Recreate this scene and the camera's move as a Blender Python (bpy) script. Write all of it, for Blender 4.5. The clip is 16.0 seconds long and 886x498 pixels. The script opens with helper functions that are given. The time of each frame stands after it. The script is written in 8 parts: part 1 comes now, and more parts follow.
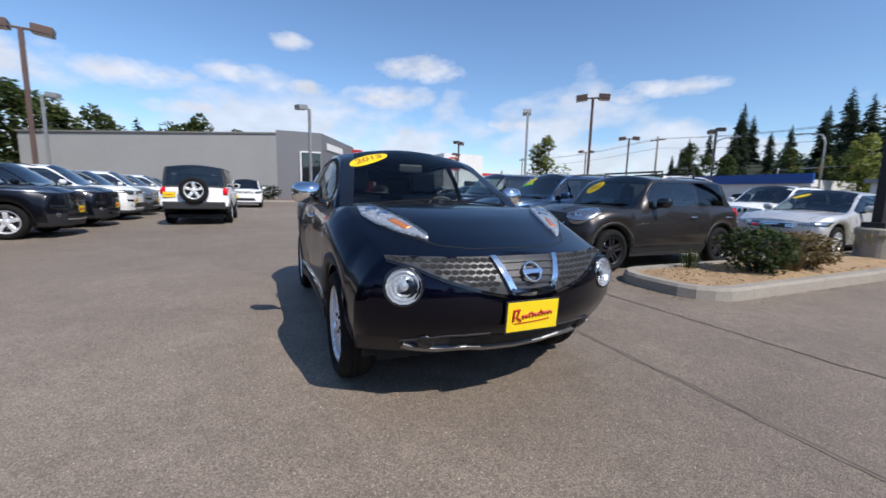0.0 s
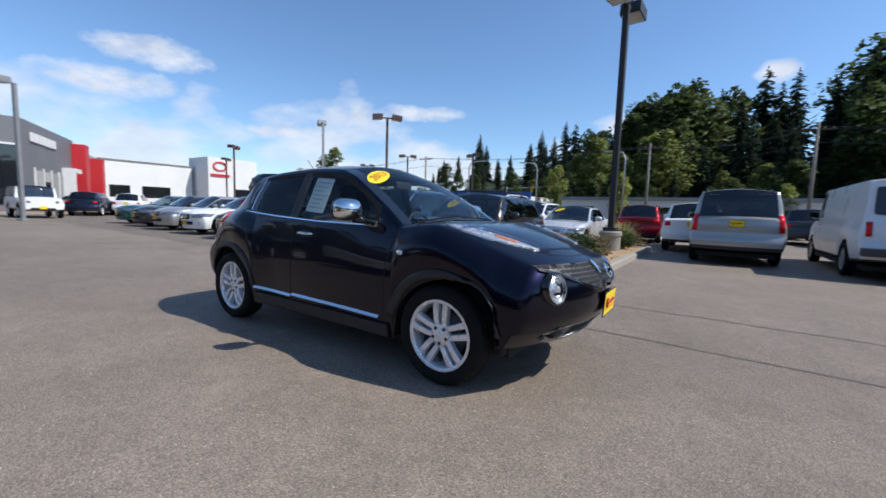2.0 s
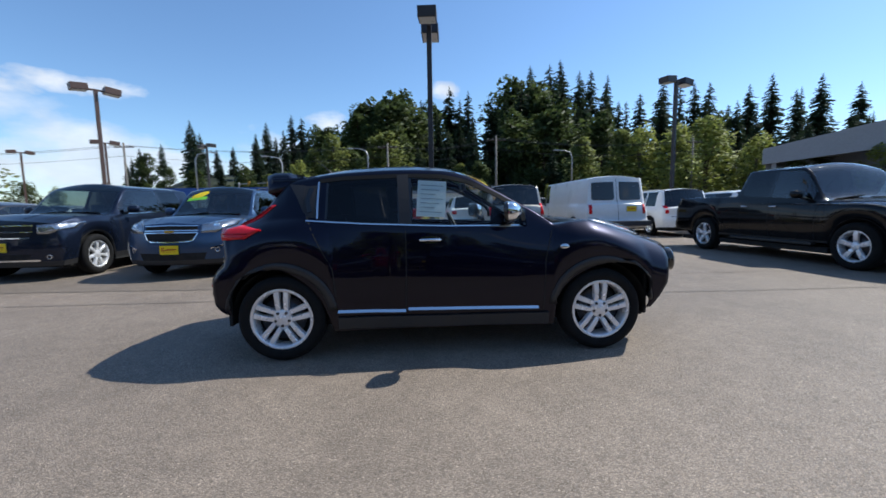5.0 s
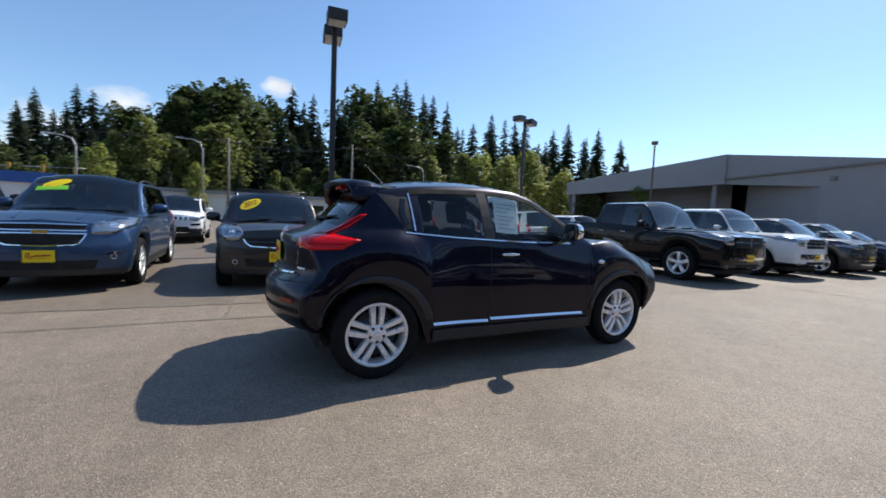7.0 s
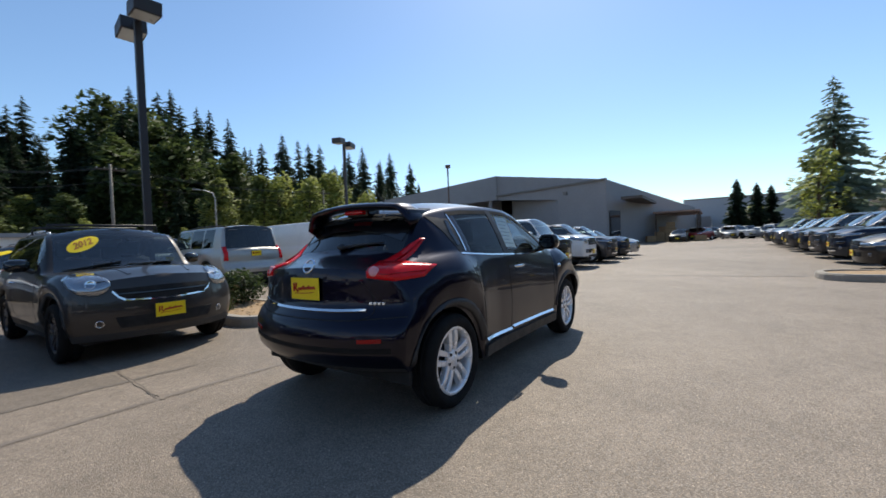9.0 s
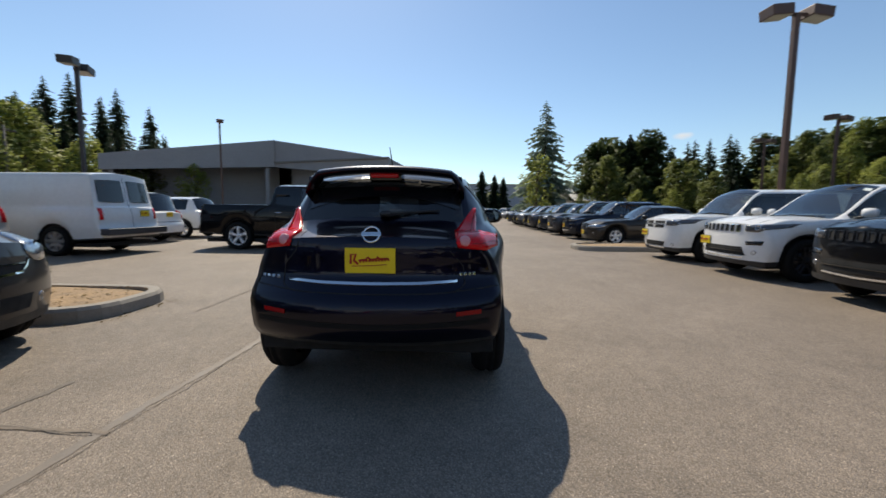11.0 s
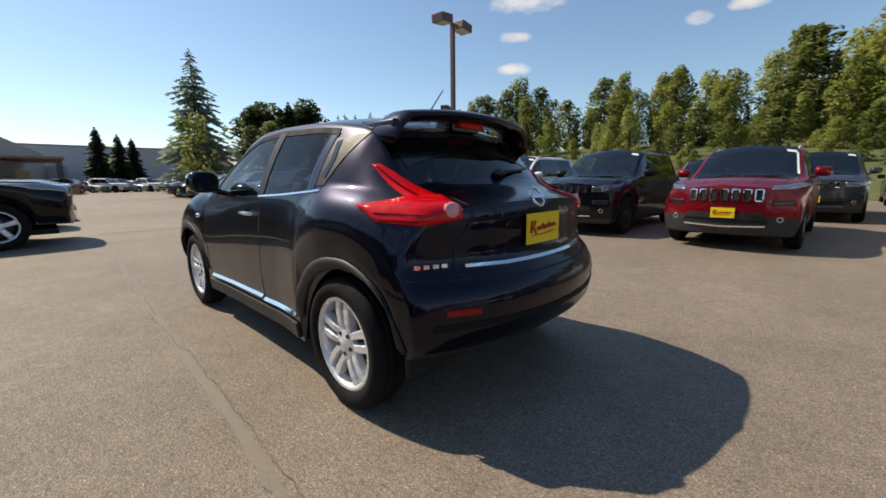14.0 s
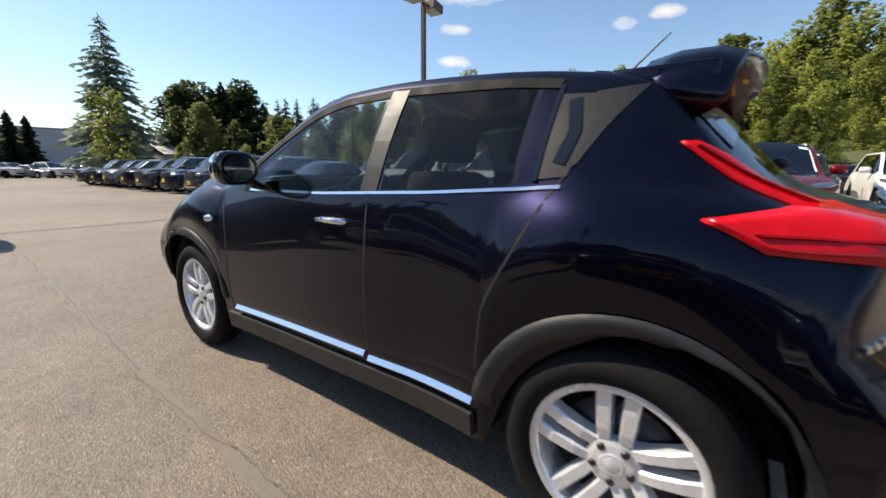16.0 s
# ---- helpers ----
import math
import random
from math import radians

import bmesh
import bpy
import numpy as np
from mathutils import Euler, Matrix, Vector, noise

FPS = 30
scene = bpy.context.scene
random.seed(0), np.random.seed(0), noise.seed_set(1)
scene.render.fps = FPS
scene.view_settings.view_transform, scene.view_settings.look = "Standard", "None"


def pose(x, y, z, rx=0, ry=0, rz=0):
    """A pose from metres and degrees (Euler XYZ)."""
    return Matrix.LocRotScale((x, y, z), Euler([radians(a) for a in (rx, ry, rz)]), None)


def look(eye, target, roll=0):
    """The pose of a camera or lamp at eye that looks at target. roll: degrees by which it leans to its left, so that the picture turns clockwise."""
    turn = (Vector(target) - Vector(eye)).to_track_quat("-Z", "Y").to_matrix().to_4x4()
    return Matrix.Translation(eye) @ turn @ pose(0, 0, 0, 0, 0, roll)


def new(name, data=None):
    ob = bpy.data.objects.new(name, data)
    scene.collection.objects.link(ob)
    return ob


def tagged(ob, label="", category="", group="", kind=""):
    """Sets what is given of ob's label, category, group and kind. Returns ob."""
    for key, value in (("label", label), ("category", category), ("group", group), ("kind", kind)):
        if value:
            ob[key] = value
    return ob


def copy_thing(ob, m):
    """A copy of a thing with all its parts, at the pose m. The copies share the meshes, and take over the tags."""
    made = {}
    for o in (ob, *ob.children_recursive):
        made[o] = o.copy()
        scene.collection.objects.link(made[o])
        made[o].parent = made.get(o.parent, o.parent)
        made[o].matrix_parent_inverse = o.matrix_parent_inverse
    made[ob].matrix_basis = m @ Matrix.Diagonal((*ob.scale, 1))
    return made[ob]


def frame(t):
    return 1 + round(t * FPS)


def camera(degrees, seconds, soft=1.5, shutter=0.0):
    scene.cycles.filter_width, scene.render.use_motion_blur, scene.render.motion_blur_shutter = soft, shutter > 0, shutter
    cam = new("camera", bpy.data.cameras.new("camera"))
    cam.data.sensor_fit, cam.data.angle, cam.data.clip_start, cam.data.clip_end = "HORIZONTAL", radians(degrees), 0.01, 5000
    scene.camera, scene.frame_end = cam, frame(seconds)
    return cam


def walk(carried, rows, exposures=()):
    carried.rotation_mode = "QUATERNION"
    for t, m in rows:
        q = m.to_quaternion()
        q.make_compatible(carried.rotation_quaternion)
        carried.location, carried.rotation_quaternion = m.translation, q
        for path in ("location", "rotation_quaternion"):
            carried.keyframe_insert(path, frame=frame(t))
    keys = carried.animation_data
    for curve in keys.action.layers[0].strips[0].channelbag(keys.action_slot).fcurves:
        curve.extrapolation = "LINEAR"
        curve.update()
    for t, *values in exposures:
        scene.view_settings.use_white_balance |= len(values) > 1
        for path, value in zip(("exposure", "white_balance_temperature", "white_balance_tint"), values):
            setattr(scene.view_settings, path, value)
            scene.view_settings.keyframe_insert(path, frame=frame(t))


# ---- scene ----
cam = camera(96.0, 16.0, soft=1.6, shutter=0.3)
PATH = [
    (0, (3.72, -1.211, 1.15), (1.911, -0.403, 0.874), 1.4),
    (0.5, (3.552, -1.644, 1.145), (1.879, -0.581, 0.878), 1.8),
    (1, (3.343, -2.124, 1.131), (1.84, -0.833, 0.861), 1.9),
    (1.5, (3.05, -2.539, 1.135), (1.716, -1.075, 0.853), 2.3),
    (2, (2.697, -2.925, 1.15), (1.582, -1.276, 0.957), 1.8),
    (2.5, (2.27, -3.238, 1.149), (1.381, -1.46, 0.93), 1.2),
    (3, (1.779, -3.504, 1.158), (1.036, -1.662, 0.929), -0.8),
    (3.5, (1.302, -3.701, 1.157), (0.764, -1.785, 0.958), 0.1),
    (4, (0.8, -3.837, 1.168), (0.479, -1.872, 0.98), -0.0),
    (4.2, (0.602, -3.912, 1.177), (0.372, -1.934, 0.989), -0.5),
    (6.3, (-1.532, -3.842, 1.166), (-0.913, -1.954, 0.939), 2.4),
    (6.5, (-1.716, -3.789, 1.168), (-1.037, -1.919, 0.963), 2.8),
    (7, (-2.166, -3.578, 1.194), (-1.258, -1.802, 1.048), 2.5),
    (7.5, (-2.598, -3.386, 1.191), (-1.44, -1.76, 1.057), 1.7),
    (8, (-2.994, -3.065, 1.202), (-1.72, -1.528, 1.089), 2.5),
    (8.2, (-3.156, -2.95, 1.191), (-1.793, -1.49, 1.087), 0.8),
    (10.3, (-4.154, -1.192, 1.178), (-2.23, -0.665, 1.042), -0.8),
    (10.5, (-4.23, -1.001, 1.182), (-2.281, -0.604, 0.974), -0.7),
    (11, (-4.231, -0.525, 1.188), (-2.242, -0.45, 0.998), 0.5),
    (11.5, (-4.17, -0.035, 1.179), (-2.196, -0.301, 0.994), 1.4),
    (12, (-4.004, 0.412, 1.171), (-2.104, -0.175, 0.958), 2.5),
    (12.5, (-3.827, 0.866, 1.158), (-2.042, -0.01, 0.94), 1.1),
    (13, (-3.561, 1.231, 1.15), (-1.897, 0.161, 0.856), 2.2),
    (13.5, (-3.258, 1.561, 1.145), (-1.731, 0.305, 0.847), -0.4),
    (14, (-2.947, 1.798, 1.135), (-1.555, 0.404, 0.79), -0.7),
    (14.5, (-2.586, 1.939, 1.135), (-1.321, 0.436, 0.762), -1.7),
    (15, (-2.249, 2.05, 1.143), (-1.063, 0.486, 0.754), -1.6),
    (15.5, (-1.879, 1.983, 1.129), (-0.674, 0.441, 0.72), 1.3),
    (16, (-1.463, 1.877, 1.13), (-0.296, 0.3, 0.744), 0.4),
]
EXPOSURES = [(0, 0.05, 6250, 10), (2.5, 0.10, 6050, 8), (4, 0.12, 5950, 6), (7, 0.22, 6500, 7), (8.2, 0.18, 6600, 6), (11, -0.06, 7250, 7), (12.5, -0.18, 7500, 8), (13.2, -0.14, 7600, 8), (14.5, 0.28, 7650, 8), (15.5, 0.44, 7600, 9), (16, 0.40, 7400, 9)]
walk(cam, [(t, look(eye, target, roll)) for t, eye, target, roll in PATH], EXPOSURES)

# ---- world, sun, exposure ----
from mathutils.bvhtree import BVHTree

SUN_AZ, SUN_EL = math.radians(19.8), math.radians(48.0)
scene.view_settings.exposure = 0.0
world = bpy.data.worlds.new("sky_world")
scene.world = world
world.use_nodes = True


CLOUDS = [(159.1, 16.3, 6.0, 1.7), (163.7, 12.4, 7.4, 1.8), (176.3, 18.1, 2.6, 1.1), (183.2, 13.6, 4.0, 1.2), (193, 12.0, 7.5, 1.7), (204, 11.5, 7.0, 2.4), (187, 9.3, 5.0, 1.3), (174.7, 12.8, 2.8, 1.1), (127.6, 13.1, 5.8, 1.1), (133.5, 12.2, 3.4, 1.2),
          (145.5, 9.3, 6.5, 1.1), (85.6, 15.6, 2.0, 1.3), (101.5, 11.6, 3.4, 1.5), (-56.2, 21.4, 4.6, 1.4), (-54.8, 17.6, 2.0, 0.7), (-54.9, 14.0, 2.6, 0.8), (-76.1, 17.1, 1.5, 0.9), (-80.5, 17.8, 2.0, 0.8), (-28.2, 9.2, 1.2, 0.5)]


def sky_nodes():
    nt = world.node_tree
    nt.nodes.clear()
    N = nt.nodes.new
    out, bg = N("ShaderNodeOutputWorld"), N("ShaderNodeBackground")
    sky = N("ShaderNodeTexSky")
    sky.sky_type = "NISHITA"
    sky.sun_disc = False
    sky.sun_elevation = SUN_EL
    sky.sun_rotation = math.pi / 2 - SUN_AZ
    sky.air_density, sky.dust_density, sky.ozone_density = 1.0, 0.25, 3.0
    co = N("ShaderNodeTexCoord")
    sep = N("ShaderNodeSeparateXYZ")
    nt.links.new(co.outputs["Generated"], sep.inputs[0])

    def m(op, a, b=None, clamp=False):
        n = N("ShaderNodeMath")
        n.operation, n.use_clamp = op, clamp
        for k, v in enumerate((a, b)):
            if v is None:
                continue
            if isinstance(v, (int, float)):
                n.inputs[k].default_value = v
            else:
                nt.links.new(v, n.inputs[k])
        return n.outputs[0]

    def dot(axis):
        n = N("ShaderNodeVectorMath")
        n.operation = "DOT_PRODUCT"
        nt.links.new(co.outputs["Generated"], n.inputs[0])
        n.inputs[1].default_value = axis
        return n.outputs["Value"]

    comb = N("ShaderNodeCombineXYZ")
    nt.links.new(m("MULTIPLY", sep.outputs[0], 3.4), comb.inputs[0])
    nt.links.new(m("MULTIPLY", sep.outputs[1], 3.4), comb.inputs[1])
    nt.links.new(m("MULTIPLY", sep.outputs[2], 6.5), comb.inputs[2])

    def fluff(scale, detail, rough):
        n = N("ShaderNodeTexNoise")
        n.inputs["Scale"].default_value, n.inputs["Detail"].default_value, n.inputs["Roughness"].default_value = scale, detail, rough
        nt.links.new(comb.outputs[0], n.inputs["Vector"])
        return n.outputs["Fac"]

    # a low grey-white bank away from the sun
    side = m("ADD", m("MULTIPLY", sep.outputs[0], -0.20), m("MULTIPLY", sep.outputs[1], 0.03))
    low = m("MULTIPLY", m("ABSOLUTE", m("SUBTRACT", sep.outputs[2], 0.085)), -1.7)
    dens = m("ADD", fluff(1.6, 7.0, 0.5), m("ADD", side, low))
    cloud = m("MULTIPLY", m("MULTIPLY", m("SUBTRACT", dens, 0.485), 6.0, True), 0.85)
    # fair-weather heaps: bearing, height and half sizes in degrees, their edges broken up by noise
    edge = m("MULTIPLY", m("SUBTRACT", m("ADD", m("MULTIPLY", fluff(3.6, 8.0, 0.55), 0.7), m("MULTIPLY", fluff(11.0, 5.0, 0.55), 0.3)), 0.5), 3.6)
    heap = None
    for az, el, w, h in CLOUDS:
        a, e = radians(az), radians(el)
        c = Vector((math.cos(e) * math.cos(a), math.cos(e) * math.sin(a), math.sin(e)))
        right = Vector((-math.sin(a), math.cos(a), 0))
        up = c.cross(right) * -1
        p, q = m("MULTIPLY", dot(right), 1 / radians(w)), m("MULTIPLY", m("SUBTRACT", dot(up), 0.0), 1 / radians(h))
        r2 = m("ADD", m("MULTIPLY", p, p), m("MULTIPLY", q, q))
        v = m("SUBTRACT", m("SUBTRACT", 1.0, r2), m("MULTIPLY", m("LESS_THAN", dot(c), 0.0), 99.0))
        heap = v if heap is None else m("MAXIMUM", heap, v)
    heap = m("MULTIPLY", m("ADD", m("MAXIMUM", heap, -3.0), edge), 0.9, True)
    cloud = m("MAXIMUM", cloud, heap)
    no2 = N("ShaderNodeTexNoise")
    no2.inputs["Scale"].default_value = 4.0
    no2.inputs["Detail"].default_value = 5.0
    nt.links.new(comb.outputs[0], no2.inputs["Vector"])
    shade = m("ADD", m("MULTIPLY", no2.outputs["Fac"], 3.2), 4.1)
    ccol = N("ShaderNodeCombineColor")
    nt.links.new(shade, ccol.inputs[0])
    nt.links.new(m("MULTIPLY", shade, 1.02), ccol.inputs[1])
    nt.links.new(m("MULTIPLY", shade, 1.10), ccol.inputs[2])
    mix = N("ShaderNodeMix")
    mix.data_type = "RGBA"
    nt.links.new(m("MULTIPLY", cloud, 0.9), mix.inputs["Factor"])
    tint = N("ShaderNodeMix")
    tint.data_type, tint.blend_type = "RGBA", "MULTIPLY"
    tint.inputs["Factor"].default_value = 1.0
    tint.inputs["B"].default_value = (0.965, 1.045, 1.12, 1)
    nt.links.new(sky.outputs[0], tint.inputs["A"])
    nt.links.new(tint.outputs["Result"], mix.inputs["A"])
    nt.links.new(ccol.outputs[0], mix.inputs["B"])
    nt.links.new(mix.outputs["Result"], bg.inputs["Color"])
    bg.inputs["Strength"].default_value = 0.135
    nt.links.new(bg.outputs[0], out.inputs[0])


sky_nodes()
sun = new("sun", bpy.data.lights.new("sun", "SUN"))
sun.data.energy, sun.data.angle, sun.data.color = 4.8, math.radians(0.55), (1.0, 0.93, 0.84)
sun.matrix_world = look((0, 0, 0), (-math.cos(SUN_AZ) * math.cos(SUN_EL), -math.sin(SUN_AZ) * math.cos(SUN_EL), -math.sin(SUN_EL)))

# ---- materials ----
MATS = {}


def node_material(name):
    mt = bpy.data.materials.new(name)
    mt.use_nodes = True
    return mt, mt.node_tree, mt.node_tree.nodes["Principled BSDF"]


def surface(name, colour, rough=0.5, metal=0.0, vary=0.12, scale=6.0, bump=0.0, bump_scale=40.0, coat=0.0, spec=0.5, per_object=0.0):
    """A plain surface with two scales of variation in colour and roughness, and fine relief."""
    if name in MATS:
        return MATS[name]
    mt, nt, b = node_material(name)
    co = nt.nodes.new("ShaderNodeTexCoord")
    n1, n2 = nt.nodes.new("ShaderNodeTexNoise"), nt.nodes.new("ShaderNodeTexNoise")
    n1.inputs["Scale"].default_value, n1.inputs["Detail"].default_value = scale, 4
    n2.inputs["Scale"].default_value, n2.inputs["Detail"].default_value = scale * 9, 3
    for n in (n1, n2):
        nt.links.new(co.outputs["Object"], n.inputs["Vector"])
    add = nt.nodes.new("ShaderNodeMath")
    add.operation = "ADD"
    nt.links.new(n1.outputs["Fac"], add.inputs[0])
    nt.links.new(n2.outputs["Fac"], add.inputs[1])
    if per_object:
        info = nt.nodes.new("ShaderNodeObjectInfo")
        mu = nt.nodes.new("ShaderNodeMath")
        mu.operation = "MULTIPLY_ADD"
        mu.inputs[1].default_value = per_object
        nt.links.new(info.outputs["Random"], mu.inputs[0])
        nt.links.new(add.outputs[0], mu.inputs[2])
        add = mu
    ramp = nt.nodes.new("ShaderNodeMapRange")
    ramp.inputs["From Min"].default_value, ramp.inputs["From Max"].default_value = 0.6, 1.4
    ramp.inputs["To Min"].default_value, ramp.inputs["To Max"].default_value = 1 - vary, 1 + vary
    nt.links.new(add.outputs[0], ramp.inputs["Value"])
    mul = nt.nodes.new("ShaderNodeMix")
    mul.data_type, mul.blend_type = "RGBA", "MULTIPLY"
    mul.inputs["Factor"].default_value = 1.0
    mul.inputs["A"].default_value = (*colour, 1)
    nt.links.new(ramp.outputs[0], mul.inputs["B"])
    nt.links.new(mul.outputs["Result"], b.inputs["Base Color"])
    r2 = nt.nodes.new("ShaderNodeMapRange")
    r2.inputs["From Min"].default_value, r2.inputs["From Max"].default_value = 0.3, 0.7
    r2.inputs["To Min"].default_value, r2.inputs["To Max"].default_value = max(0.02, rough * 0.85), min(1, rough * 1.15)
    nt.links.new(n1.outputs["Fac"], r2.inputs["Value"])
    nt.links.new(r2.outputs[0], b.inputs["Roughness"])
    b.inputs["Metallic"].default_value = metal
    b.inputs["Specular IOR Level"].default_value = spec
    b.inputs["Coat Weight"].default_value = coat
    b.inputs["Coat Roughness"].default_value = 0.03
    if bump:
        n3, bp = nt.nodes.new("ShaderNodeTexNoise"), nt.nodes.new("ShaderNodeBump")
        n3.inputs["Scale"].default_value, n3.inputs["Detail"].default_value = bump_scale, 4
        nt.links.new(co.outputs["Object"], n3.inputs["Vector"])
        bp.inputs["Strength"].default_value, bp.inputs["Distance"].default_value = bump, 0.01
        nt.links.new(n3.outputs["Fac"], bp.inputs["Height"])
        nt.links.new(bp.outputs[0], b.inputs["Normal"])
    MATS[name] = mt
    return mt


def paint(name, colour, metal=0.35, rough=0.32):
    """Car paint: base with fine flakes under a clear coat."""
    key = "paint_" + name
    if key in MATS:
        return MATS[key]
    mt = surface(key, colour, rough, metal, 0.06, 1.3, coat=0.58, spec=0.08)
    return mt


def glass(name, tint, gloss=0.8, base=0.05):
    """A tinted pane: part of the light goes straight through, the rest is a mirror by the pane's own gloss."""
    if name in MATS:
        return MATS[name]
    mt = bpy.data.materials.new(name)
    mt.use_nodes = True
    nt = mt.node_tree
    nt.nodes.clear()
    out, mix = nt.nodes.new("ShaderNodeOutputMaterial"), nt.nodes.new("ShaderNodeMixShader")
    tr, gl, lw = nt.nodes.new("ShaderNodeBsdfTransparent"), nt.nodes.new("ShaderNodeBsdfGlossy"), nt.nodes.new("ShaderNodeLayerWeight")
    lw.inputs["Blend"].default_value = 0.5
    pw, fr = nt.nodes.new("ShaderNodeMath"), nt.nodes.new("ShaderNodeMath")
    pw.operation, fr.operation = "POWER", "MULTIPLY_ADD"
    pw.inputs[1].default_value, fr.inputs[1].default_value, fr.inputs[2].default_value = 5.0, 0.94, base
    nt.links.new(lw.outputs["Facing"], pw.inputs[0])
    nt.links.new(pw.outputs[0], fr.inputs[0])
    tr.inputs["Color"].default_value = (*tint, 1)
    gl.inputs["Roughness"].default_value = 0.01
    gl.inputs["Color"].default_value = (gloss, gloss, gloss, 1)
    nt.links.new(fr.outputs[0], mix.inputs[0])
    nt.links.new(tr.outputs[0], mix.inputs[1])
    nt.links.new(gl.outputs[0], mix.inputs[2])
    nt.links.new(mix.outputs[0], out.inputs["Surface"])
    MATS[name] = mt
    return mt


def asphalt_material(name, base):
    mt, nt, b = node_material(name)
    N, L = nt.nodes.new, nt.links.new
    co = N("ShaderNodeTexCoord")

    def noise_tex(scale, detail=4, rough=0.55):
        n = N("ShaderNodeTexNoise")
        n.inputs["Scale"].default_value, n.inputs["Detail"].default_value, n.inputs["Roughness"].default_value = scale, detail, rough
        L(co.outputs["Object"], n.inputs["Vector"])
        return n.outputs["Fac"]

    def ramp(src, a, b_, lo, hi):
        r = N("ShaderNodeMapRange")
        for k, v in zip(("From Min", "From Max", "To Min", "To Max"), (a, b_, lo, hi)):
            r.inputs[k].default_value = v
        L(src, r.inputs["Value"])
        return r.outputs[0]

    def mul(a, c):
        m = N("ShaderNodeMath")
        m.operation = "MULTIPLY"
        L(a, m.inputs[0])
        L(c, m.inputs[1])
        return m.outputs[0]

    big, mid, grain = noise_tex(0.16, 5), noise_tex(1.1, 6, 0.65), noise_tex(210, 3, 0.75)
    vor = N("ShaderNodeTexVoronoi")
    vor.inputs["Scale"].default_value = 135
    L(co.outputs["Object"], vor.inputs["Vector"])
    sv = N("ShaderNodeSeparateColor")
    L(vor.outputs["Color"], sv.inputs[0])
    stones = mul(ramp(sv.outputs[0], 0.05, 0.95, 0.72, 1.26), ramp(vor.outputs["Distance"], 0.30, 0.62, 1.05, 0.70))
    val = mul(mul(ramp(big, 0.35, 0.65, 0.86, 1.14), mul(ramp(mid, 0.3, 0.7, 0.86, 1.13), ramp(noise_tex(7.0, 4, 0.6), 0.3, 0.7, 0.90, 1.10))), mul(ramp(grain, 0.3, 0.7, 0.82, 1.18), stones))
    # pale and dark stones here and there
    v2 = N("ShaderNodeTexVoronoi")
    v2.inputs["Scale"].default_value = 74
    L(co.outputs["Object"], v2.inputs["Vector"])
    sx = N("ShaderNodeSeparateColor")
    L(v2.outputs["Color"], sx.inputs[0])
    chip = ramp(v2.outputs["Distance"], 0.34, 0.42, 1.0, 0.0)

    def chips(channel, a, b_, to):
        k = N("ShaderNodeMath")
        k.operation = "MULTIPLY_ADD"
        L(mul(ramp(channel, a, b_, 0.0, to), chip), k.inputs[0])
        k.inputs[1].default_value, k.inputs[2].default_value = 1.0, 1.0
        return k.outputs[0]

    val = mul(val, mul(chips(sx.outputs[0], 0.955, 0.975, 0.85), chips(sx.outputs[1], 0.90, 0.93, -0.38)))
    # drips of oil here and there
    oil = ramp(noise_tex(0.9, 2), 0.70, 0.78, 1.0, 0.72)
    val = mul(val, oil)
    mx = N("ShaderNodeMix")
    mx.data_type, mx.blend_type = "RGBA", "MULTIPLY"
    mx.inputs["Factor"].default_value = 1
    mx.inputs["A"].default_value = (*base, 1)
    L(val, mx.inputs["B"])
    L(mx.outputs["Result"], b.inputs["Base Color"])
    L(ramp(sv.outputs[2], 0.0, 1.0, 0.95, 0.52), b.inputs["Roughness"])
    b.inputs["Specular IOR Level"].default_value = 0.45
    bp = N("ShaderNodeBump")
    bp.inputs["Strength"].default_value, bp.inputs["Distance"].default_value = 0.7, 0.0045
    inv = ramp(vor.outputs["Distance"], 0.0, 0.7, 1.0, 0.0)
    L(mul(inv, ramp(sv.outputs[1], 0.0, 1.0, 0.45, 1.0)), bp.inputs["Height"])
    L(bp.outputs[0], b.inputs["Normal"])
    return mt


def leaf_material(name, dark, light, scale=0.6):
    mt, nt, b = node_material(name)
    N, L = nt.nodes.new, nt.links.new
    geo, info = N("ShaderNodeNewGeometry"), N("ShaderNodeObjectInfo")
    ad = N("ShaderNodeMath")
    ad.operation = "MULTIPLY_ADD"
    ad.inputs[1].default_value = 0.35
    L(info.outputs["Random"], ad.inputs[0])
    mu = N("ShaderNodeMath")
    mu.operation = "MULTIPLY"
    mu.inputs[1].default_value = 0.65
    L(geo.outputs["Random Per Island"], mu.inputs[0])
    L(mu.outputs[0], ad.inputs[2])
    mx = N("ShaderNodeMix")
    mx.data_type = "RGBA"
    mx.inputs["A"].default_value, mx.inputs["B"].default_value = (*dark, 1), (*light, 1)
    L(ad.outputs[0], mx.inputs["Factor"])
    L(mx.outputs["Result"], b.inputs["Base Color"])
    tl, ms = N("ShaderNodeBsdfTranslucent"), N("ShaderNodeMixShader")
    ms.inputs[0].default_value = 0.45
    L(mx.outputs["Result"], tl.inputs["Color"])
    L(b.outputs[0], ms.inputs[1])
    L(tl.outputs[0], ms.inputs[2])
    L(ms.outputs[0], nt.nodes["Material Output"].inputs["Surface"])
    b.inputs["Roughness"].default_value = 0.6
    b.inputs["Specular IOR Level"].default_value = 0.3
    b.inputs["Transmission Weight"].default_value = 0.0
    b.inputs["Subsurface Weight"].default_value = 0.0
    return mt


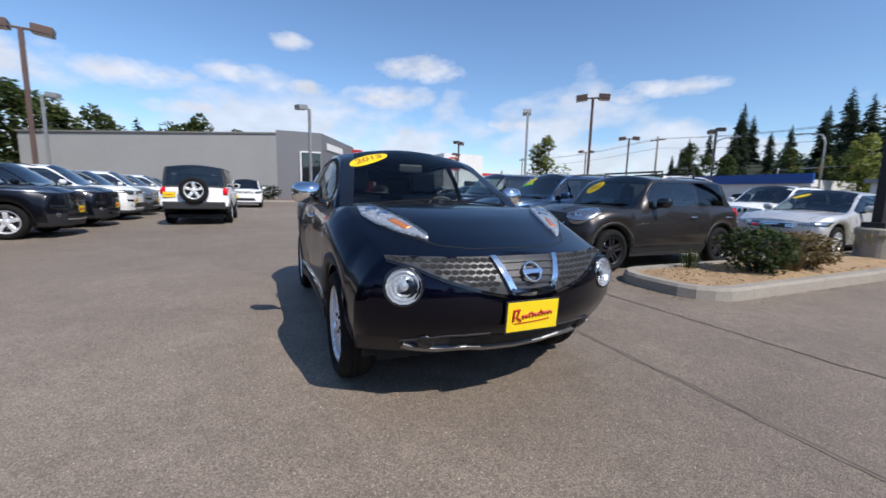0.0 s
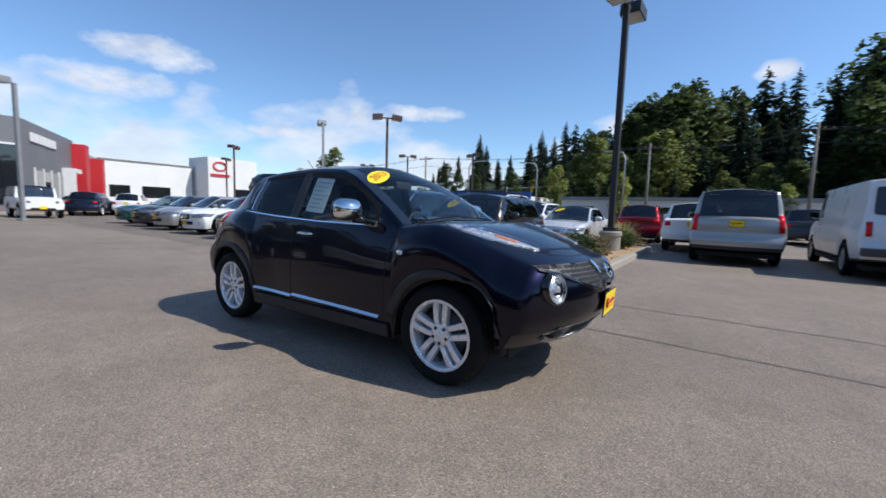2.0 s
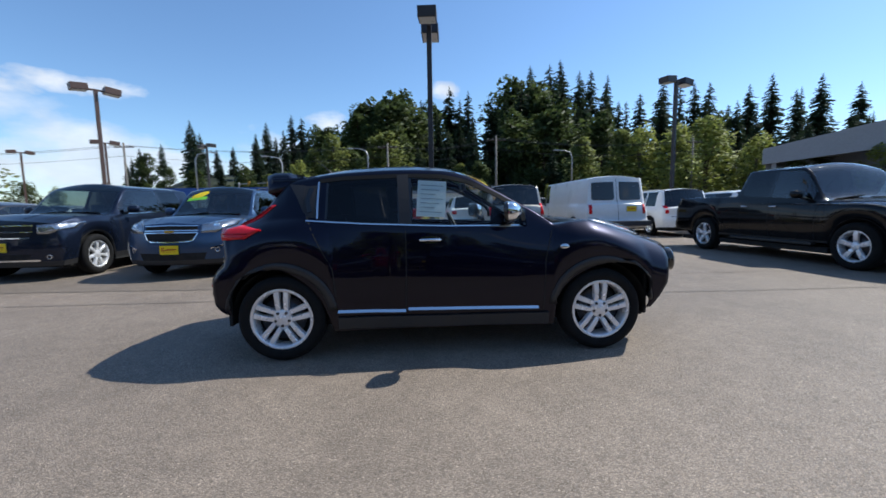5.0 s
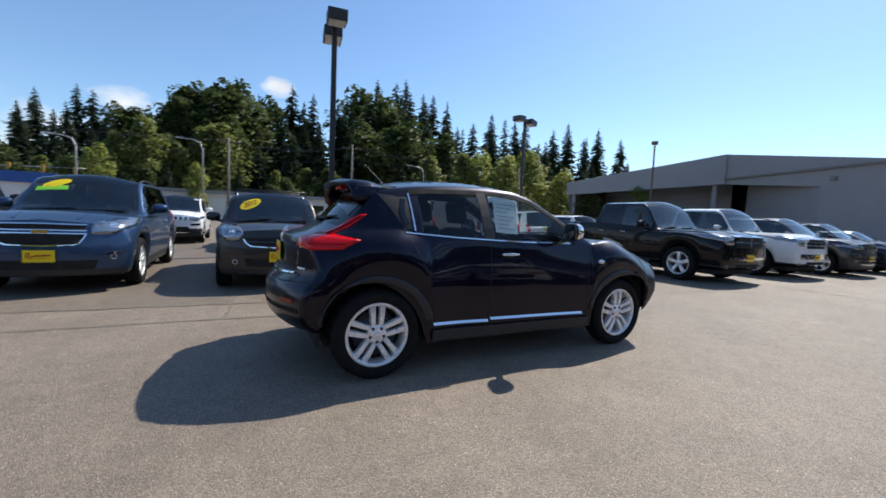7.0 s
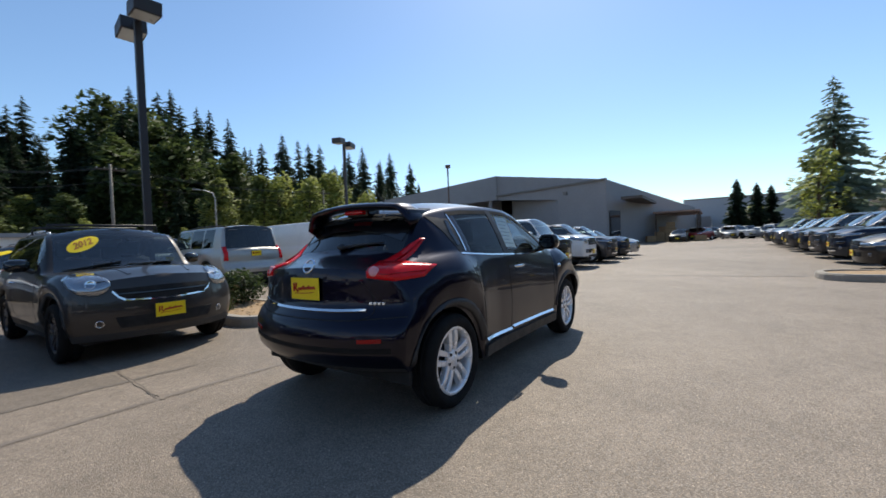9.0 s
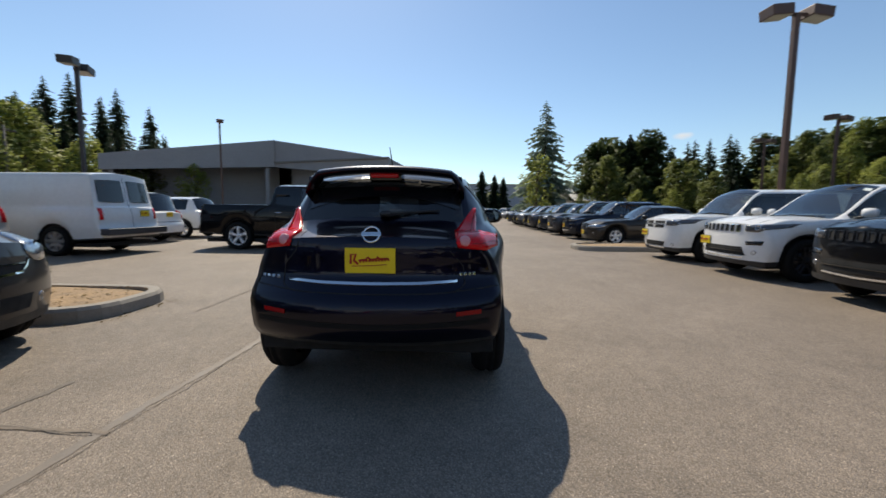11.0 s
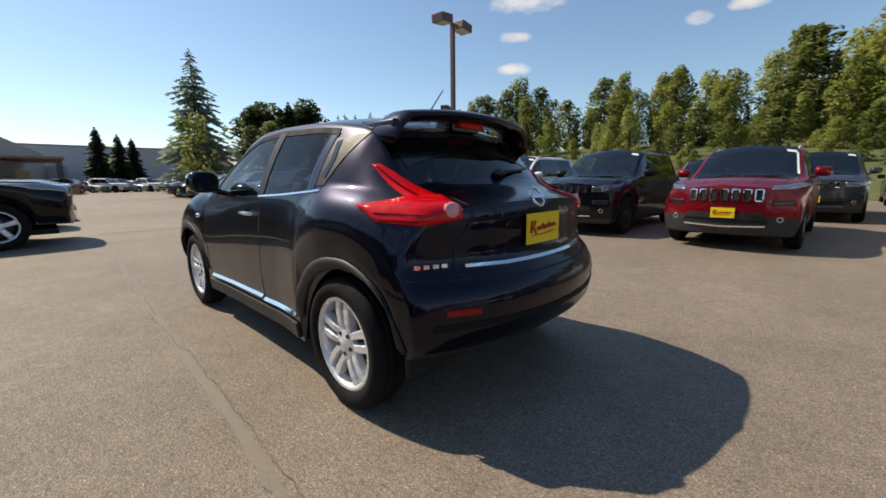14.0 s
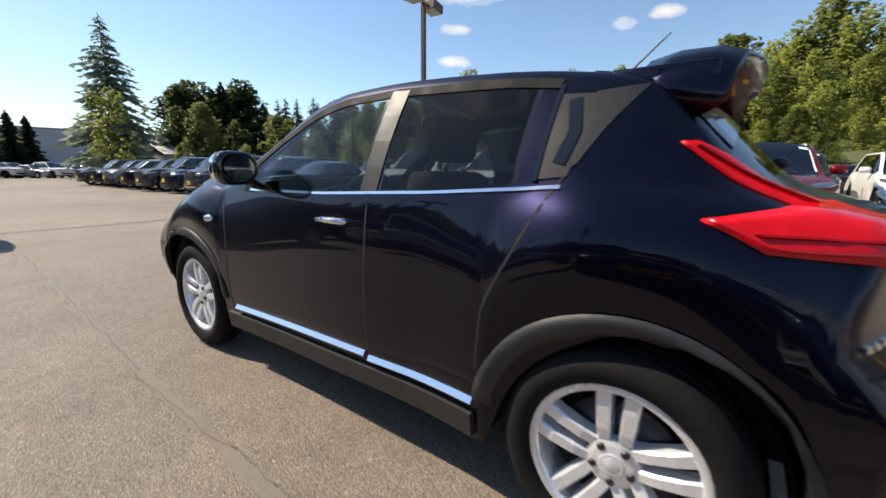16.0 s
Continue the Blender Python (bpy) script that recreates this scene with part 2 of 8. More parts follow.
ASPHALT = asphalt_material("asphalt", (0.256, 0.205, 0.158))
DARK_ASPHALT = asphalt_material("newer_asphalt", (0.200, 0.162, 0.126))
BLACK_PAINT = paint("sapphire_black", (0.0045, 0.0045, 0.016), 1.0, 0.36)
CHROME = surface("chrome", (0.82, 0.83, 0.85), 0.06, 1.0, 0.03, 8)
ALLOY = surface("alloy", (0.80, 0.81, 0.83), 0.27, 0.45, 0.05, 8)
DARK_ALLOY = surface("dark_alloy", (0.05, 0.05, 0.055), 0.3, 0.7, 0.08, 8)
RUBBER = surface("rubber", (0.010, 0.010, 0.010), 0.85, 0, 0.2, 12, 0.25, 90, spec=0.2)
PLASTIC = surface("black_plastic", (0.022, 0.022, 0.023), 0.55, 0, 0.12, 10, 0.12, 220)
GLOSS_BLACK = surface("gloss_black", (0.006, 0.006, 0.007), 0.12, 0, 0.05, 6, coat=0.6)
LINER = surface("wheel_liner", (0.012, 0.012, 0.012), 0.9, 0, 0.15, 10)
GLASS = glass("car_glass", (0.46, 0.53, 0.52), 0.95, 0.115)
DARK_GLASS = glass("privacy_glass", (0.06, 0.065, 0.07), 0.95, 0.07)
LENS = glass("clear_lens", (0.86, 0.88, 0.9))
RED_LENS = surface("red_lens", (0.62, 0.004, 0.010), 0.18, 0, 0.22, 26, coat=0.15, spec=0.3)
AMBER = surface("amber_lens", (0.75, 0.22, 0.03), 0.15, 0, 0.1, 20, coat=1.0)
LAMP_WHITE = surface("lamp_reflector", (0.60, 0.61, 0.63), 0.25, 0.45, 0.25, 30)
HEAD_BOWL = surface("lamp_bowl", (0.46, 0.47, 0.49), 0.22, 0.85, 0.2, 30)
YELLOW = surface("yellow_plate", (0.85, 0.62, 0.01), 0.4, 0, 0.04, 8)
RED_INK = surface("red_ink", (0.42, 0.012, 0.006), 0.5)
MATTE_BLACK = surface("matte_black", (0.011, 0.011, 0.011), 0.7, 0, 0.1, 10, spec=0.15)
DARK_RED = surface("dark_red_lens", (0.30, 0.003, 0.005), 0.2, 0, 0.1, 20, spec=0.3)
MIRROR_GLASS = surface("mirror_glass", (0.42, 0.46, 0.47), 0.03, 1.0, 0.03, 5)
PILLAR_TRIM = surface("pillar_trim", (0.021, 0.021, 0.023), 0.5, 0, 0.08, 8, spec=0.32)
PINK_LENS = surface("pink_lens", (0.75, 0.30, 0.32), 0.2, 0, 0.2, 30, coat=0.5)
PAPER = surface("paper", (0.62, 0.68, 0.66), 0.7, 0, 0.04, 6)
GREEN_INK = surface("green_ink", (0.22, 0.62, 0.05), 0.5)
SEAT = surface("seat_cloth", (0.045, 0.043, 0.045), 0.85, 0, 0.15, 20)

# ---- builders ----


def pchip(pts):
    xs, ys = np.array(pts, float).T
    h, d = np.diff(xs), np.diff(ys) / np.diff(xs)
    m = np.zeros(len(xs))
    for k in range(1, len(xs) - 1):
        if d[k - 1] * d[k] > 0:
            w1, w2 = 2 * h[k] + h[k - 1], h[k] + 2 * h[k - 1]
            m[k] = (w1 + w2) / (w1 / d[k - 1] + w2 / d[k])
    m[0], m[-1] = d[0], d[-1]

    def f(x):
        x = np.clip(x, xs[0], xs[-1])
        k = np.clip(np.searchsorted(xs, x) - 1, 0, len(h) - 1)
        t = (x - xs[k]) / h[k]
        return (2 * t**3 - 3 * t**2 + 1) * ys[k] + (t**3 - 2 * t**2 + t) * h[k] * m[k] + (3 * t**2 - 2 * t**3) * ys[k + 1] + (t**3 - t**2) * h[k] * m[k + 1]

    return f


def mesh_of(name, verts, faces, smooth=True):
    me = bpy.data.meshes.new(name)
    me.from_pydata([tuple(map(float, v)) for v in verts], [], [tuple(map(int, f)) for f in faces])
    if smooth and len(me.polygons):
        me.polygons.foreach_set("use_smooth", [True] * len(me.polygons))
    me.update()
    return me


def part(name, data, material, parent, label="", at=None, smooth=False):
    """One mesh object under a thing or a part; data is a bmesh or a mesh."""
    if isinstance(data, bmesh.types.BMesh):
        me = bpy.data.meshes.new(name)
        bmesh.ops.recalc_face_normals(data, faces=data.faces)
        for f in data.faces:
            f.smooth = smooth
        data.to_mesh(me)
        data.free()
    else:
        me = data
    if material and not me.materials:
        me.materials.append(material)
    ob = new(name, me)
    if parent is not None:
        ob.parent = parent
    if at is not None:
        ob.matrix_basis = at
    if label:
        ob["label"] = label
    return ob


def thing(name, label, category, m=None, group="", kind=""):
    ob = tagged(new(name), label, category, group, kind)
    if m is not None:
        ob.matrix_basis = m
    return ob


def box(bm, x0, x1, y0, y1, z0, z1, bevel=0.0, m=None):
    t = bmesh.new()
    bmesh.ops.create_cube(t, size=1)
    bmesh.ops.transform(t, matrix=Matrix.LocRotScale(((x0 + x1) / 2, (y0 + y1) / 2, (z0 + z1) / 2), None, (abs(x1 - x0), abs(y1 - y0), abs(z1 - z0))), verts=t.verts)
    if bevel:
        bmesh.ops.bevel(t, geom=t.edges[:], offset=bevel, segments=2, affect="EDGES", profile=0.6)
    join(bm, t, m)
    return bm


def join(bm, t, m=None):
    if m is not None:
        bmesh.ops.transform(t, matrix=m, verts=t.verts)
    me = bpy.data.meshes.new("tmp")
    t.to_mesh(me)
    t.free()
    bm.from_mesh(me)
    bpy.data.meshes.remove(me)
    return bm


def boxes(*rows, bevel=0.0):
    bm = bmesh.new()
    for r in rows:
        box(bm, *r, bevel=bevel)
    return bm


def tube(bm, pts, r, n=8, r2=None, cap=True):
    """A round bar along a line of points, tapering from r to r2."""
    pts = [Vector(p) for p in pts]
    r2 = r if r2 is None else r2
    rings = []
    for k, p in enumerate(pts):
        d = (pts[min(k + 1, len(pts) - 1)] - pts[max(k - 1, 0)]).normalized()
        a = d.orthogonal().normalized() if k == 0 else (ref - d * ref.dot(d)).normalized()
        ref = a
        b, rr = d.cross(a), r + (r2 - r) * k / max(1, len(pts) - 1)
        rings.append([bm.verts.new(p + rr * (math.cos(2 * math.pi * q / n) * a + math.sin(2 * math.pi * q / n) * b)) for q in range(n)])
    for A, B in zip(rings, rings[1:]):
        for q in range(n):
            bm.faces.new((A[q], A[(q + 1) % n], B[(q + 1) % n], B[q]))
    if cap:
        bm.faces.new(rings[0][::-1])
        bm.faces.new(rings[-1])
    return bm


def lathe(profile, n=32, axis="y"):
    """Turn (radius, along) pairs round an axis."""
    bm = bmesh.new()
    rings = []
    for r, h in profile:
        ring = []
        for q in range(n):
            c, s = math.cos(2 * math.pi * q / n), math.sin(2 * math.pi * q / n)
            ring.append(bm.verts.new((r * c, h, r * s) if axis == "y" else (h, r * c, r * s) if axis == "x" else (r * c, r * s, h)))
        rings.append(ring)
    for A, B in zip(rings, rings[1:]):
        for q in range(n):
            bm.faces.new((A[q], A[(q + 1) % n], B[(q + 1) % n], B[q]))
    return bm


def ball(bm, centre, radii, seg=14, rings=9, m=None):
    t = bmesh.new()
    bmesh.ops.create_uvsphere(t, u_segments=seg, v_segments=rings, radius=1)
    bmesh.ops.transform(t, matrix=Matrix.LocRotScale(centre, None, radii), verts=t.verts)
    return join(bm, t, m)


# ---- wheels ----


def wheel_meshes(R, width, rim_r, spokes, pair, rim_mat, spoke_w=0.055, key=""):
    """Meshes of a wheel that turns about y, with its outer side towards +y."""
    h = width / 2
    tyre = lathe([(rim_r, h * 0.75), (rim_r + 0.012, h * 0.93), ((R + rim_r) / 2, h), (R - 0.03, h * 0.93), (R - 0.008, h * 0.72), (R, h * 0.45), (R - 0.006, h * 0.43), (R - 0.006, h * 0.38), (R, h * 0.36),
                  (R, 0.015), (R - 0.007, 0.012), (R - 0.007, -0.012), (R, -0.015), (R, -h * 0.45), (R - 0.02, -h * 0.8), ((R + rim_r) / 2, -h), (rim_r, -h * 0.8)], 48 if key == "_hero" else 28)
    rim = lathe([(rim_r + 0.004, h * 0.80), (rim_r - 0.012, h * 0.86), (rim_r - 0.022, h * 0.70), (rim_r - 0.03, 0.0), (rim_r - 0.02, -h * 0.8)], 40)
    bars = bmesh.new()
    for k in range(spokes):
        base = 2 * math.pi * k / spokes + math.pi / 2
        d, p = Vector((math.cos(base), 0, math.sin(base))), Vector((-math.sin(base), 0, math.cos(base)))
        for s in ((-1, 1) if pair else (0,)):
            r1 = rim_r - 0.012
            off0, off1 = s * rim_r * 0.105, s * rim_r * 0.165
            w0, w1 = spoke_w * 0.80, spoke_w * 1.10
            t = bmesh.new()
            vs = []
            for f, y in ((0.22, h * 0.60), (0.45, h * 0.72), (0.75, h * 0.76), (1.0, h * 0.70)):
                c = d * r1 * f + p * (off0 + (off1 - off0) * f) + Vector((0, y, 0))
                w = w0 + (w1 - w0) * f
                vs.append([t.verts.new(c + p * sx * w / 2 + Vector((0, yy, 0))) for sx, yy in ((-1, -0.045), (-0.92, -0.006), (-0.70, 0.0), (0.70, 0.0), (0.92, -0.006), (1, -0.045))])
            for A, B in zip(vs, vs[1:]):
                for q in range(6):
                    t.faces.new((A[q], A[(q + 1) % 6], B[(q + 1) % 6], B[q]))
            t.faces.new(vs[0][::-1])
            t.faces.new(vs[-1])
            join(bars, t)
    join(bars, lathe([(0.001, h * 0.72), (0.03, h * 0.73), (0.036, h * 0.70), (0.055, h * 0.68), (0.072, h * 0.62), (0.076, h * 0.4)], 24))
    disc = lathe([(0.02, h * 0.2), (rim_r * 0.72, h * 0.2), (rim_r * 0.72, h * 0.08), (0.02, h * 0.08)], 28)
    back = lathe([(0.001, -h * 0.3), (rim_r - 0.02, -h * 0.3)], 20)
    cap = lathe([(0.001, h * 0.745), (0.022, h * 0.74), (0.027, h * 0.71)], 16)
    out = []
    for nm, bm, mat in (("tyre", tyre, RUBBER), ("rim", rim, rim_mat), ("spokes", bars, rim_mat), ("brake_disc", disc, DARK_ALLOY), ("backing", back, LINER), ("hub_cap", cap, rim_mat)):
        me = bpy.data.meshes.new(nm + key)
        bmesh.ops.recalc_face_normals(bm, faces=bm.faces)
        for f in bm.faces:
            f.smooth = nm != "spokes"
        bm.to_mesh(me)
        bm.free()
        me.materials.append(mat)
        out.append((nm, me))
    return out


def add_wheels(car, meshes, xs, y, R, lugs=None):
    for x in xs:
        for s in (-1, 1):
            w = part("wheel", meshes[0][1], None, car, at=pose(x, s * y, R, 0, 0, 0 if s > 0 else 180))
            for nm, me in meshes[1:]:
                part(nm, me, None, w)
            if lugs:
                for k in range(5):
                    a = math.pi * (2 * k + 1) / 5 + math.pi / 2
                    part("lug_nut", lugs, DARK_ALLOY, w, at=Matrix.Translation((0.054 * math.cos(a), 0.066, 0.054 * math.sin(a))))


# ---- car bodies ----
S_SIDE = [0, 0.05, 0.12, 0.2, 0.3, 0.4, 0.5, 0.6, 0.7, 0.8, 0.88, 0.95, 1.0]
S_GLASS = [0.07, 0.28, 0.5, 0.72, 0.93, 1.0]
S_TOP = [0.07, 0.2, 0.4, 0.6, 0.8, 1.0]


def car_shell(s):
    """The skin of a car that points along +x and stands on z = 0, from curves along its length: a half is laid out as rows from sill
    to belt, belt to roof edge and roof edge to the middle, and mirrored. Returns vertices and the faces of each part."""
    XF, XR, xw, R, Ra = s["xf"], s["xr"], s["axles"], s["R"], s["arch"]
    pf, pr = s["pivots"]
    step = s.get("step", 0.06)
    xs = set(np.round(np.linspace(XR, XF, int((XF - XR) / step) + 1), 4))
    xs |= {round(v, 4) for v in s["cuts"]}
    xs = np.array(sorted(xs))
    keep = np.concatenate([[True], np.diff(xs) > 0.008])
    for c in s["cuts"]:
        keep[np.argmin(abs(xs - c))] = True
    xs = xs[keep]
    zB, wB, zE, wE, zT, W, sill = (pchip(s[k])(xs) for k in ("zB", "wB", "zE", "wE", "zT", "W", "sill"))
    endf, endr = pchip(s["endf"]), pchip(s["endr"])
    Wm = s["Wmax"]
    low = pchip(s.get("drop_low", [(0.0, 1.0), (2.0, 1.0)]))
    side_prof = pchip(s.get("prof", [(0, 0.93), (0.15, 0.965), (0.4, 1.0), (0.62, 1.0), (0.85, 0.975), (1.0, 0.94)]))

    def along(x, y, z):
        """Round the nose and the tail in plan and in profile."""
        out = x.copy()
        yy = (np.abs(y) / Wm).clip(0, 1.02)
        f, r = x > pf, x < pr
        ef = endf(z) - s["dropf"] * yy ** s.get("powf", 2.2) * low(z)
        er = endr(z) + s["dropr"] * yy ** s.get("powr", 2.4)
        out[f] = (pf + (x - pf) / (XF - pf) * (ef - pf))[f]
        out[r] = (pr + (x - pr) / (XR - pr) * (er - pr))[r]
        return out

    def bottom(xa, base):
        zb = base.copy()
        for a in xw:
            q = Ra**2 - (xa - a) ** 2
            zb = np.where(q > 0, np.maximum(zb, R + np.sqrt(q.clip(0))), zb)
        return zb

    rows = []
    n = len(xs)
    for q in S_SIDE:
        y = W * side_prof(q)
        y = y + (wB - W * side_prof(1.0)) * np.clip((q - 0.55) / 0.45, 0, 1) ** 2
        z = sill + (zB - sill) * q
        xa = along(xs, y, z)
        zb = bottom(xa, sill)
        z = np.minimum(zb, zB - 0.03) + (zB - np.minimum(zb, zB - 0.03)) * q
        rows.append((along(xs, y, z), y, z))
    for q in S_GLASS:
        y = wB + (wE - wB) * q + 0.018 * math.sin(math.pi * q) * (zE - zB).clip(0, 0.3) / 0.3
        z = zB + (zE - zB) * q
        rows.append((along(xs, y, z), y, z))
    for q in S_TOP:
        y, z = wE * (1 - q), zE + (zT - zE) * math.sin(math.pi / 2 * q) ** 0.95
        rows.append((along(xs, y, z), y, z))
    nS, nG, nT = len(S_SIDE), len(S_GLASS), len(S_TOP)
    m = len(rows)
    half = np.array([np.stack(r, 1) for r in rows])  # rows x columns x 3
    verts = [*half.reshape(-1, 3), *(half * [1, -1, 1]).reshape(-1, 3)]
    faces = {}

    def put(kind, f):
        faces.setdefault(kind, []).append(f)

    for j in range(m - 1):
        for i in range(n - 1):
            xc = (xs[i] + xs[i + 1]) / 2
            a, b, c, d = j * n + i, j * n + i + 1, (j + 1) * n + i + 1, (j + 1) * n + i
            kind, both = "body", False
            if j < nS - 1:
                kind = "cladding" if S_SIDE[j + 1] <= s.get("clad", 0.0) else "body"
            elif nS <= j < nS + nG - 2:
                for k, (w0, w1, tone) in enumerate(s["windows"]):
                    if w0 < xc < w1 and zE[i] - zB[i] > 0.06 and zE[i + 1] - zB[i + 1] > 0.06:
                        kind = f"side_window:{k}"
                    elif s.get("pillars") and s["windows"][-1][0] - 0.02 < xc < s["windows"][0][1] and kind == "body":
                        kind = "pillar"
            elif j >= nS + nG:
                if s["screen"][0] < xc < s["screen"][1]:
                    kind = "windshield"
                elif s.get("back") and s["back"][0] < xc < s["back"][1]:
                    kind = "rear_window"
                elif s.get("cover") and s["cover"][0] < xc < s["cover"][1]:
                    kind = "bed_cover"
            if s.get("hardtop") and kind in ("body", "pillar") and j >= nS - 1 and xc < s["screen"][0] + 0.03:
                kind = "hardtop"
            put(kind + ("+" if ":" in kind else ""), (d, c, b, a))
            o = m * n
            put(kind + ("-" if ":" in kind else ""), (a + o, b + o, c + o, d + o))
    # the ends: from each side across to the middle
    for e, i, sign in (("f", n - 1, 1), ("r", 0, -1)):
        ks = [0.0] + S_TOP
        grid = np.zeros((nS, len(ks), 3))
        for j in range(nS):
            y0, z0 = rows[j][1][i], (sill[i] + (zB[i] - sill[i]) * S_SIDE[j])
            for k, q in enumerate(ks):
                y = y0 * (1 - q)
                mixed = min(1.0, k / 2)
                z = rows[j][2][i] * (1 - mixed) + z0 * mixed + S_SIDE[j] ** 4 * (zT[i] - zB[i]) * math.sin(math.pi / 2 * q)
                grid[j, k] = (along(np.array([xs[i]]), np.array([y]), np.array([z]))[0], y, z)
        for mir in (1, -1):
            o = len(verts)
            verts += list((grid * [1, mir, 1]).reshape(-1, 3))
            K = len(ks)
            for j in range(nS - 1):
                for k in range(K - 1):
                    f = (o + j * K + k, o + j * K + k + 1, o + (j + 1) * K + k + 1, o + (j + 1) * K + k)
                    clad = S_SIDE[j + 1] <= s.get("clad_" + e, s.get("clad", 0.0))
                    put("bumper_" + e if clad else "body", f if sign * mir < 0 else f[::-1])
    return verts, faces


class Skin:
    """The outer skin of a car, to lay lamps, seams and trim upon."""

    def __init__(self, verts, faces):
        self.bvh = BVHTree.FromPolygons([tuple(v) for v in verts], [f for some in faces.values() for f in some])

    def hit(self, axis, a, b):
        """The skin seen along an axis: 'f' from ahead and 'r' from behind at (y, z), 'l' and 'd' from the left and right at (x, z), 't' from above at (x, y)."""
        o, d = {"f": ((6, a, b), (-1, 0, 0)), "r": ((-6, a, b), (1, 0, 0)), "l": ((a, 4, b), (0, -1, 0)), "d": ((a, -4, b), (0, 1, 0)), "t": ((a, b, 4), (0, 0, -1))}[axis]
        loc, nor, _, _ = self.bvh.ray_cast(Vector(o), Vector(d))
        for q in (0.97, 0.94, 0.90, 0.85, 0.8) if loc is None and axis in "fr" else ():
            loc, nor, _, _ = self.bvh.ray_cast(Vector((o[0], a * q, b)), Vector(d))
            if loc is not None:
                break
        if loc is None:
            guess = {"f": (2.0, a, b), "r": (-2.0, a, b), "l": (a, 0.9, b), "d": (a, -0.9, b), "t": (a, b, 1.5)}[axis]
            loc, nor, _, _ = self.bvh.find_nearest(Vector(guess))
        if nor.dot(Vector(d)) > 0:
            nor = -nor
        return loc, nor


def resample(pts, n):
    p = np.array(pts, float)
    d = np.r_[0, np.cumsum(np.linalg.norm(np.diff(p, axis=0), axis=1))]
    t = np.linspace(0, d[-1], n)
    return np.stack([np.interp(t, d, p[:, k]) for k in range(2)], 1)


def inlay(skin, axis, A, B, n=14, m=4, lift=0.006, sink=0.012, bulge=0.0):
    """A thin solid piece between two lines on the skin."""
    A, B = resample(A, n), resample(B, n)
    top, low = [], []
    for i in range(n):
        for k in range(m + 1):
            q = A[i] + (B[i] - A[i]) * k / m
            loc, nor = skin.hit(axis, *q)
            edge = math.sin(math.pi * k / m) * math.sin(math.pi * min(1, max(0, i / (n - 1)))) if bulge else 0
            top.append(loc + nor * (lift + bulge * edge))
            low.append(loc - nor * sink)
    N, M = n, m + 1
    verts = top + low
    o = N * M
    faces = [(i * M + k, (i + 1) * M + k, (i + 1) * M + k + 1, i * M + k + 1) for i in range(N - 1) for k in range(M - 1)]
    rim = [i * M for i in range(N)] + [(N - 1) * M + k for k in range(1, M)] + [i * M + M - 1 for i in range(N - 2, -1, -1)] + list(range(M - 2, 0, -1))
    faces += [(a, b, b + o, a + o) for a, b in zip(rim, rim[1:] + rim[:1])]
    bm = bmesh.new()
    vs = [bm.verts.new(v) for v in verts]
    for f in faces:
        try:
            bm.faces.new([vs[q] for q in f])
        except ValueError:
            pass
    return bm


def round_inlay(skin, axis, ca, cb, ra, rb, **kw):
    t = np.linspace(math.pi, 0, 15)
    up = [(ca + ra * math.cos(q), cb + rb * math.sin(q)) for q in t]
    dn = [(ca + ra * math.cos(q), cb - rb * math.sin(q)) for q in t]
    return inlay(skin, axis, up, dn, n=15, **kw)


def line_inlay(skin, axis, pts, w, lift=0.001, sink=0.004, n=None):
    """A narrow strip along a line on the skin."""
    p = resample(pts, n or max(8, 3 * len(pts)))
    t = np.gradient(p, axis=0)
    nrm = np.stack([-t[:, 1], t[:, 0]], 1) / np.linalg.norm(t, axis=1)[:, None]
    return inlay(skin, axis, p + nrm * w / 2, p - nrm * w / 2, n=len(p), m=1, lift=lift, sink=sink)


def both(a, b=None):
    """Mirror lines given as (y, z) pairs."""
    return [(-p, q) for p, q in a]


def loose_pieces(me):
    """The separate pieces of a mesh, each as a mesh of its own."""
    bm = bmesh.new()
    bm.from_mesh(me)
    seen, out = set(), []
    for v in bm.verts:
        if v in seen:
            continue
        stack, group = [v], set()
        while stack:
            w = stack.pop()
            if w in group:
                continue
            group.add(w)
            stack += [e.other_vert(w) for e in w.link_edges]
        seen |= group
        order = list(group)
        at = {w: k for k, w in enumerate(order)}
        faces = [[at[w] for w in f.verts] for f in bm.faces if f.verts[0] in group]
        if faces:
            out.append(mesh_of(me.name, [w.co for w in order], faces))
    bm.free()
    return out


def shell_parts(car, verts, faces, mats, names):
    """Link the parts of the skin."""
    V = np.array([tuple(v) for v in verts])
    for kind, fs in faces.items():
        used = sorted({q for f in fs for q in f})
        back = {q: k for k, q in enumerate(used)}
        key = kind.split(":")[0].rstrip("+-")
        me = mesh_of(key, V[used], [[back[q] for q in f] for f in fs])
        bm = bmesh.new()
        bm.from_mesh(me)
        bmesh.ops.remove_doubles(bm, verts=bm.verts, dist=0.0008)
        bmesh.ops.recalc_face_normals(bm, faces=bm.faces)
        for f in bm.faces:
            f.smooth = True
        bm.to_mesh(me)
        bm.free()
        mat = mats.get(kind, mats.get(kind.rstrip("+-"), mats.get(key, mats["body"])))
        if key == "pillar":
            for piece in loose_pieces(me):
                part(key, piece, mat, car)
            continue
        part(names.get(key, key), me, mat, car)
    return car


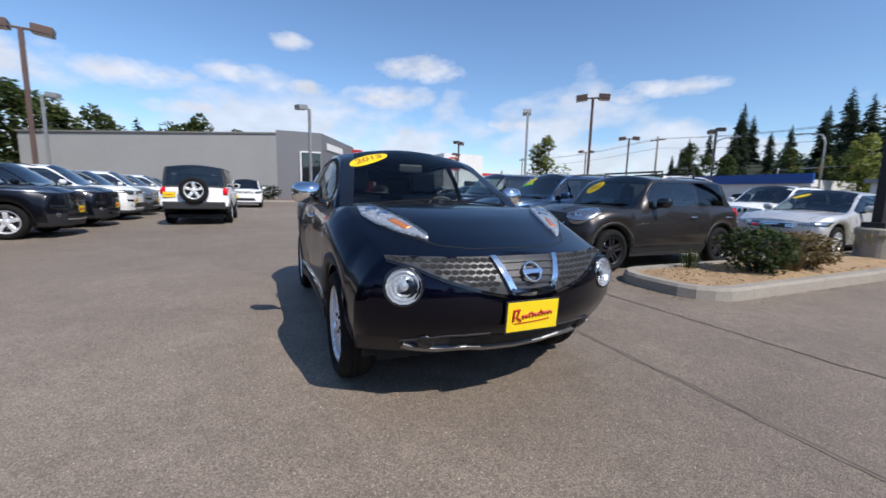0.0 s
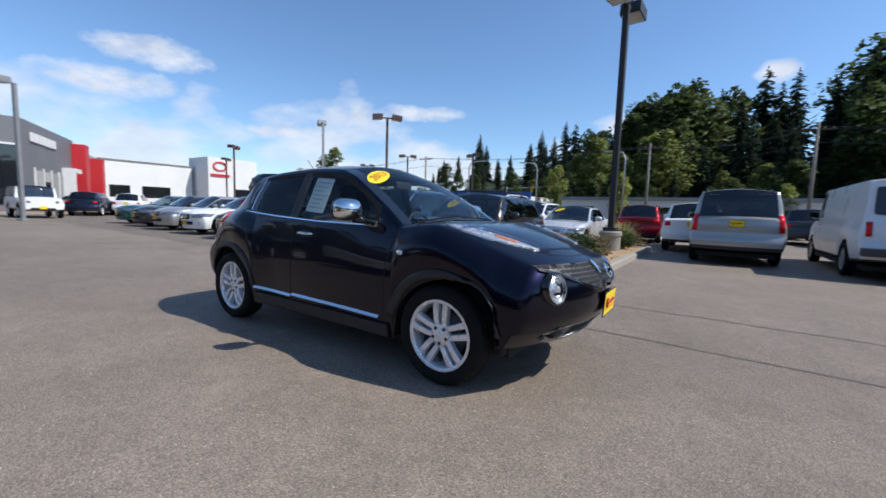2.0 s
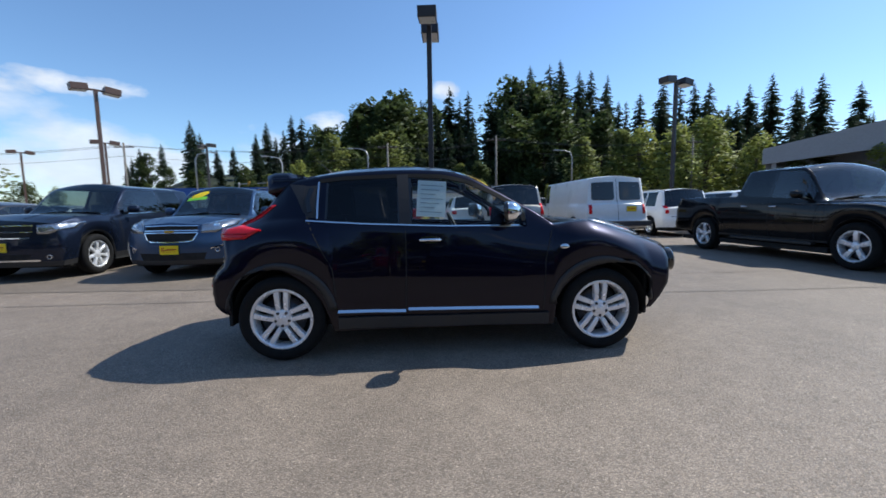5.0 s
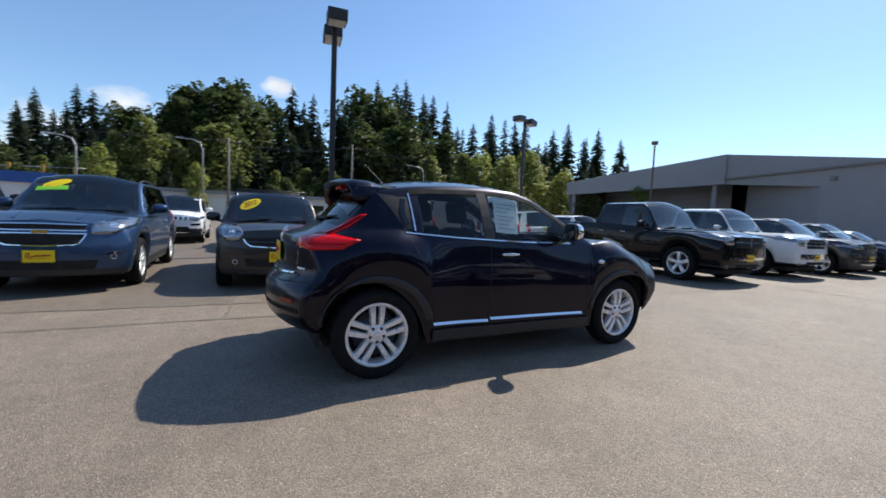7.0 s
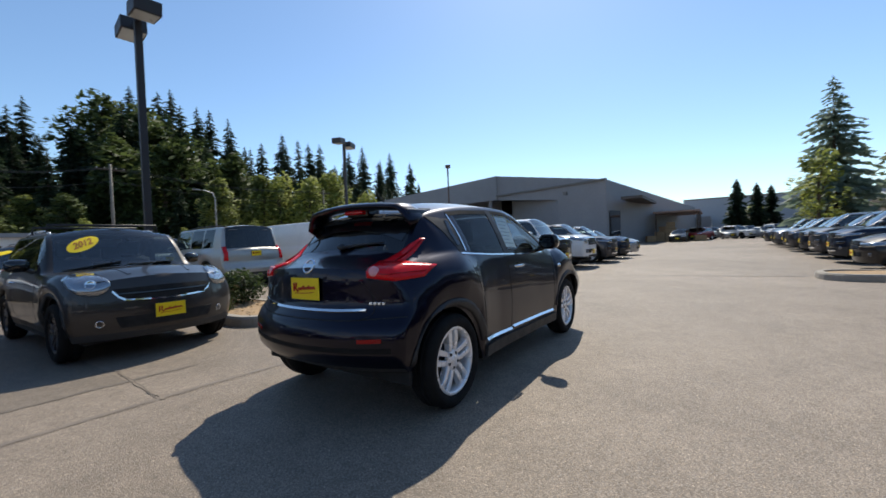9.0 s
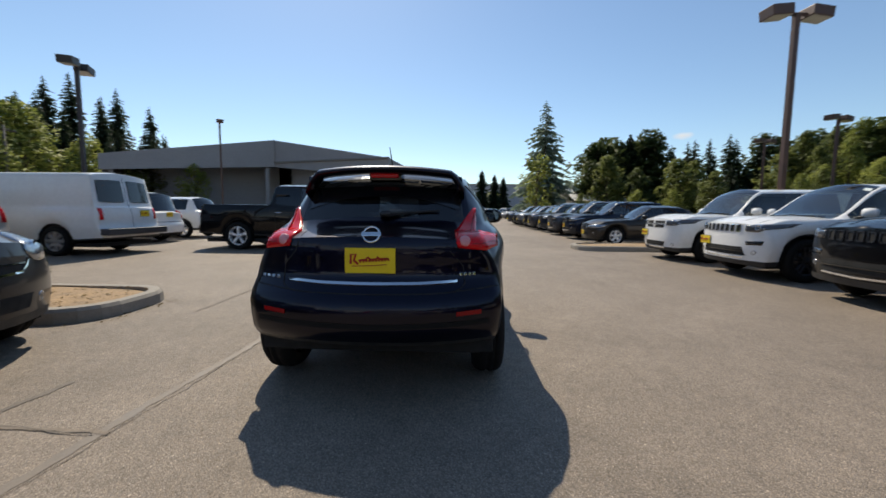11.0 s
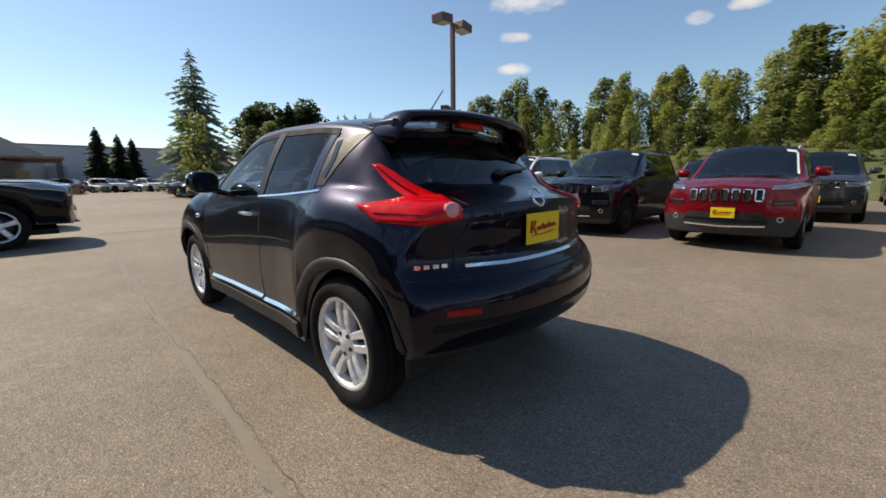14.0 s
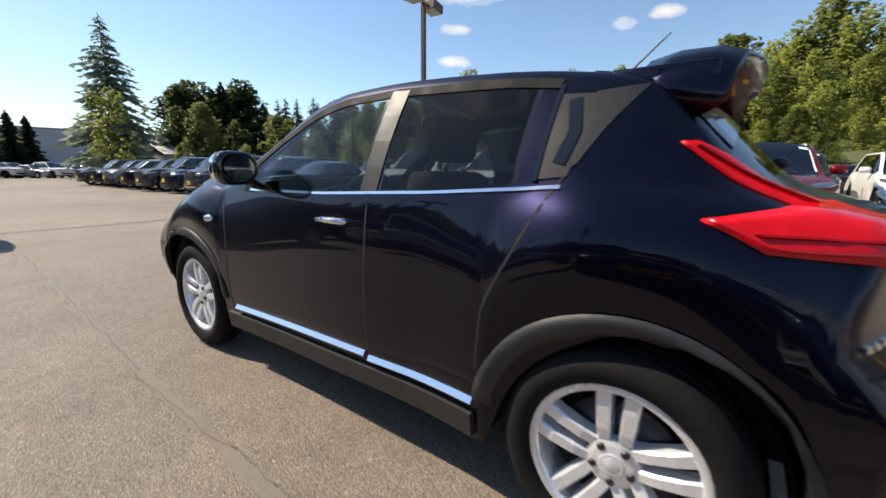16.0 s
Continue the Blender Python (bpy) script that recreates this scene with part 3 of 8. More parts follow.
def plate_part(car, skin, axis, y, z, sign, lean=0.0, ink=True, w=0.305, h=0.152, push=0.012, surround=True):
    """A yellow dealer plate with a red stroke of script, facing along the car's axis."""
    locs = [skin.hit(axis, y + dy, z + dz)[0].x for dy in (-w / 2, 0, w / 2) for dz in (-h / 2, h / 2)]
    x = max(locs) + push if sign > 0 else min(locs) - push
    m = Matrix.Translation((x, y, z)) @ Matrix.Rotation(radians(lean), 4, "Y") @ Matrix.Rotation(0 if sign > 0 else math.pi, 4, "Z")
    ob = part("number_plate", boxes((-0.003, 0.003, -w / 2, w / 2, -h / 2, h / 2), bevel=0.002), YELLOW, car, "plain yellow dealer plate", m)
    if surround:
        part("plate_frame", boxes((-0.006, 0.0005, -w / 2 - 0.008, w / 2 + 0.008, -h / 2 - 0.008, h / 2 + 0.008), bevel=0.003), PLASTIC, ob)
    if ink:
        bm = bmesh.new()
        pts = [(-0.118 * w / 0.305, -0.02), (-0.115 * w / 0.305, 0.035), (-0.085 * w / 0.305, 0.038), (-0.098 * w / 0.305, 0.0), (-0.072 * w / 0.305, -0.022)]
        tube(bm, [(0.004, a, b) for a, b in pts], 0.0075, 5)
        k_ = w / 0.305
        pts = []
        for k in range(64):
            q = k / 63
            hgt = 0.013 + (0.012 if 0.28 < q < 0.34 or 0.62 < q < 0.67 else 0.0)
            pts.append((0.004, (-0.068 + 0.178 * q + 0.006 * math.sin(k * 0.95)) * k_, -0.010 + 0.012 * q + hgt * (0.5 + 0.5 * math.cos(k * 0.95))))
        tube(bm, pts, 0.0062, 4)
        tube(bm, [(0.004, -0.11 * k_, -0.034), (0.004, 0.02 * k_, -0.030), (0.004, 0.10 * k_, -0.022)], 0.003, 4)
        part("script", bm, RED_INK, ob)
    return ob

# ---- the lot's ground ----


def sheet(name, x0, x1, y0, y1, z, material, nx=1, ny=1):
    xs, ys = np.linspace(x0, x1, nx + 1), np.linspace(y0, y1, ny + 1)
    verts = [(x, y, z) for y in ys for x in xs]
    faces = [(j * (nx + 1) + i, j * (nx + 1) + i + 1, (j + 1) * (nx + 1) + i + 1, (j + 1) * (nx + 1) + i) for j in range(ny) for i in range(nx)]
    return part(name, mesh_of(name, verts, faces, False), material, None)


ground = tagged(sheet("ground", -2500, 2500, -2500, 2500, 0, ASPHALT), "grey-brown worn asphalt of a car dealer's lot", "ground", kind="structure")

# ---- the black compact SUV ----


def arch_trim(car, x, R, Ra, y, skin, w=0.055, mat=PLASTIC):
    """A moulded lip round a wheel opening, one on each side."""
    for s, ax in ((1, "l"), (-1, "d")):
        t = np.linspace(math.radians(9), math.radians(171), 25)
        A = [(x + (Ra - 0.012) * math.cos(q), R + (Ra - 0.012) * math.sin(q)) for q in t]
        B = [(x + (Ra + w) * math.cos(q), R + (Ra + w) * math.sin(q)) for q in t]
        part("arch_trim", inlay(skin, ax, B, A, n=25, m=3, lift=0.010, sink=0.02, bulge=0.008), mat, car, smooth=True)


def wheel_wells(car, axles, R, Ra, y, skin=None):
    for x in axles:
        for s in (-1, 1):
            bm = bmesh.new()
            t = np.linspace(math.radians(-3), math.radians(183), 18)
            outer = []
            for q in t:
                reach = y - 0.03
                if skin:
                    loc, _ = skin.hit("l" if s > 0 else "d", x + (Ra + 0.03) * math.cos(q), max(0.36, R + (Ra + 0.03) * math.sin(q)))
                    reach = max(0.55, min(reach, abs(loc[1]) - 0.02))
                outer.append(reach)
            ring = [[bm.verts.new((x + (Ra + 0.005) * math.cos(q), s * (w if row == 0 else y - 0.36), R + (Ra + 0.005) * math.sin(q))) for q, w in zip(t, outer)] for row in (0, 1)]
            for k in range(17):
                bm.faces.new((ring[0][k], ring[0][k + 1], ring[1][k + 1], ring[1][k]))
            bm.faces.new(ring[1])
            part("wheel_well", bm, LINER, car)


def square_off(bm, ry, rz):
    """Swell a ball's outline towards a rounded box."""
    for v in bm.verts:
        a, b = abs(v.co.y / ry), abs(v.co.z / rz)
        n = (a**3.2 + b**3.2) ** (1 / 3.2)
        k = min(1.2, math.hypot(a, b) / n) if n > 1e-6 else 1
        v.co.y, v.co.z = v.co.y * k * 0.95, v.co.z * k * 0.92


def side_mirror(car, x, y, z, mats, rx=0.07, ry=0.115, rz=0.08):
    for s in (1, -1):
        bm = bmesh.new()
        ball(bm, (0, 0, 0), (rx, ry, rz), 18, 12)
        square_off(bm, ry, rz)
        for v in bm.verts:
            if v.co.x < -rx * 0.35:
                v.co.x = -rx * 0.35
        ob = part("side_mirror", bm, mats[0], car, at=pose(x, s * y, z, 0, 0, s * 16), smooth=True)
        if mats[0] is CHROME:
            hb = bmesh.new()
            ball(hb, (0, 0, 0), (rx * 1.03, ry * 1.03, rz * 1.03), 18, 12)
            square_off(hb, ry, rz)
            for v in hb.verts:
                v.co.x = min(max(v.co.x, -rx * 0.37), -rx * 0.02)
            part("mirror_housing", hb, GLOSS_BLACK, ob, "gloss black back of the mirror", smooth=True)
        t = lathe([(0.001, -rx * 0.37 - 0.003), (0.88, -rx * 0.37 - 0.003)], 18, "x")
        for v in t.verts:
            v.co.y, v.co.z = v.co.y * ry * 0.86, v.co.z * rz * 0.84
        part("mirror_glass", t, MIRROR_GLASS, ob)
        arm = bmesh.new()
        tube(arm, [(0.0, -s * ry * 0.4, -rz * 0.55), (0.0, -s * ry * 1.1, -rz * 0.95), (0.01, -s * (ry + 0.10), -rz * 1.2)], 0.028, 8, 0.022)
        part("mirror_arm", arm, mats[1], ob, smooth=True)


def seat(car, x, y, z=0.42, mat=SEAT, h=0.62):
    bm = bmesh.new()
    box(bm, x - 0.25, x + 0.25, y - 0.25, y + 0.25, z, z + 0.16, 0.05)
    box(bm, -0.07, 0.07, -0.25, 0.25, 0, h, 0.05, Matrix.Translation((x - 0.25, y, z + 0.10)) @ Matrix.Rotation(radians(-14), 4, "Y"))
    box(bm, -0.05, 0.05, -0.13, 0.13, h + 0.04, h + 0.24, 0.04, Matrix.Translation((x - 0.25, y, z + 0.10)) @ Matrix.Rotation(radians(-12), 4, "Y"))
    part("seat", bm, mat, car, smooth=True)


def cabin(car, xd, xs_front, xs_back, yw, zbelt, mat=SEAT):
    """Dashboard, steering wheel and seats behind the glass."""
    part("dashboard", boxes((xd - 0.30, xd + 0.32, -yw, yw, 0.62, zbelt - 0.03), bevel=0.06), PLASTIC, car, smooth=True)
    bm = lathe([(0.165, 0.0), (0.182, 0.016), (0.195, 0.0), (0.182, -0.016), (0.165, 0.0)], 28, "x")
    box(bm, -0.015, 0.015, -0.17, 0.17, -0.03, 0.03)
    box(bm, -0.02, 0.02, -0.06, 0.06, -0.08, 0.05, 0.015)
    part("steering_wheel", bm, PLASTIC, car, at=pose(xd - 0.42, 0.36, zbelt - 0.05, 0, -25, 0), smooth=True)
    for x in xs_front:
        for y in (-0.36, 0.36):
            seat(car, x, y, mat=mat)
    for x in xs_back:
        seat(car, x, 0.36, mat=mat, h=0.55)
        seat(car, x, -0.36, mat=mat, h=0.55)
    part("cabin_floor", boxes((xs_back[-1] - 0.75 if xs_back else -0.8, xd + 0.2, -yw, yw, 0.30, 0.36)), LINER, car)


INK_ORANGE = surface("ink_orange", (0.42, 0.15, 0.01), 0.5)


def screen_oval(skin, cx, cy, ra, rb, slope, lift):
    """An oval on a windshield: ra across the car, rb down the glass, turned by slope."""
    t = np.linspace(math.pi, 0, 19)
    f = lambda sg: [(cx - slope * ra * math.cos(q) - rb * sg * math.sin(q), cy + ra * math.cos(q)) for q in t]  # noqa: E731
    return inlay(skin, "t", f(1), f(-1), 19, 5, lift, 0.0)


def screen_text(skin, text, cx, cy, size, slope, lift):
    """Written characters laid onto a windshield, to be read from ahead of the car."""
    cu = bpy.data.curves.new("text", "FONT")
    cu.body, cu.size, cu.align_x, cu.align_y, cu.offset = text, size, "CENTER", "CENTER", 0.003
    ob = bpy.data.objects.new("text", cu)
    me = bpy.data.meshes.new_from_object(ob)
    bpy.data.objects.remove(ob)
    bm = bmesh.new()
    bm.from_mesh(me)
    for v in bm.verts:
        u, w = v.co.x, v.co.y
        loc, nor = skin.hit("t", cx - slope * u - w * 0.80, cy + u)
        v.co = loc + nor * lift
    return bm


HERO = dict(
    xf=2.10, xr=-2.0, axles=(1.265, -1.265), R=0.334, arch=0.385, pivots=(0.85, -0.75), Wmax=0.87, step=0.03, clad=0.0,
    cuts=[0.93, 0.66, 0.06, -0.25, -0.36, -0.98, -1.36, -1.47, -1.765, 1.655, 0.87, -0.88, -1.655],
    endf=[(0.18, 1.80), (0.28, 1.90), (0.36, 1.98), (0.44, 2.06), (0.56, 2.125), (0.70, 2.115), (0.80, 2.065), (0.90, 1.965), (1.1, 1.7)],
    endr=[(0.24, -1.72), (0.33, -1.84), (0.45, -1.965), (0.60, -1.975), (0.67, -1.955), (0.72, -1.89), (0.80, -1.865), (0.95, -1.865), (1.04, -1.84), (1.12, -1.76), (1.5, -1.7)],
    dropf=0.335, dropr=0.25, drop_low=[(0.15, 0.85), (0.30, 0.88), (0.50, 1.0), (1.2, 1.0)], prof=[(0, 0.957), (0.15, 0.978), (0.3, 0.994), (0.45, 1.0), (0.6, 0.996), (0.75, 0.984), (0.88, 0.965), (1.0, 0.940)],
    zB=[(-2.0, 1.0), (-1.8, 1.05), (-1.6, 1.10), (-1.3, 1.115), (-0.9, 1.055), (-0.3, 1.015), (0.4, 0.995), (0.95, 1.02), (1.2, 1.045), (1.4, 1.052), (1.6, 1.02), (1.85, 0.935), (2.1, 0.825)],
    wB=[(-2.0, 0.66), (-1.7, 0.70), (-1.3, 0.755), (-0.8, 0.80), (0.0, 0.805), (0.6, 0.79), (1.0, 0.78), (1.3, 0.76), (1.6, 0.74), (1.9, 0.71), (2.1, 0.68)],
    zE=[(-2.0, 1.004), (-1.85, 1.045), (-1.70, 1.16), (-1.55, 1.30), (-1.42, 1.39), (-1.2, 1.425), (-0.8, 1.458), (-0.3, 1.478), (0.0, 1.468), (0.2, 1.425), (0.45, 1.295), (0.7, 1.15), (0.93, 1.028), (1.2, 1.049), (1.4, 1.056), (1.6, 1.024), (1.85, 0.94), (2.1, 0.829)],
    wE=[(-2.0, 0.64), (-1.7, 0.60), (-1.42, 0.56), (-1.0, 0.575), (-0.4, 0.59), (0.1, 0.60), (0.5, 0.665), (0.93, 0.765), (1.3, 0.745), (1.6, 0.725), (1.9, 0.69), (2.1, 0.66)],
    zT=[(-2.0, 1.03), (-1.84, 1.085), (-1.70, 1.21), (-1.55, 1.35), (-1.42, 1.43), (-1.2, 1.485), (-0.8, 1.535), (-0.35, 1.56), (0.05, 1.538), (0.3, 1.452), (0.6, 1.285), (0.93, 1.08), (1.15, 1.068), (1.45, 1.055), (1.7, 1.015), (1.92, 0.935), (2.1, 0.85)],
    W=[(-2.0, 0.80), (-1.6, 0.85), (-1.265, 0.882), (-0.9, 0.868), (-0.5, 0.838), (0.2, 0.838), (0.75, 0.852), (1.265, 0.882), (1.6, 0.872), (2.1, 0.83)],
    sill=[(-2.0, 0.37), (-1.7, 0.34), (-0.8, 0.225), (0.8, 0.225), (1.6, 0.235), (1.85, 0.29), (2.1, 0.335)],
    windows=[(-0.25, 0.66, 0), (-0.98, -0.36, 1)], pillars=True, screen=(0.06, 0.93), back=(-1.765, -1.47),
    clad_f=0.2, clad_r=0.05,
)


MESH_METAL = surface("mesh_metal", (0.055, 0.055, 0.058), 0.4, 0.2, spec=0.4)


def build_hero():
    car = thing("compact_suv", "glossy blue-black compact SUV with chrome mirror caps and silver wheels", "car")
    verts, faces = car_shell(HERO)
    skin = Skin(verts, faces)
    shell_parts(car, verts, faces, {"body": BLACK_PAINT, "windshield": glass("screen_glass", (0.78, 0.85, 0.84), 0.6), "rear_window": glass("tailgate_glass", (0.07, 0.072, 0.075), 0.85, 0.07), "side_window:0": glass("front_door_glass", (0.88, 0.92, 0.91), 0.6), "side_window:1": glass("rear_door_glass", (0.22, 0.225, 0.225), 0.6),
                                    "pillar": GLOSS_BLACK, "bumper_f": BLACK_PAINT, "bumper_r": PLASTIC}, {"bumper_f": "front_bumper", "bumper_r": "rear_bumper"})
    wheel_wells(car, HERO["axles"], 0.334, 0.385, 0.85, skin)
    part("underbody", boxes((-1.62, 1.70, -0.68, 0.68, 0.24, 0.31), (-0.85, 0.85, -0.815, 0.815, 0.235, 0.30)), LINER, car)
    for x0, x1 in ((1.66, 1.69), (-1.69, -1.66)):
        part("bumper_liner", boxes((x0, x1, -0.76, 0.76, 0.27, 0.74), bevel=0.01), LINER, car)
    ws = wheel_meshes(0.334, 0.215, 0.235, 5, True, ALLOY, 0.043, "_hero")
    nut = bpy.data.meshes.new("lug_nut")
    bm = lathe([(0.012, -0.012), (0.012, 0.010), (0.009, 0.013), (0.001, 0.014)], 8)
    bm.to_mesh(nut)
    bm.free()
    add_wheels(car, ws, HERO["axles"], 0.745, 0.334, nut)
    for x in HERO["axles"]:
        arch_trim(car, x, 0.334, 0.385, 0.87, skin)
    cabin(car, 0.62, (0.0,), (-0.85,), 0.66, 1.0)
    side_mirror(car, 0.49, 0.915, 1.135, (CHROME, GLOSS_BLACK), 0.095, 0.118, 0.085)

    # upper lamps along the wings, round lamps in the bumper, fog lamps
    for s in (1, -1):
        A = [(1.235, s * 0.60), (1.33, s * 0.555), (1.45, s * 0.505), (1.60, s * 0.458), (1.765, s * 0.425)]
        B = [(1.20, s * 0.688), (1.36, s * 0.688), (1.48, s * 0.645), (1.63, s * 0.55), (1.765, s * 0.435)]
        up = part("upper_headlight", inlay(skin, "t", A, B, 20, 5, 0.010, 0.02, 0.010), LAMP_WHITE, car, "clear leaf-shaped lamp along the wing", smooth=True)
        part("indicator", inlay(skin, "t", [(1.50, s * 0.53), (1.57, s * 0.50), (1.64, s * 0.475)], [(1.50, s * 0.575), (1.57, s * 0.55), (1.64, s * 0.515)], 8, 3, 0.0215, 0.002), AMBER, up, smooth=True)
        for q in (1.33, 1.42):
            loc, nor = skin.hit("t", q, s * (0.625 if q < 1.4 else 0.575))
            part("bulb_cup", lathe([(0.034, -0.005), (0.036, 0.018), (0.026, 0.010), (0.001, 0.002)], 12, "z"), CHROME, up, at=Matrix.Translation(loc + nor * 0.008) @ nor.to_track_quat("Z", "Y").to_matrix().to_4x4())
        part("lens", inlay(skin, "t", A, B, 20, 5, 0.030, 0.0, 0.010), LENS, up, smooth=True)
        loc, nor = skin.hit("f", s * 0.622, 0.708)
        turn = nor.lerp(Vector((1, 0, 0)), 0.38).normalized().to_track_quat("Z", "Y").to_matrix().to_4x4()
        m = Matrix.Translation(loc + nor * 0.008 + Vector((0.010, 0, 0))) @ turn
        hl = part("headlight", lathe([(0.100, -0.06), (0.100, -0.006), (0.095, 0.002), (0.088, 0.002), (0.086, -0.02)], 32, "z"), GLOSS_BLACK, car, at=m, smooth=True)
        part("reflector", lathe([(0.087, 0.002), (0.080, -0.010), (0.070, -0.004), (0.058, -0.016), (0.050, -0.010), (0.036, -0.020), (0.024, -0.016), (0.020, 0.004), (0.001, 0.008)], 14, "z"), LAMP_WHITE, hl)
        part("lens", lathe([(0.089, 0.003), (0.075, 0.014), (0.05, 0.021), (0.001, 0.024)], 28, "z"), LENS, hl, smooth=True)
        loc, nor = skin.hit("f", s * 0.50, 0.418)
        m = Matrix.Translation(loc + nor * 0.012) @ nor.lerp(Vector((1, 0, 0)), 0.25).to_track_quat("Z", "Y").to_matrix().to_4x4()
        fog = part("fog_lamp", lathe([(0.044, -0.03), (0.044, 0.002), (0.037, 0.004), (0.032, -0.004), (0.02, -0.008), (0.001, -0.006)], 20, "z"), DARK_ALLOY, car, at=m, smooth=True)
        part("lens", lathe([(0.037, 0.005), (0.026, 0.009), (0.001, 0.011)], 20, "z"), LENS, fog, smooth=True)
        # side marker, handles, sill strip, window trim, door seams
        ax = "l" if s > 0 else "d"
        part("side_marker", round_inlay(skin, ax, 0.945, 0.857, 0.033, 0.019, m=4, lift=0.006, sink=0.004, bulge=0.004), CHROME, car, smooth=True)
        h0 = skin.hit(ax, -0.11, 0.925)[0]
        hb = bmesh.new()
        tube(hb, [(-0.20, h0.y - s * 0.01, 0.922), (-0.18, h0.y + s * 0.028, 0.925), (-0.11, h0.y + s * 0.034, 0.927), (-0.04, h0.y + s * 0.030, 0.925), (-0.015, h0.y - s * 0.008, 0.922)], 0.013, 8)
        part("door_handle", hb, CHROME, car, "chrome door handle", smooth=True)
        part("handle_recess", round_inlay(skin, ax, -0.11, 0.925, 0.085, 0.03, m=3, lift=0.0015, sink=0.004), GLOSS_BLACK, car)
        part("quarter_panel_trim", inlay(skin, ax, [(-0.975, 1.36), (-0.975, 1.25), (-0.975, 1.105)], [(-1.10, 1.355), (-1.10, 1.25), (-1.065, 1.115)], 10, 3, 0.003, 0.004), PILLAR_TRIM, car)
        part("rear_door_handle", line_inlay(skin, ax, [(-1.035, 1.15), (-1.06, 1.24), (-1.035, 1.34)], 0.036, 0.006, 0.01), GLOSS_BLACK, car)
        part("quarter_trim", inlay(skin, ax, [(-1.09, 1.36), (-1.10, 1.25), (-1.07, 1.14)], [(-1.225, 1.375), (-1.145, 1.26), (-1.085, 1.15)], 8, 3, 0.004, 0.004), PILLAR_TRIM, car)
        for a, b in ((0.745, -0.29), (-0.31, -0.83)):
            bm = bmesh.new()
            rows = []
            for k in range(13):
                x, z = a + (b - a) * k / 12, 0.372 + 0.014 * k / 12
                y0 = abs(skin.hit(ax, x, z)[0].y)
                rows.append([bm.verts.new((x, s * (y0 + dy), z + dz)) for dy, dz in ((-0.006, 0.012), (0.004, 0.011), (0.018, -0.008), (0.016, -0.012), (-0.006, -0.012))])
            for A_, B_ in zip(rows, rows[1:]):
                for q in range(5):
                    bm.faces.new((A_[q], A_[(q + 1) % 5], B_[(q + 1) % 5], B_[q]))
            bm.faces.new(rows[0])
            bm.faces.new(rows[-1][::-1])
            part("sill_strip", bm, CHROME, car, "chrome strip along the sill")
        part("sill", line_inlay(skin, ax, [(0.83, 0.285), (0.0, 0.285), (-0.83, 0.295)], 0.09, 0.022, 0.02, 16), PLASTIC, car)
        part("door_seam", line_inlay(skin, ax, [(-0.30, 1.03), (-0.30, 0.7), (-0.31, 0.36)], 0.009, 0.0012, 0.004, 14), LINER, car)
        part("door_seam", line_inlay(skin, ax, [(0.86, 0.98), (0.80, 0.75), (0.79, 0.36)], 0.009, 0.0012, 0.004, 14), LINER, car)
        part("door_seam", line_inlay(skin, ax, [(-1.06, 1.12), (-0.98, 0.95), (-0.86, 0.72), (-0.84, 0.5)], 0.009, 0.0012, 0.004, 14), LINER, car)
        part("window_trim", line_inlay(skin, ax, [(-1.06, 1.085), (-0.6, 1.055), (0.0, 1.03), (0.60, 1.025)], 0.010, 0.005, 0.004, 24), CHROME, car)
        part("window_surround", line_inlay(skin, ax, [(0.64, 1.06), (0.63, 1.15), (0.45, 1.262), (0.2, 1.382), (0.0, 1.424), (-0.3, 1.434), (-0.8, 1.416), (-0.98, 1.396)], 0.032, 0.004, 0.004, 30), MATTE_BLACK, car)
        part("window_frame", line_inlay(skin, ax, [(-0.975, 1.10), (-0.98, 1.25), (-0.985, 1.39)], 0.014, 0.006, 0.004), CHROME if s < 0 else GLOSS_BLACK, car)
        part("window_frame", line_inlay(skin, ax, [(-0.30, 1.04), (-0.31, 1.24), (-0.32, 1.44)], 0.088, 0.005, 0.004), PILLAR_TRIM, car)
        # boomerang tail lamps: an arm up the pillar, a block round the corner
        tl = part("tail_lamp", inlay(skin, "r", [(s * 0.792, 1.020), (s * 0.665, 1.052), (s * 0.50, 1.056)], [(s * 0.785, 0.955), (s * 0.70, 0.942), (s * 0.525, 0.964)], 16, 5, 0.012, 0.015, 0.008), RED_LENS, car, "red boomerang tail lamp", smooth=True)
        part("lamp_arm", inlay(skin, "r", [(s * 0.645, 1.207), (s * 0.645, 1.11), (s * 0.642, 1.046)], [(s * 0.622, 1.207), (s * 0.578, 1.145), (s * 0.505, 1.050)], 14, 6, 0.008, 0.018, 0.004), RED_LENS, tl, smooth=True)
        part("lamp_tip", inlay(skin, ax, [(-1.49, 1.016), (-1.54, 1.026), (-1.62, 1.036)], [(-1.49, 1.009), (-1.54, 0.985), (-1.62, 0.955)], 8, 3, 0.013, 0.015), RED_LENS, tl, smooth=True)
        part("lamp_band", line_inlay(skin, "r", [(s * 0.775, 0.985), (s * 0.69, 0.980), (s * 0.61, 0.984)], 0.005, 0.021, 0.004, 10), DARK_RED, tl)
        part("lamp_band", line_inlay(skin, "r", [(s * 0.636, 1.19), (s * 0.620, 1.12), (s * 0.605, 1.05)], 0.006, 0.019, 0.004, 10), DARK_RED, tl)
        loc, nor = skin.hit("r", s * 0.565, 1.003)
        part("reversing_lens", lathe([(0.034, -0.01), (0.034, 0.016), (0.024, 0.020), (0.001, 0.021)], 22, "z"), PINK_LENS, tl, at=Matrix.Translation(loc) @ nor.to_track_quat("Z", "Y").to_matrix().to_4x4(), smooth=True)
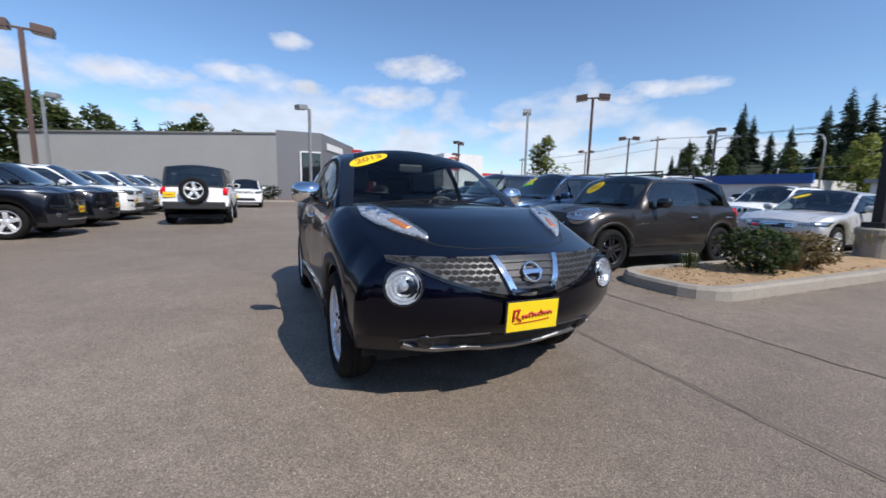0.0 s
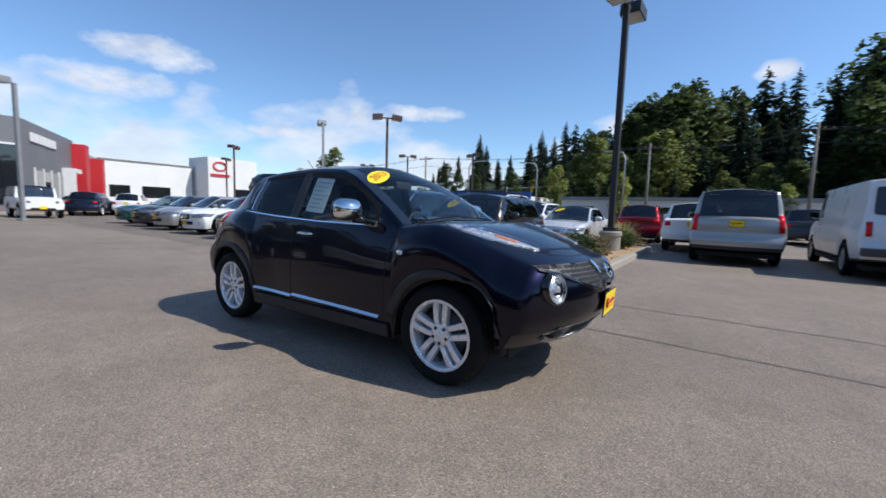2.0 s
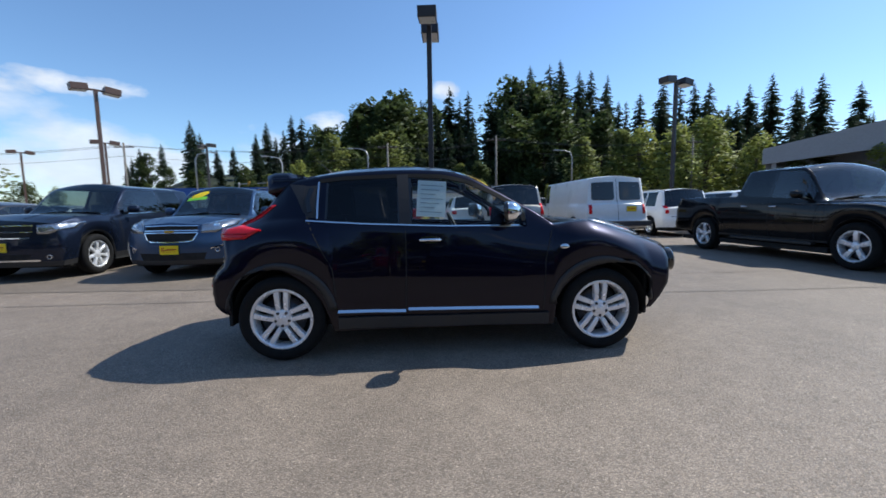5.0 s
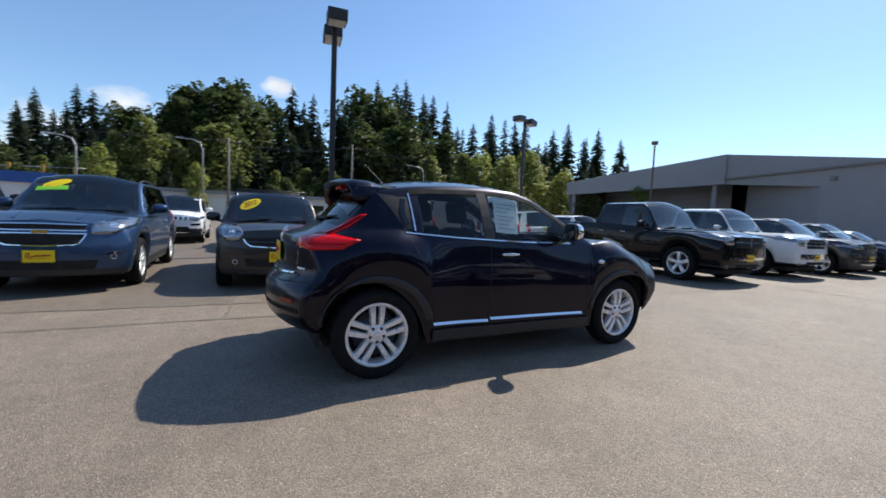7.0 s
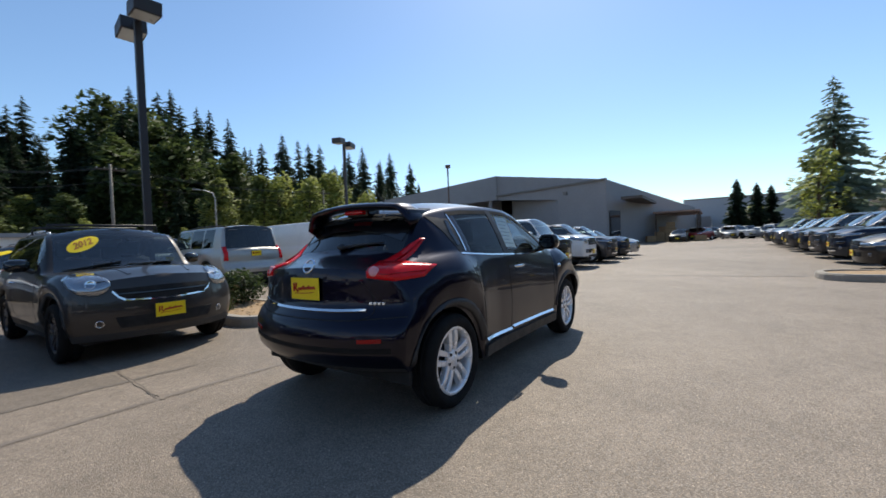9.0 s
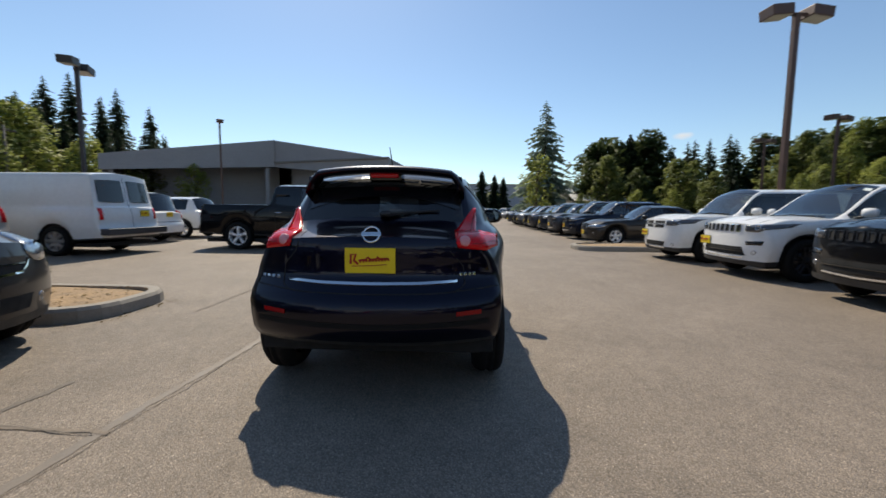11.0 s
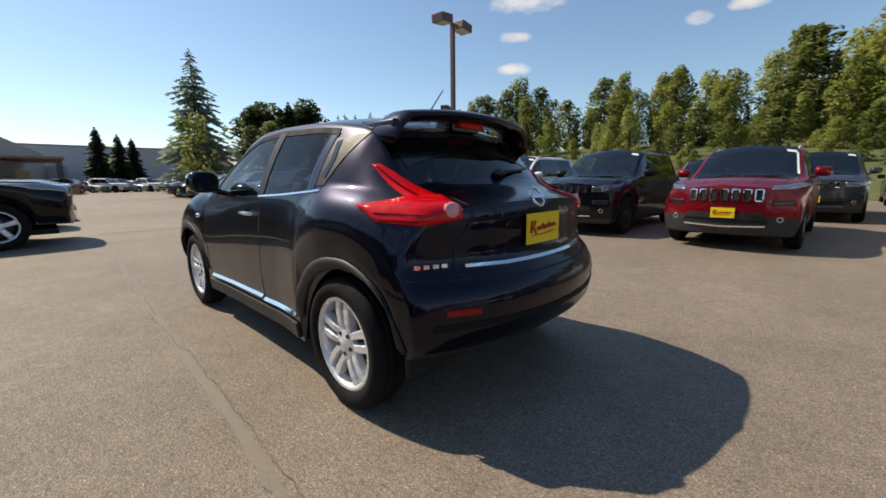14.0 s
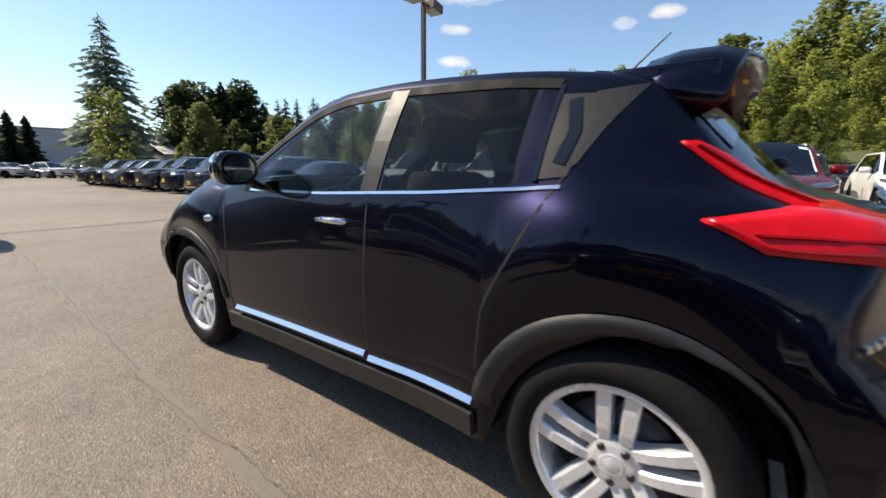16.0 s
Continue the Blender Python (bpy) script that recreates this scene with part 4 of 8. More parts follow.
        part("rear_reflector", inlay(skin, "r", [(s * 0.52, 0.588), (s * 0.67, 0.596)], [(s * 0.52, 0.563), (s * 0.67, 0.570)], 6, 2, 0.005, 0.004), DARK_RED, car)

    # grille: a dark mesh either side of a chrome V with the round badge
    part("grille", inlay(skin, "f", [(-0.68, 0.838), (-0.3, 0.842), (0, 0.844), (0.3, 0.842), (0.68, 0.838)], [(-0.68, 0.822), (-0.57, 0.796), (-0.46, 0.752), (-0.30, 0.700), (-0.15, 0.667), (0.15, 0.667), (0.30, 0.700), (0.46, 0.752), (0.57, 0.796), (0.68, 0.822)], 48, 6, 0.004, 0.015), MESH_METAL, car)
    for s in (1, -1):
        for r in range(6):
            z = 0.826 - r * 0.0262
            for k in range(13):
                y = 0.195 + k * 0.038 + (0.019 if r % 2 else 0)
                low = np.interp(y, [0.15, 0.30, 0.46, 0.57, 0.68], [0.667, 0.700, 0.752, 0.796, 0.822])
                if z < low + 0.010 or y > 0.655:
                    continue
                part("mesh_cell", inlay(skin, "f", [(s * (y - 0.0172), z - 0.0058), (s * y, z - 0.0118), (s * (y + 0.0172), z - 0.0058)], [(s * (y - 0.0172), z + 0.0048), (s * y, z + 0.0104), (s * (y + 0.0172), z + 0.0048)], 3, 1, 0.0065, 0.0), LINER, car)
        part("chrome_v", inlay(skin, "f", [(s * 0.200, 0.838), (s * 0.162, 0.75), (s * 0.125, 0.668)], [(s * 0.168, 0.838), (s * 0.132, 0.755), (s * 0.098, 0.69)], 10, 2, 0.022, 0.01), CHROME, car)
        part("grille_lip", line_inlay(skin, "f", [(s * 0.68, 0.816), (s * 0.57, 0.789), (s * 0.47, 0.745), (s * 0.30, 0.692), (s * 0.15, 0.658)], 0.014, 0.012, 0.004, 18), GLOSS_BLACK, car)
        part("lower_intake_edge", line_inlay(skin, "f", [(s * 0.62, 0.415), (s * 0.42, 0.452), (s * 0.2, 0.462)], 0.010, 0.005, 0.004, 12), MESH_METAL, car)
    part("chrome_v_base", inlay(skin, "f", [(-0.128, 0.697), (0, 0.690), (0.128, 0.697)], [(-0.118, 0.664), (0, 0.657), (0.118, 0.664)], 10, 2, 0.022, 0.01), CHROME, car)
    for k in range(4):
        z = 0.815 - 0.032 * k
        part("grille_bar", line_inlay(skin, "f", [(-0.15 + 0.012 * k, z), (0, z + 0.002), (0.15 - 0.012 * k, z)], 0.010, 0.012, 0.002, 8), MESH_METAL, car)
    for ax, z, sg in (("f", 0.762, 1), ("r", 1.036, -1)):
        loc, nor = skin.hit(ax, 0, z)
        if sg < 0:
            nor = nor.lerp(Vector((-1, 0, 0)), 0.6).normalized()
        m = Matrix.Translation(loc + nor * (0.026 if sg > 0 else 0.016)) @ nor.to_track_quat("Z", "Y").to_matrix().to_4x4()
        bd = part("badge", lathe([(0.042, -0.008), (0.044, 0.0), (0.050, 0.006), (0.056, 0.0), (0.057, -0.008)], 32, "z"), CHROME, car, "round chrome badge", m, smooth=True)
        part("badge_bar", boxes((-0.06, 0.06, -0.013, 0.013, -0.004, 0.006), bevel=0.003), CHROME, bd, at=Matrix.Rotation(math.pi / 2 if abs((m.to_3x3() @ Vector((1, 0, 0))).z) > 0.7 else 0, 4, "Z"))
    part("lower_intake", inlay(skin, "f", [(-0.40, 0.44), (0, 0.452), (0.40, 0.44)], [(-0.36, 0.345), (0, 0.335), (0.36, 0.345)], 18, 3, 0.003, 0.01), LINER, car)
    part("skid_lip", line_inlay(skin, "f", [(-0.60, 0.392), (-0.54, 0.372), (-0.42, 0.362), (-0.30, 0.374), (-0.18, 0.358), (0, 0.352), (0.18, 0.358), (0.30, 0.374), (0.42, 0.362), (0.54, 0.372), (0.60, 0.392)], 0.026, 0.016, 0.01, 44), surface("satin_grey", (0.30, 0.30, 0.31), 0.32, 0.8), car)
    plate_part(car, skin, "f", 0.0, 0.555, 1, 4)
    plate_part(car, skin, "r", 0.0, 0.888, -1, 0, surround=False)
    # hood shut lines and tailgate seams
    for s in (1, -1):
        part("hood_seam", line_inlay(skin, "t", [(0.98, s * 0.735), (1.35, s * 0.70), (1.6, s * 0.58), (1.85, s * 0.40), (1.93, s * 0.25), (1.955, 0.0)], 0.007, 0.001, 0.004, 30), LINER, car)
        part("tailgate_seam", line_inlay(skin, "r", [(s * 0.46, 1.05), (s * 0.47, 0.95), (s * 0.56, 0.85), (s * 0.57, 0.73), (s * 0.50, 0.70)], 0.007, 0.001, 0.004, 16), LINER, car)
        part("bumper_seam", line_inlay(skin, "r", [(0, 0.692), (s * 0.4, 0.695), (s * 0.78, 0.72)], 0.007, 0.001, 0.004, 14), LINER, car)
    part("tailgate_strip", line_inlay(skin, "r", [(-0.52, 0.757), (-0.3, 0.748), (0, 0.745), (0.3, 0.748), (0.52, 0.757)], 0.022, 0.014, 0.006, 20), CHROME, car, "brushed chrome strip across the tailgate")
    part("bumper_groove", line_inlay(skin, "r", [(-0.72, 0.52), (0, 0.505), (0.72, 0.52)], 0.03, 0.004, 0.004, 18), MATTE_BLACK, car)
    # model letters, as plain chrome bars
    for y0, wd, z in ((0.665, 0.15, 0.768), (-0.585, 0.11, 0.80)):
        for k in range(4):
            y = y0 - wd * (k + 0.5) / 4 + wd / 2 - 0.0
            loc, nor = skin.hit("r", y, z)
            part("badge_letter", boxes((-0.004, 0.004, -wd / 11, wd / 11, -0.009, 0.009), bevel=0.002), CHROME, car, at=Matrix.Translation(loc + nor * 0.003) @ nor.to_track_quat("X", "Z").to_matrix().to_4x4())
    # spoiler with stop lamp, rear wiper, aerial
    sp = bmesh.new()
    nY = 24
    prof = [(-1.25, -0.012), (-1.33, 0.006), (-1.43, 0.004), (-1.485, -0.016), (-1.488, -0.032), (-1.43, -0.050), (-1.33, -0.052)]
    rows = []
    for k in range(nY + 1):
        y = -0.565 + 1.13 * k / nY
        e = abs(y) / 0.565
        drop = max(0, e - 0.84) / 0.16
        zt = 1.497 - 0.040 * e**2 - 0.085 * drop**1.5
        rows.append([sp.verts.new((x + 0.085 * e**2.5, y, zt + dz * (1 + 0.9 * drop))) for x, dz in prof])
    for A, B in zip(rows, rows[1:]):
        for q in range(len(prof)):
            sp.faces.new((A[q], A[(q + 1) % len(prof)], B[(q + 1) % len(prof)], B[q]))
    sp.faces.new(rows[0])
    sp.faces.new(rows[-1][::-1])
    spo = part("roof_spoiler", sp, BLACK_PAINT, car, "body-coloured roof spoiler", smooth=True)
    part("spoiler_foot", boxes((-1.36, -1.22, -0.12, 0.12, 1.40, 1.475), bevel=0.02), GLOSS_BLACK, spo)
    for s in (1, -1):
        part("spoiler_foot", boxes((-1.38, -1.10, s * 0.53 - 0.02, s * 0.53 + 0.02, 1.33, 1.43), bevel=0.015), BLACK_PAINT, spo, smooth=True)
    part("spoiler_shroud", inlay(skin, "r", [(-0.50, 1.442), (-0.25, 1.464), (0, 1.470), (0.25, 1.464), (0.50, 1.442)], [(-0.53, 1.345), (0, 1.36), (0.53, 1.345)], 20, 4, 0.004, 0.004), LINER, car)
    part("spoiler_base", inlay(skin, "t", [(-1.14, -0.54), (-1.12, 0), (-1.14, 0.54)], [(-1.43, -0.52), (-1.43, 0), (-1.43, 0.52)], 20, 8, 0.004, 0.004), GLOSS_BLACK, spo)
    part("stop_lamp", boxes((-1.40, -1.34, -0.10, 0.10, 1.418, 1.448), bevel=0.008), RED_LENS, spo)
    bm = bmesh.new()
    l0 = skin.hit("r", -0.04, 1.165)[0]
    l1 = skin.hit("r", -0.40, 1.19)[0]
    tube(bm, [l0 + Vector((-0.035, 0, 0)), l1 + Vector((-0.02, 0, 0))], 0.013, 6, 0.006)
    ball(bm, l0 + Vector((-0.02, 0, 0)), (0.03, 0.045, 0.022))
    part("rear_wiper", bm, PLASTIC, car, smooth=True)
    bm = bmesh.new()
    zr = skin.hit("t", -1.0, 0.0)[0].z
    tube(bm, [(-1.0, 0, zr - 0.01), (-1.03, 0, zr + 0.03)], 0.018, 8, 0.008)
    tube(bm, [(-1.03, 0, zr + 0.03), (-1.17, 0, zr + 0.16)], 0.005, 6, 0.003)
    part("aerial", bm, PLASTIC, car)
    # windshield: oval price-year sticker, wipers, mirror
    st = part("year_sticker", screen_oval(skin, 0.300, -0.392, 0.178, 0.078, 0.355, 0.004), YELLOW, car, "yellow oval year sticker on the windshield")
    part("year", screen_text(skin, "2013", 0.300, -0.392, 0.125, 0.355, 0.007), INK_ORANGE, st)
    for s in (1, -1):
        part("windshield_edge", inlay(skin, "t", [(0.12, s * 0.485), (0.45, s * 0.545), (0.88, s * 0.645)], [(0.12, s * 0.59), (0.45, s * 0.645), (0.88, s * 0.74)], 18, 2, 0.003, 0.0), GLOSS_BLACK, car)
    part("windshield_band", inlay(skin, "t", [(0.075, -0.55), (0.06, 0), (0.075, 0.55)], [(0.11, -0.56), (0.10, 0), (0.11, 0.56)], 20, 2, 0.003, 0.0), GLOSS_BLACK, car)
    for y0, y1 in ((-0.62, -0.02), (0.02, 0.6)):
        bm = bmesh.new()
        tube(bm, [skin.hit("t", 0.90, y0)[0] + Vector((0, 0, 0.012)), skin.hit("t", 0.89, (y0 + y1) / 2)[0] + Vector((0, 0, 0.012)), skin.hit("t", 0.87, y1)[0] + Vector((0, 0, 0.012))], 0.007, 5)
        part("wiper", bm, MATTE_BLACK, car)
    part("cowl", inlay(skin, "t", [(0.92, -0.66), (0.945, 0), (0.92, 0.66)], [(0.97, -0.68), (1.0, 0), (0.97, 0.68)], 20, 2, 0.004, 0.01), MATTE_BLACK, car)
    part("inner_mirror", boxes((0.22, 0.26, -0.11, 0.11, 1.33, 1.40), bevel=0.015), PLASTIC, car)
    # price sheet behind the right front window
    loc = skin.hit("d", -0.17, 1.26)[0]
    sh = part("price_sheet", boxes((-0.115, 0.115, -0.001, 0.001, -0.155, 0.155)), PAPER, car, "pale price sheet in the front passenger window", Matrix.Translation((-0.09, loc.y + 0.02, 1.245)) @ Matrix.Rotation(radians(-22), 4, "X") @ Matrix.Rotation(radians(4), 4, "Y"))
    for k in range(7):
        part("print_line", boxes((-0.09, 0.09 - 0.03 * (k % 3), -0.003, -0.0015, 0.11 - 0.038 * k, 0.116 - 0.038 * k)), surface("print_grey", (0.22, 0.27, 0.28), 0.7), sh)
    return car


hero = build_hero()

# ---- parked vehicles ----


def spec(L, W, H, wb, fo, R=0.36, hood=1.02, nose=0.88, belt=1.06, belt_r=None, cowl=0.95, roof_f=0.15, roof_r=-1.55, glass_r=-0.12, tumble=0.74, sill_z=0.28, clad=0.14,
         windows=None, dropf=0.34, dropr=0.26, back=True, bed=None, step=0.075, pillars=True, powf=2.2, upright=0.0):
    """Curves of a car from its main sizes; cowl and roof ends are metres along the car from the middle of the wheelbase."""
    xf, xr, hw = wb / 2 + fo, wb / 2 + fo - L, W / 2
    belt_r = belt if belt_r is None else belt_r
    xg = xr - glass_r  # foot of the rear glass
    e = 0.004
    ze, zt = H - 0.085, H
    zB = [(xr, belt_r - 0.05), (xg, belt_r), (roof_f - 0.9, belt), (cowl, hood - 0.03), (xf - 0.45, (hood + nose) / 2 + 0.01), (xf, nose - 0.06)]
    zE = [(xr, belt_r - 0.05 + e), (xg, belt_r + e), (roof_r, ze - 0.02), (roof_r + 0.35, ze), (roof_f, ze - 0.015), (roof_f + 0.12, ze - 0.07), (cowl, hood - 0.03 + e), (xf - 0.45, (hood + nose) / 2 + 0.01 + e), (xf, nose - 0.06 + e)]
    zT = [(xr, belt_r - 0.02), (xg, belt_r + 0.03), (roof_r, zt - 0.03), (roof_r + 0.4, zt), (roof_f, zt - 0.005), (roof_f + 0.1, zt - 0.05), (cowl, hood + 0.02), (xf - 0.45, (hood + nose) / 2 + 0.06), (xf, nose)]
    wE = [(xr, hw * 0.80), (xg, hw * (tumble + 0.06)), (roof_r, hw * (tumble - 0.02)), (roof_f, hw * tumble), (cowl, hw * 0.86), (xf, hw * 0.78)]
    cuts = [cowl, roof_f, roof_r, xg]
    if bed:
        b0 = bed  # back of the cab
        zE = [(xr, belt_r + e), (b0 - 0.12, belt_r + e), (b0, ze - 0.05), (b0 + 0.08, ze)] + [p for p in zE if p[0] >= roof_f]
        zT = [(xr, belt_r + 0.006), (b0 - 0.12, belt_r + 0.012), (b0, zt - 0.04), (b0 + 0.08, zt)] + [p for p in zT if p[0] >= roof_f]
        wE = [(xr, hw * 0.9), (b0 - 0.12, hw * 0.9), (b0, hw * tumble), (roof_f, hw * tumble), (cowl, hw * 0.86), (xf, hw * 0.78)]
        zB[0], zB[1] = (xr, belt_r), (b0 - 0.1, belt_r)
        cuts = [cowl, roof_f, b0, b0 - 0.12, b0 + 0.08, xr + 0.12]
    windows = windows or [(roof_f - 0.85, cowl - 0.25, 0), (roof_f - 1.75, roof_f - 0.95, 1)]
    Ra = R + 0.055
    for w in windows:
        cuts += [w[0], w[1]]
    cuts += [wb / 2 - Ra, wb / 2 + Ra, -wb / 2 - Ra, -wb / 2 + Ra]
    return dict(xf=xf, xr=xr, axles=(wb / 2, -wb / 2), R=R, arch=Ra, pivots=(cowl - 0.1, -wb / 2 + 0.3), Wmax=hw, step=step, clad=clad, cuts=cuts,
                endf=[(0.15, xf - 0.08), (0.35, xf - 0.02), (0.55, xf), (0.75, xf - 0.03 * (1 - upright)), (0.95, xf - 0.09 * (1 - upright)), (1.15, xf - 0.22 * (1 - upright))],
                endr=[(0.2, xr + 0.09), (0.4, xr + 0.02), (0.6, xr), (0.68, xr + 0.02), (0.75, xr + 0.07), (1.0, xr + 0.08), (1.2, xr + 0.12), (2.2, xr + 0.2)],
                dropf=dropf, dropr=dropr, powf=powf, zB=zB, zE=sorted(zE), zT=sorted(zT), wE=sorted(wE),
                wB=[(xr, hw * 0.86), (xg, hw * 0.90), (0, hw * 0.935), (cowl, hw * 0.93), (xf - 0.4, hw * 0.88), (xf, hw * 0.82)],
                W=[(xr, hw * 0.97), (-wb / 2, hw), (0, hw * 0.985), (wb / 2, hw), (xf, hw * 0.95)],
                sill=[(xr, sill_z + 0.06), (-wb / 2, sill_z), (wb / 2, sill_z), (xf, sill_z - 0.02)],
                windows=windows, pillars=pillars, screen=(roof_f, cowl), back=(xg, roof_r) if back and not bed else ((bed - 0.12, bed) if bed else None), cover=(xr + 0.12, bed - 0.2) if bed else None)


WHEELS = {}


def wheels_for(R, width, kind):
    key = (round(R, 3), width, kind)
    if key not in WHEELS:
        n, pair, mat, w = {"five": (5, False, ALLOY, 0.085), "dark": (5, True, DARK_ALLOY, 0.045), "ten": (5, True, ALLOY, 0.042), "seven": (7, False, ALLOY, 0.06), "steel": (8, False, surface("steel_wheel", (0.32, 0.32, 0.33), 0.4, 0.6), 0.09)}[kind]
        WHEELS[key] = wheel_meshes(R, width, R * 0.66, n, pair, mat, w, f"_{kind}")
    return WHEELS[key]


def parked(name, label, category, sp, body, style, at):
    """A parked vehicle: skin, glass, wheels, lamps, grille, plates, mirrors, handles and seams."""
    car = thing(name, label, category, at)
    verts, faces = car_shell(sp)
    skin = Skin(verts, faces)
    hw, xf, xr, wb = sp["Wmax"], sp["xf"], sp["xr"], sp["axles"][0] * 2
    clad = style.get("clad_mat", PLASTIC)
    back_glass = style.get("rear_glass", DARK_GLASS)
    shell_parts(car, verts, faces, {"body": body, "cladding": clad, "bumper_f": clad, "bumper_r": clad, "windshield": GLASS, "rear_window": back_glass, "side_window:0": GLASS, "side_window:1": back_glass, "side_window:2": back_glass,
                                    "side_window:3": back_glass, "pillar": GLOSS_BLACK, "hardtop": surface("soft_top", (0.02, 0.02, 0.021), 0.7), "bed_cover": surface("bed_cover", (0.02, 0.02, 0.02), 0.7)}, {"bumper_f": "front_bumper", "bumper_r": "rear_bumper", "cladding": "side_cladding"})
    wheel_wells(car, sp["axles"], sp["R"], sp["arch"], hw - 0.02)
    part("underbody", boxes((xr + 0.25, xf - 0.3, -hw * 0.8, hw * 0.8, 0.22, 0.32), (sp["axles"][1] + sp["arch"] + 0.02, sp["axles"][0] - sp["arch"] - 0.02, -hw * 0.92, hw * 0.92, 0.23, 0.33)), LINER, car)
    add_wheels(car, wheels_for(sp["R"], style.get("tyre", 0.225), style.get("wheel", "five")), sp["axles"], hw - 0.135, sp["R"])
    z_belt = pchip(sp["zB"])(0.3)
    cabin(car, sp["screen"][1] - 0.25, (sp["screen"][0] - 0.15,), () if style.get("two_seats") else (sp["screen"][0] - 1.0,), hw * 0.78, float(z_belt))
    r0, r1 = sp["screen"][0] - 0.08, (sp["back"][1] + 0.12 if sp["back"] else -1.2)
    top = [skin.hit("t", x, 0)[0].z for x in (r0, (r0 + r1) / 2, r1)]
    part("headliner", boxes((r1, r0, -hw * 0.62, hw * 0.62, min(top) - 0.075, min(top) - 0.06), bevel=0.005), surface("headliner", (0.16, 0.155, 0.15), 0.9), car)
    zb = float(z_belt)
    part("cabin_lining", boxes((r1 - 0.1, sp["screen"][1] - 0.1, -hw * 0.86, hw * 0.86, 0.5, zb - 0.10), bevel=0.02), surface("cabin_lining", (0.035, 0.034, 0.034), 0.85), car)
    if style.get("arches"):
        for x in sp["axles"]:
            arch_trim(car, x, sp["R"], sp["arch"], hw, skin, 0.06)
    xm = sp["screen"][1] - 0.42
    side_mirror(car, xm, hw + 0.07, float(z_belt) + 0.10, (style.get("mirror", body), PLASTIC), 0.08, style.get("mirror_w", 0.12), style.get("mirror_h", 0.085))
    for s in (1, -1):
        ax = "l" if s > 0 else "d"
        for H_ in style["head"]:
            A, B = [(s * y * hw, z) for y, z in H_[0]], [(s * y * hw, z) for y, z in H_[1]]
            hl = part("headlight", inlay(skin, "f", A, B, 12, 4, 0.008, 0.015, 0.006), style.get("head_mat", HEAD_BOWL), car, smooth=True)
            c = np.mean([*A, *B], axis=0)
            part("lens", inlay(skin, "f", A, B, 12, 4, 0.018, 0.0, 0.008), LENS, hl, smooth=True)
            loc, nor = skin.hit("f", *c)
            part("projector", lathe([(0.05, -0.01), (0.05, 0.012), (0.042, 0.014), (0.03, 0.006), (0.001, 0.01)], 18, "z"), CHROME, hl, at=Matrix.Translation(loc) @ nor.to_track_quat("Z", "Y").to_matrix().to_4x4(), smooth=True)
        for T_ in style.get("tail", []):
            part("tail_lamp", inlay(skin, T_[2] if T_[2] == "r" else ax, [((s * p * hw if T_[2] == "r" else xr + p), z) for p, z in T_[0]], [((s * p * hw if T_[2] == "r" else xr + p), z) for p, z in T_[1]], 10, 3, 0.012, 0.012, 0.008), RED_LENS, car, "red tail lamp", smooth=True)
        for fx, fz in style.get("fog", []):
            loc, nor = skin.hit("f", s * fx * hw, fz)
            part("fog_lamp", lathe([(0.042, -0.02), (0.042, 0.003), (0.034, 0.003), (0.022, -0.006), (0.001, -0.003)], 14, "z"), HEAD_BOWL, car, at=Matrix.Translation(loc + nor * 0.002) @ nor.to_track_quat("Z", "Y").to_matrix().to_4x4(), smooth=True)
        hz = float(z_belt) - 0.13
        for k, w in enumerate(sp["windows"][:2]):
            hx = w[0] + 0.08
            y0 = skin.hit(ax, hx, hz)[0].y
            bm = bmesh.new()
            tube(bm, [(hx - 0.09, y0 - s * 0.005, hz), (hx - 0.08, y0 + s * 0.03, hz), (hx + 0.07, y0 + s * 0.03, hz), (hx + 0.085, y0 - s * 0.005, hz)], 0.013, 6)
            if not (style.get("two_seats") and k):
                part("door_handle", bm, style.get("handle", body), car, smooth=True)
                part("door_seam", line_inlay(skin, ax, [(w[0] - 0.03, float(z_belt) - 0.01), (w[0] - 0.03, 0.75), (w[0] - 0.02, 0.42)], 0.010, 0.0012, 0.004, 10), LINER, car)
        part("door_seam", line_inlay(skin, ax, [(sp["windows"][0][1] + 0.12, float(z_belt) - 0.06), (sp["windows"][0][1] + 0.08, 0.42)], 0.010, 0.0012, 0.004, 10), LINER, car)
        if style.get("belt_trim"):
            w = sp["windows"]
            zz = pchip(sp["zB"])
            part("window_trim", line_inlay(skin, ax, [(x, float(zz(x)) + 0.012) for x in np.linspace(w[-1][0], w[0][1], 6)], 0.018, 0.006, 0.004, 18), CHROME, car)
        if style.get("rails"):
            bm = bmesh.new()
            r0, r1 = sp["screen"][0] - 0.2, (sp["back"][1] if sp["back"] else -1.2) + 0.25
            pts = [(x, s * hw * 0.66, skin.hit("t", x, s * hw * 0.66)[0].z + dz) for x, dz in zip(np.linspace(r0, r1, 7), (0.0, 0.045, 0.05, 0.05, 0.05, 0.045, 0.0))]
            tube(bm, pts, 0.016, 6)
            part("roof_rail", bm, style["rails"], car, smooth=True)
    # hood shut lines, wipers and the bumper's upper joint
    cw, nz = sp["screen"][1], sp["xf"] - sp["dropf"] * 0.5
    for s in (1, -1):
        part("hood_seam", line_inlay(skin, "t", [(cw + 0.02, s * hw * 0.80), ((cw + nz) / 2, s * hw * 0.77), (nz - 0.10, s * hw * 0.66)], 0.009, 0.0012, 0.004, 14), LINER, car)
        part("hood_crease", line_inlay(skin, "t", [(cw + 0.05, s * hw * 0.46), ((cw + nz) / 2, s * hw * 0.42), (nz - 0.06, s * hw * 0.34)], 0.030, 0.006, 0.004, 14), body, car)
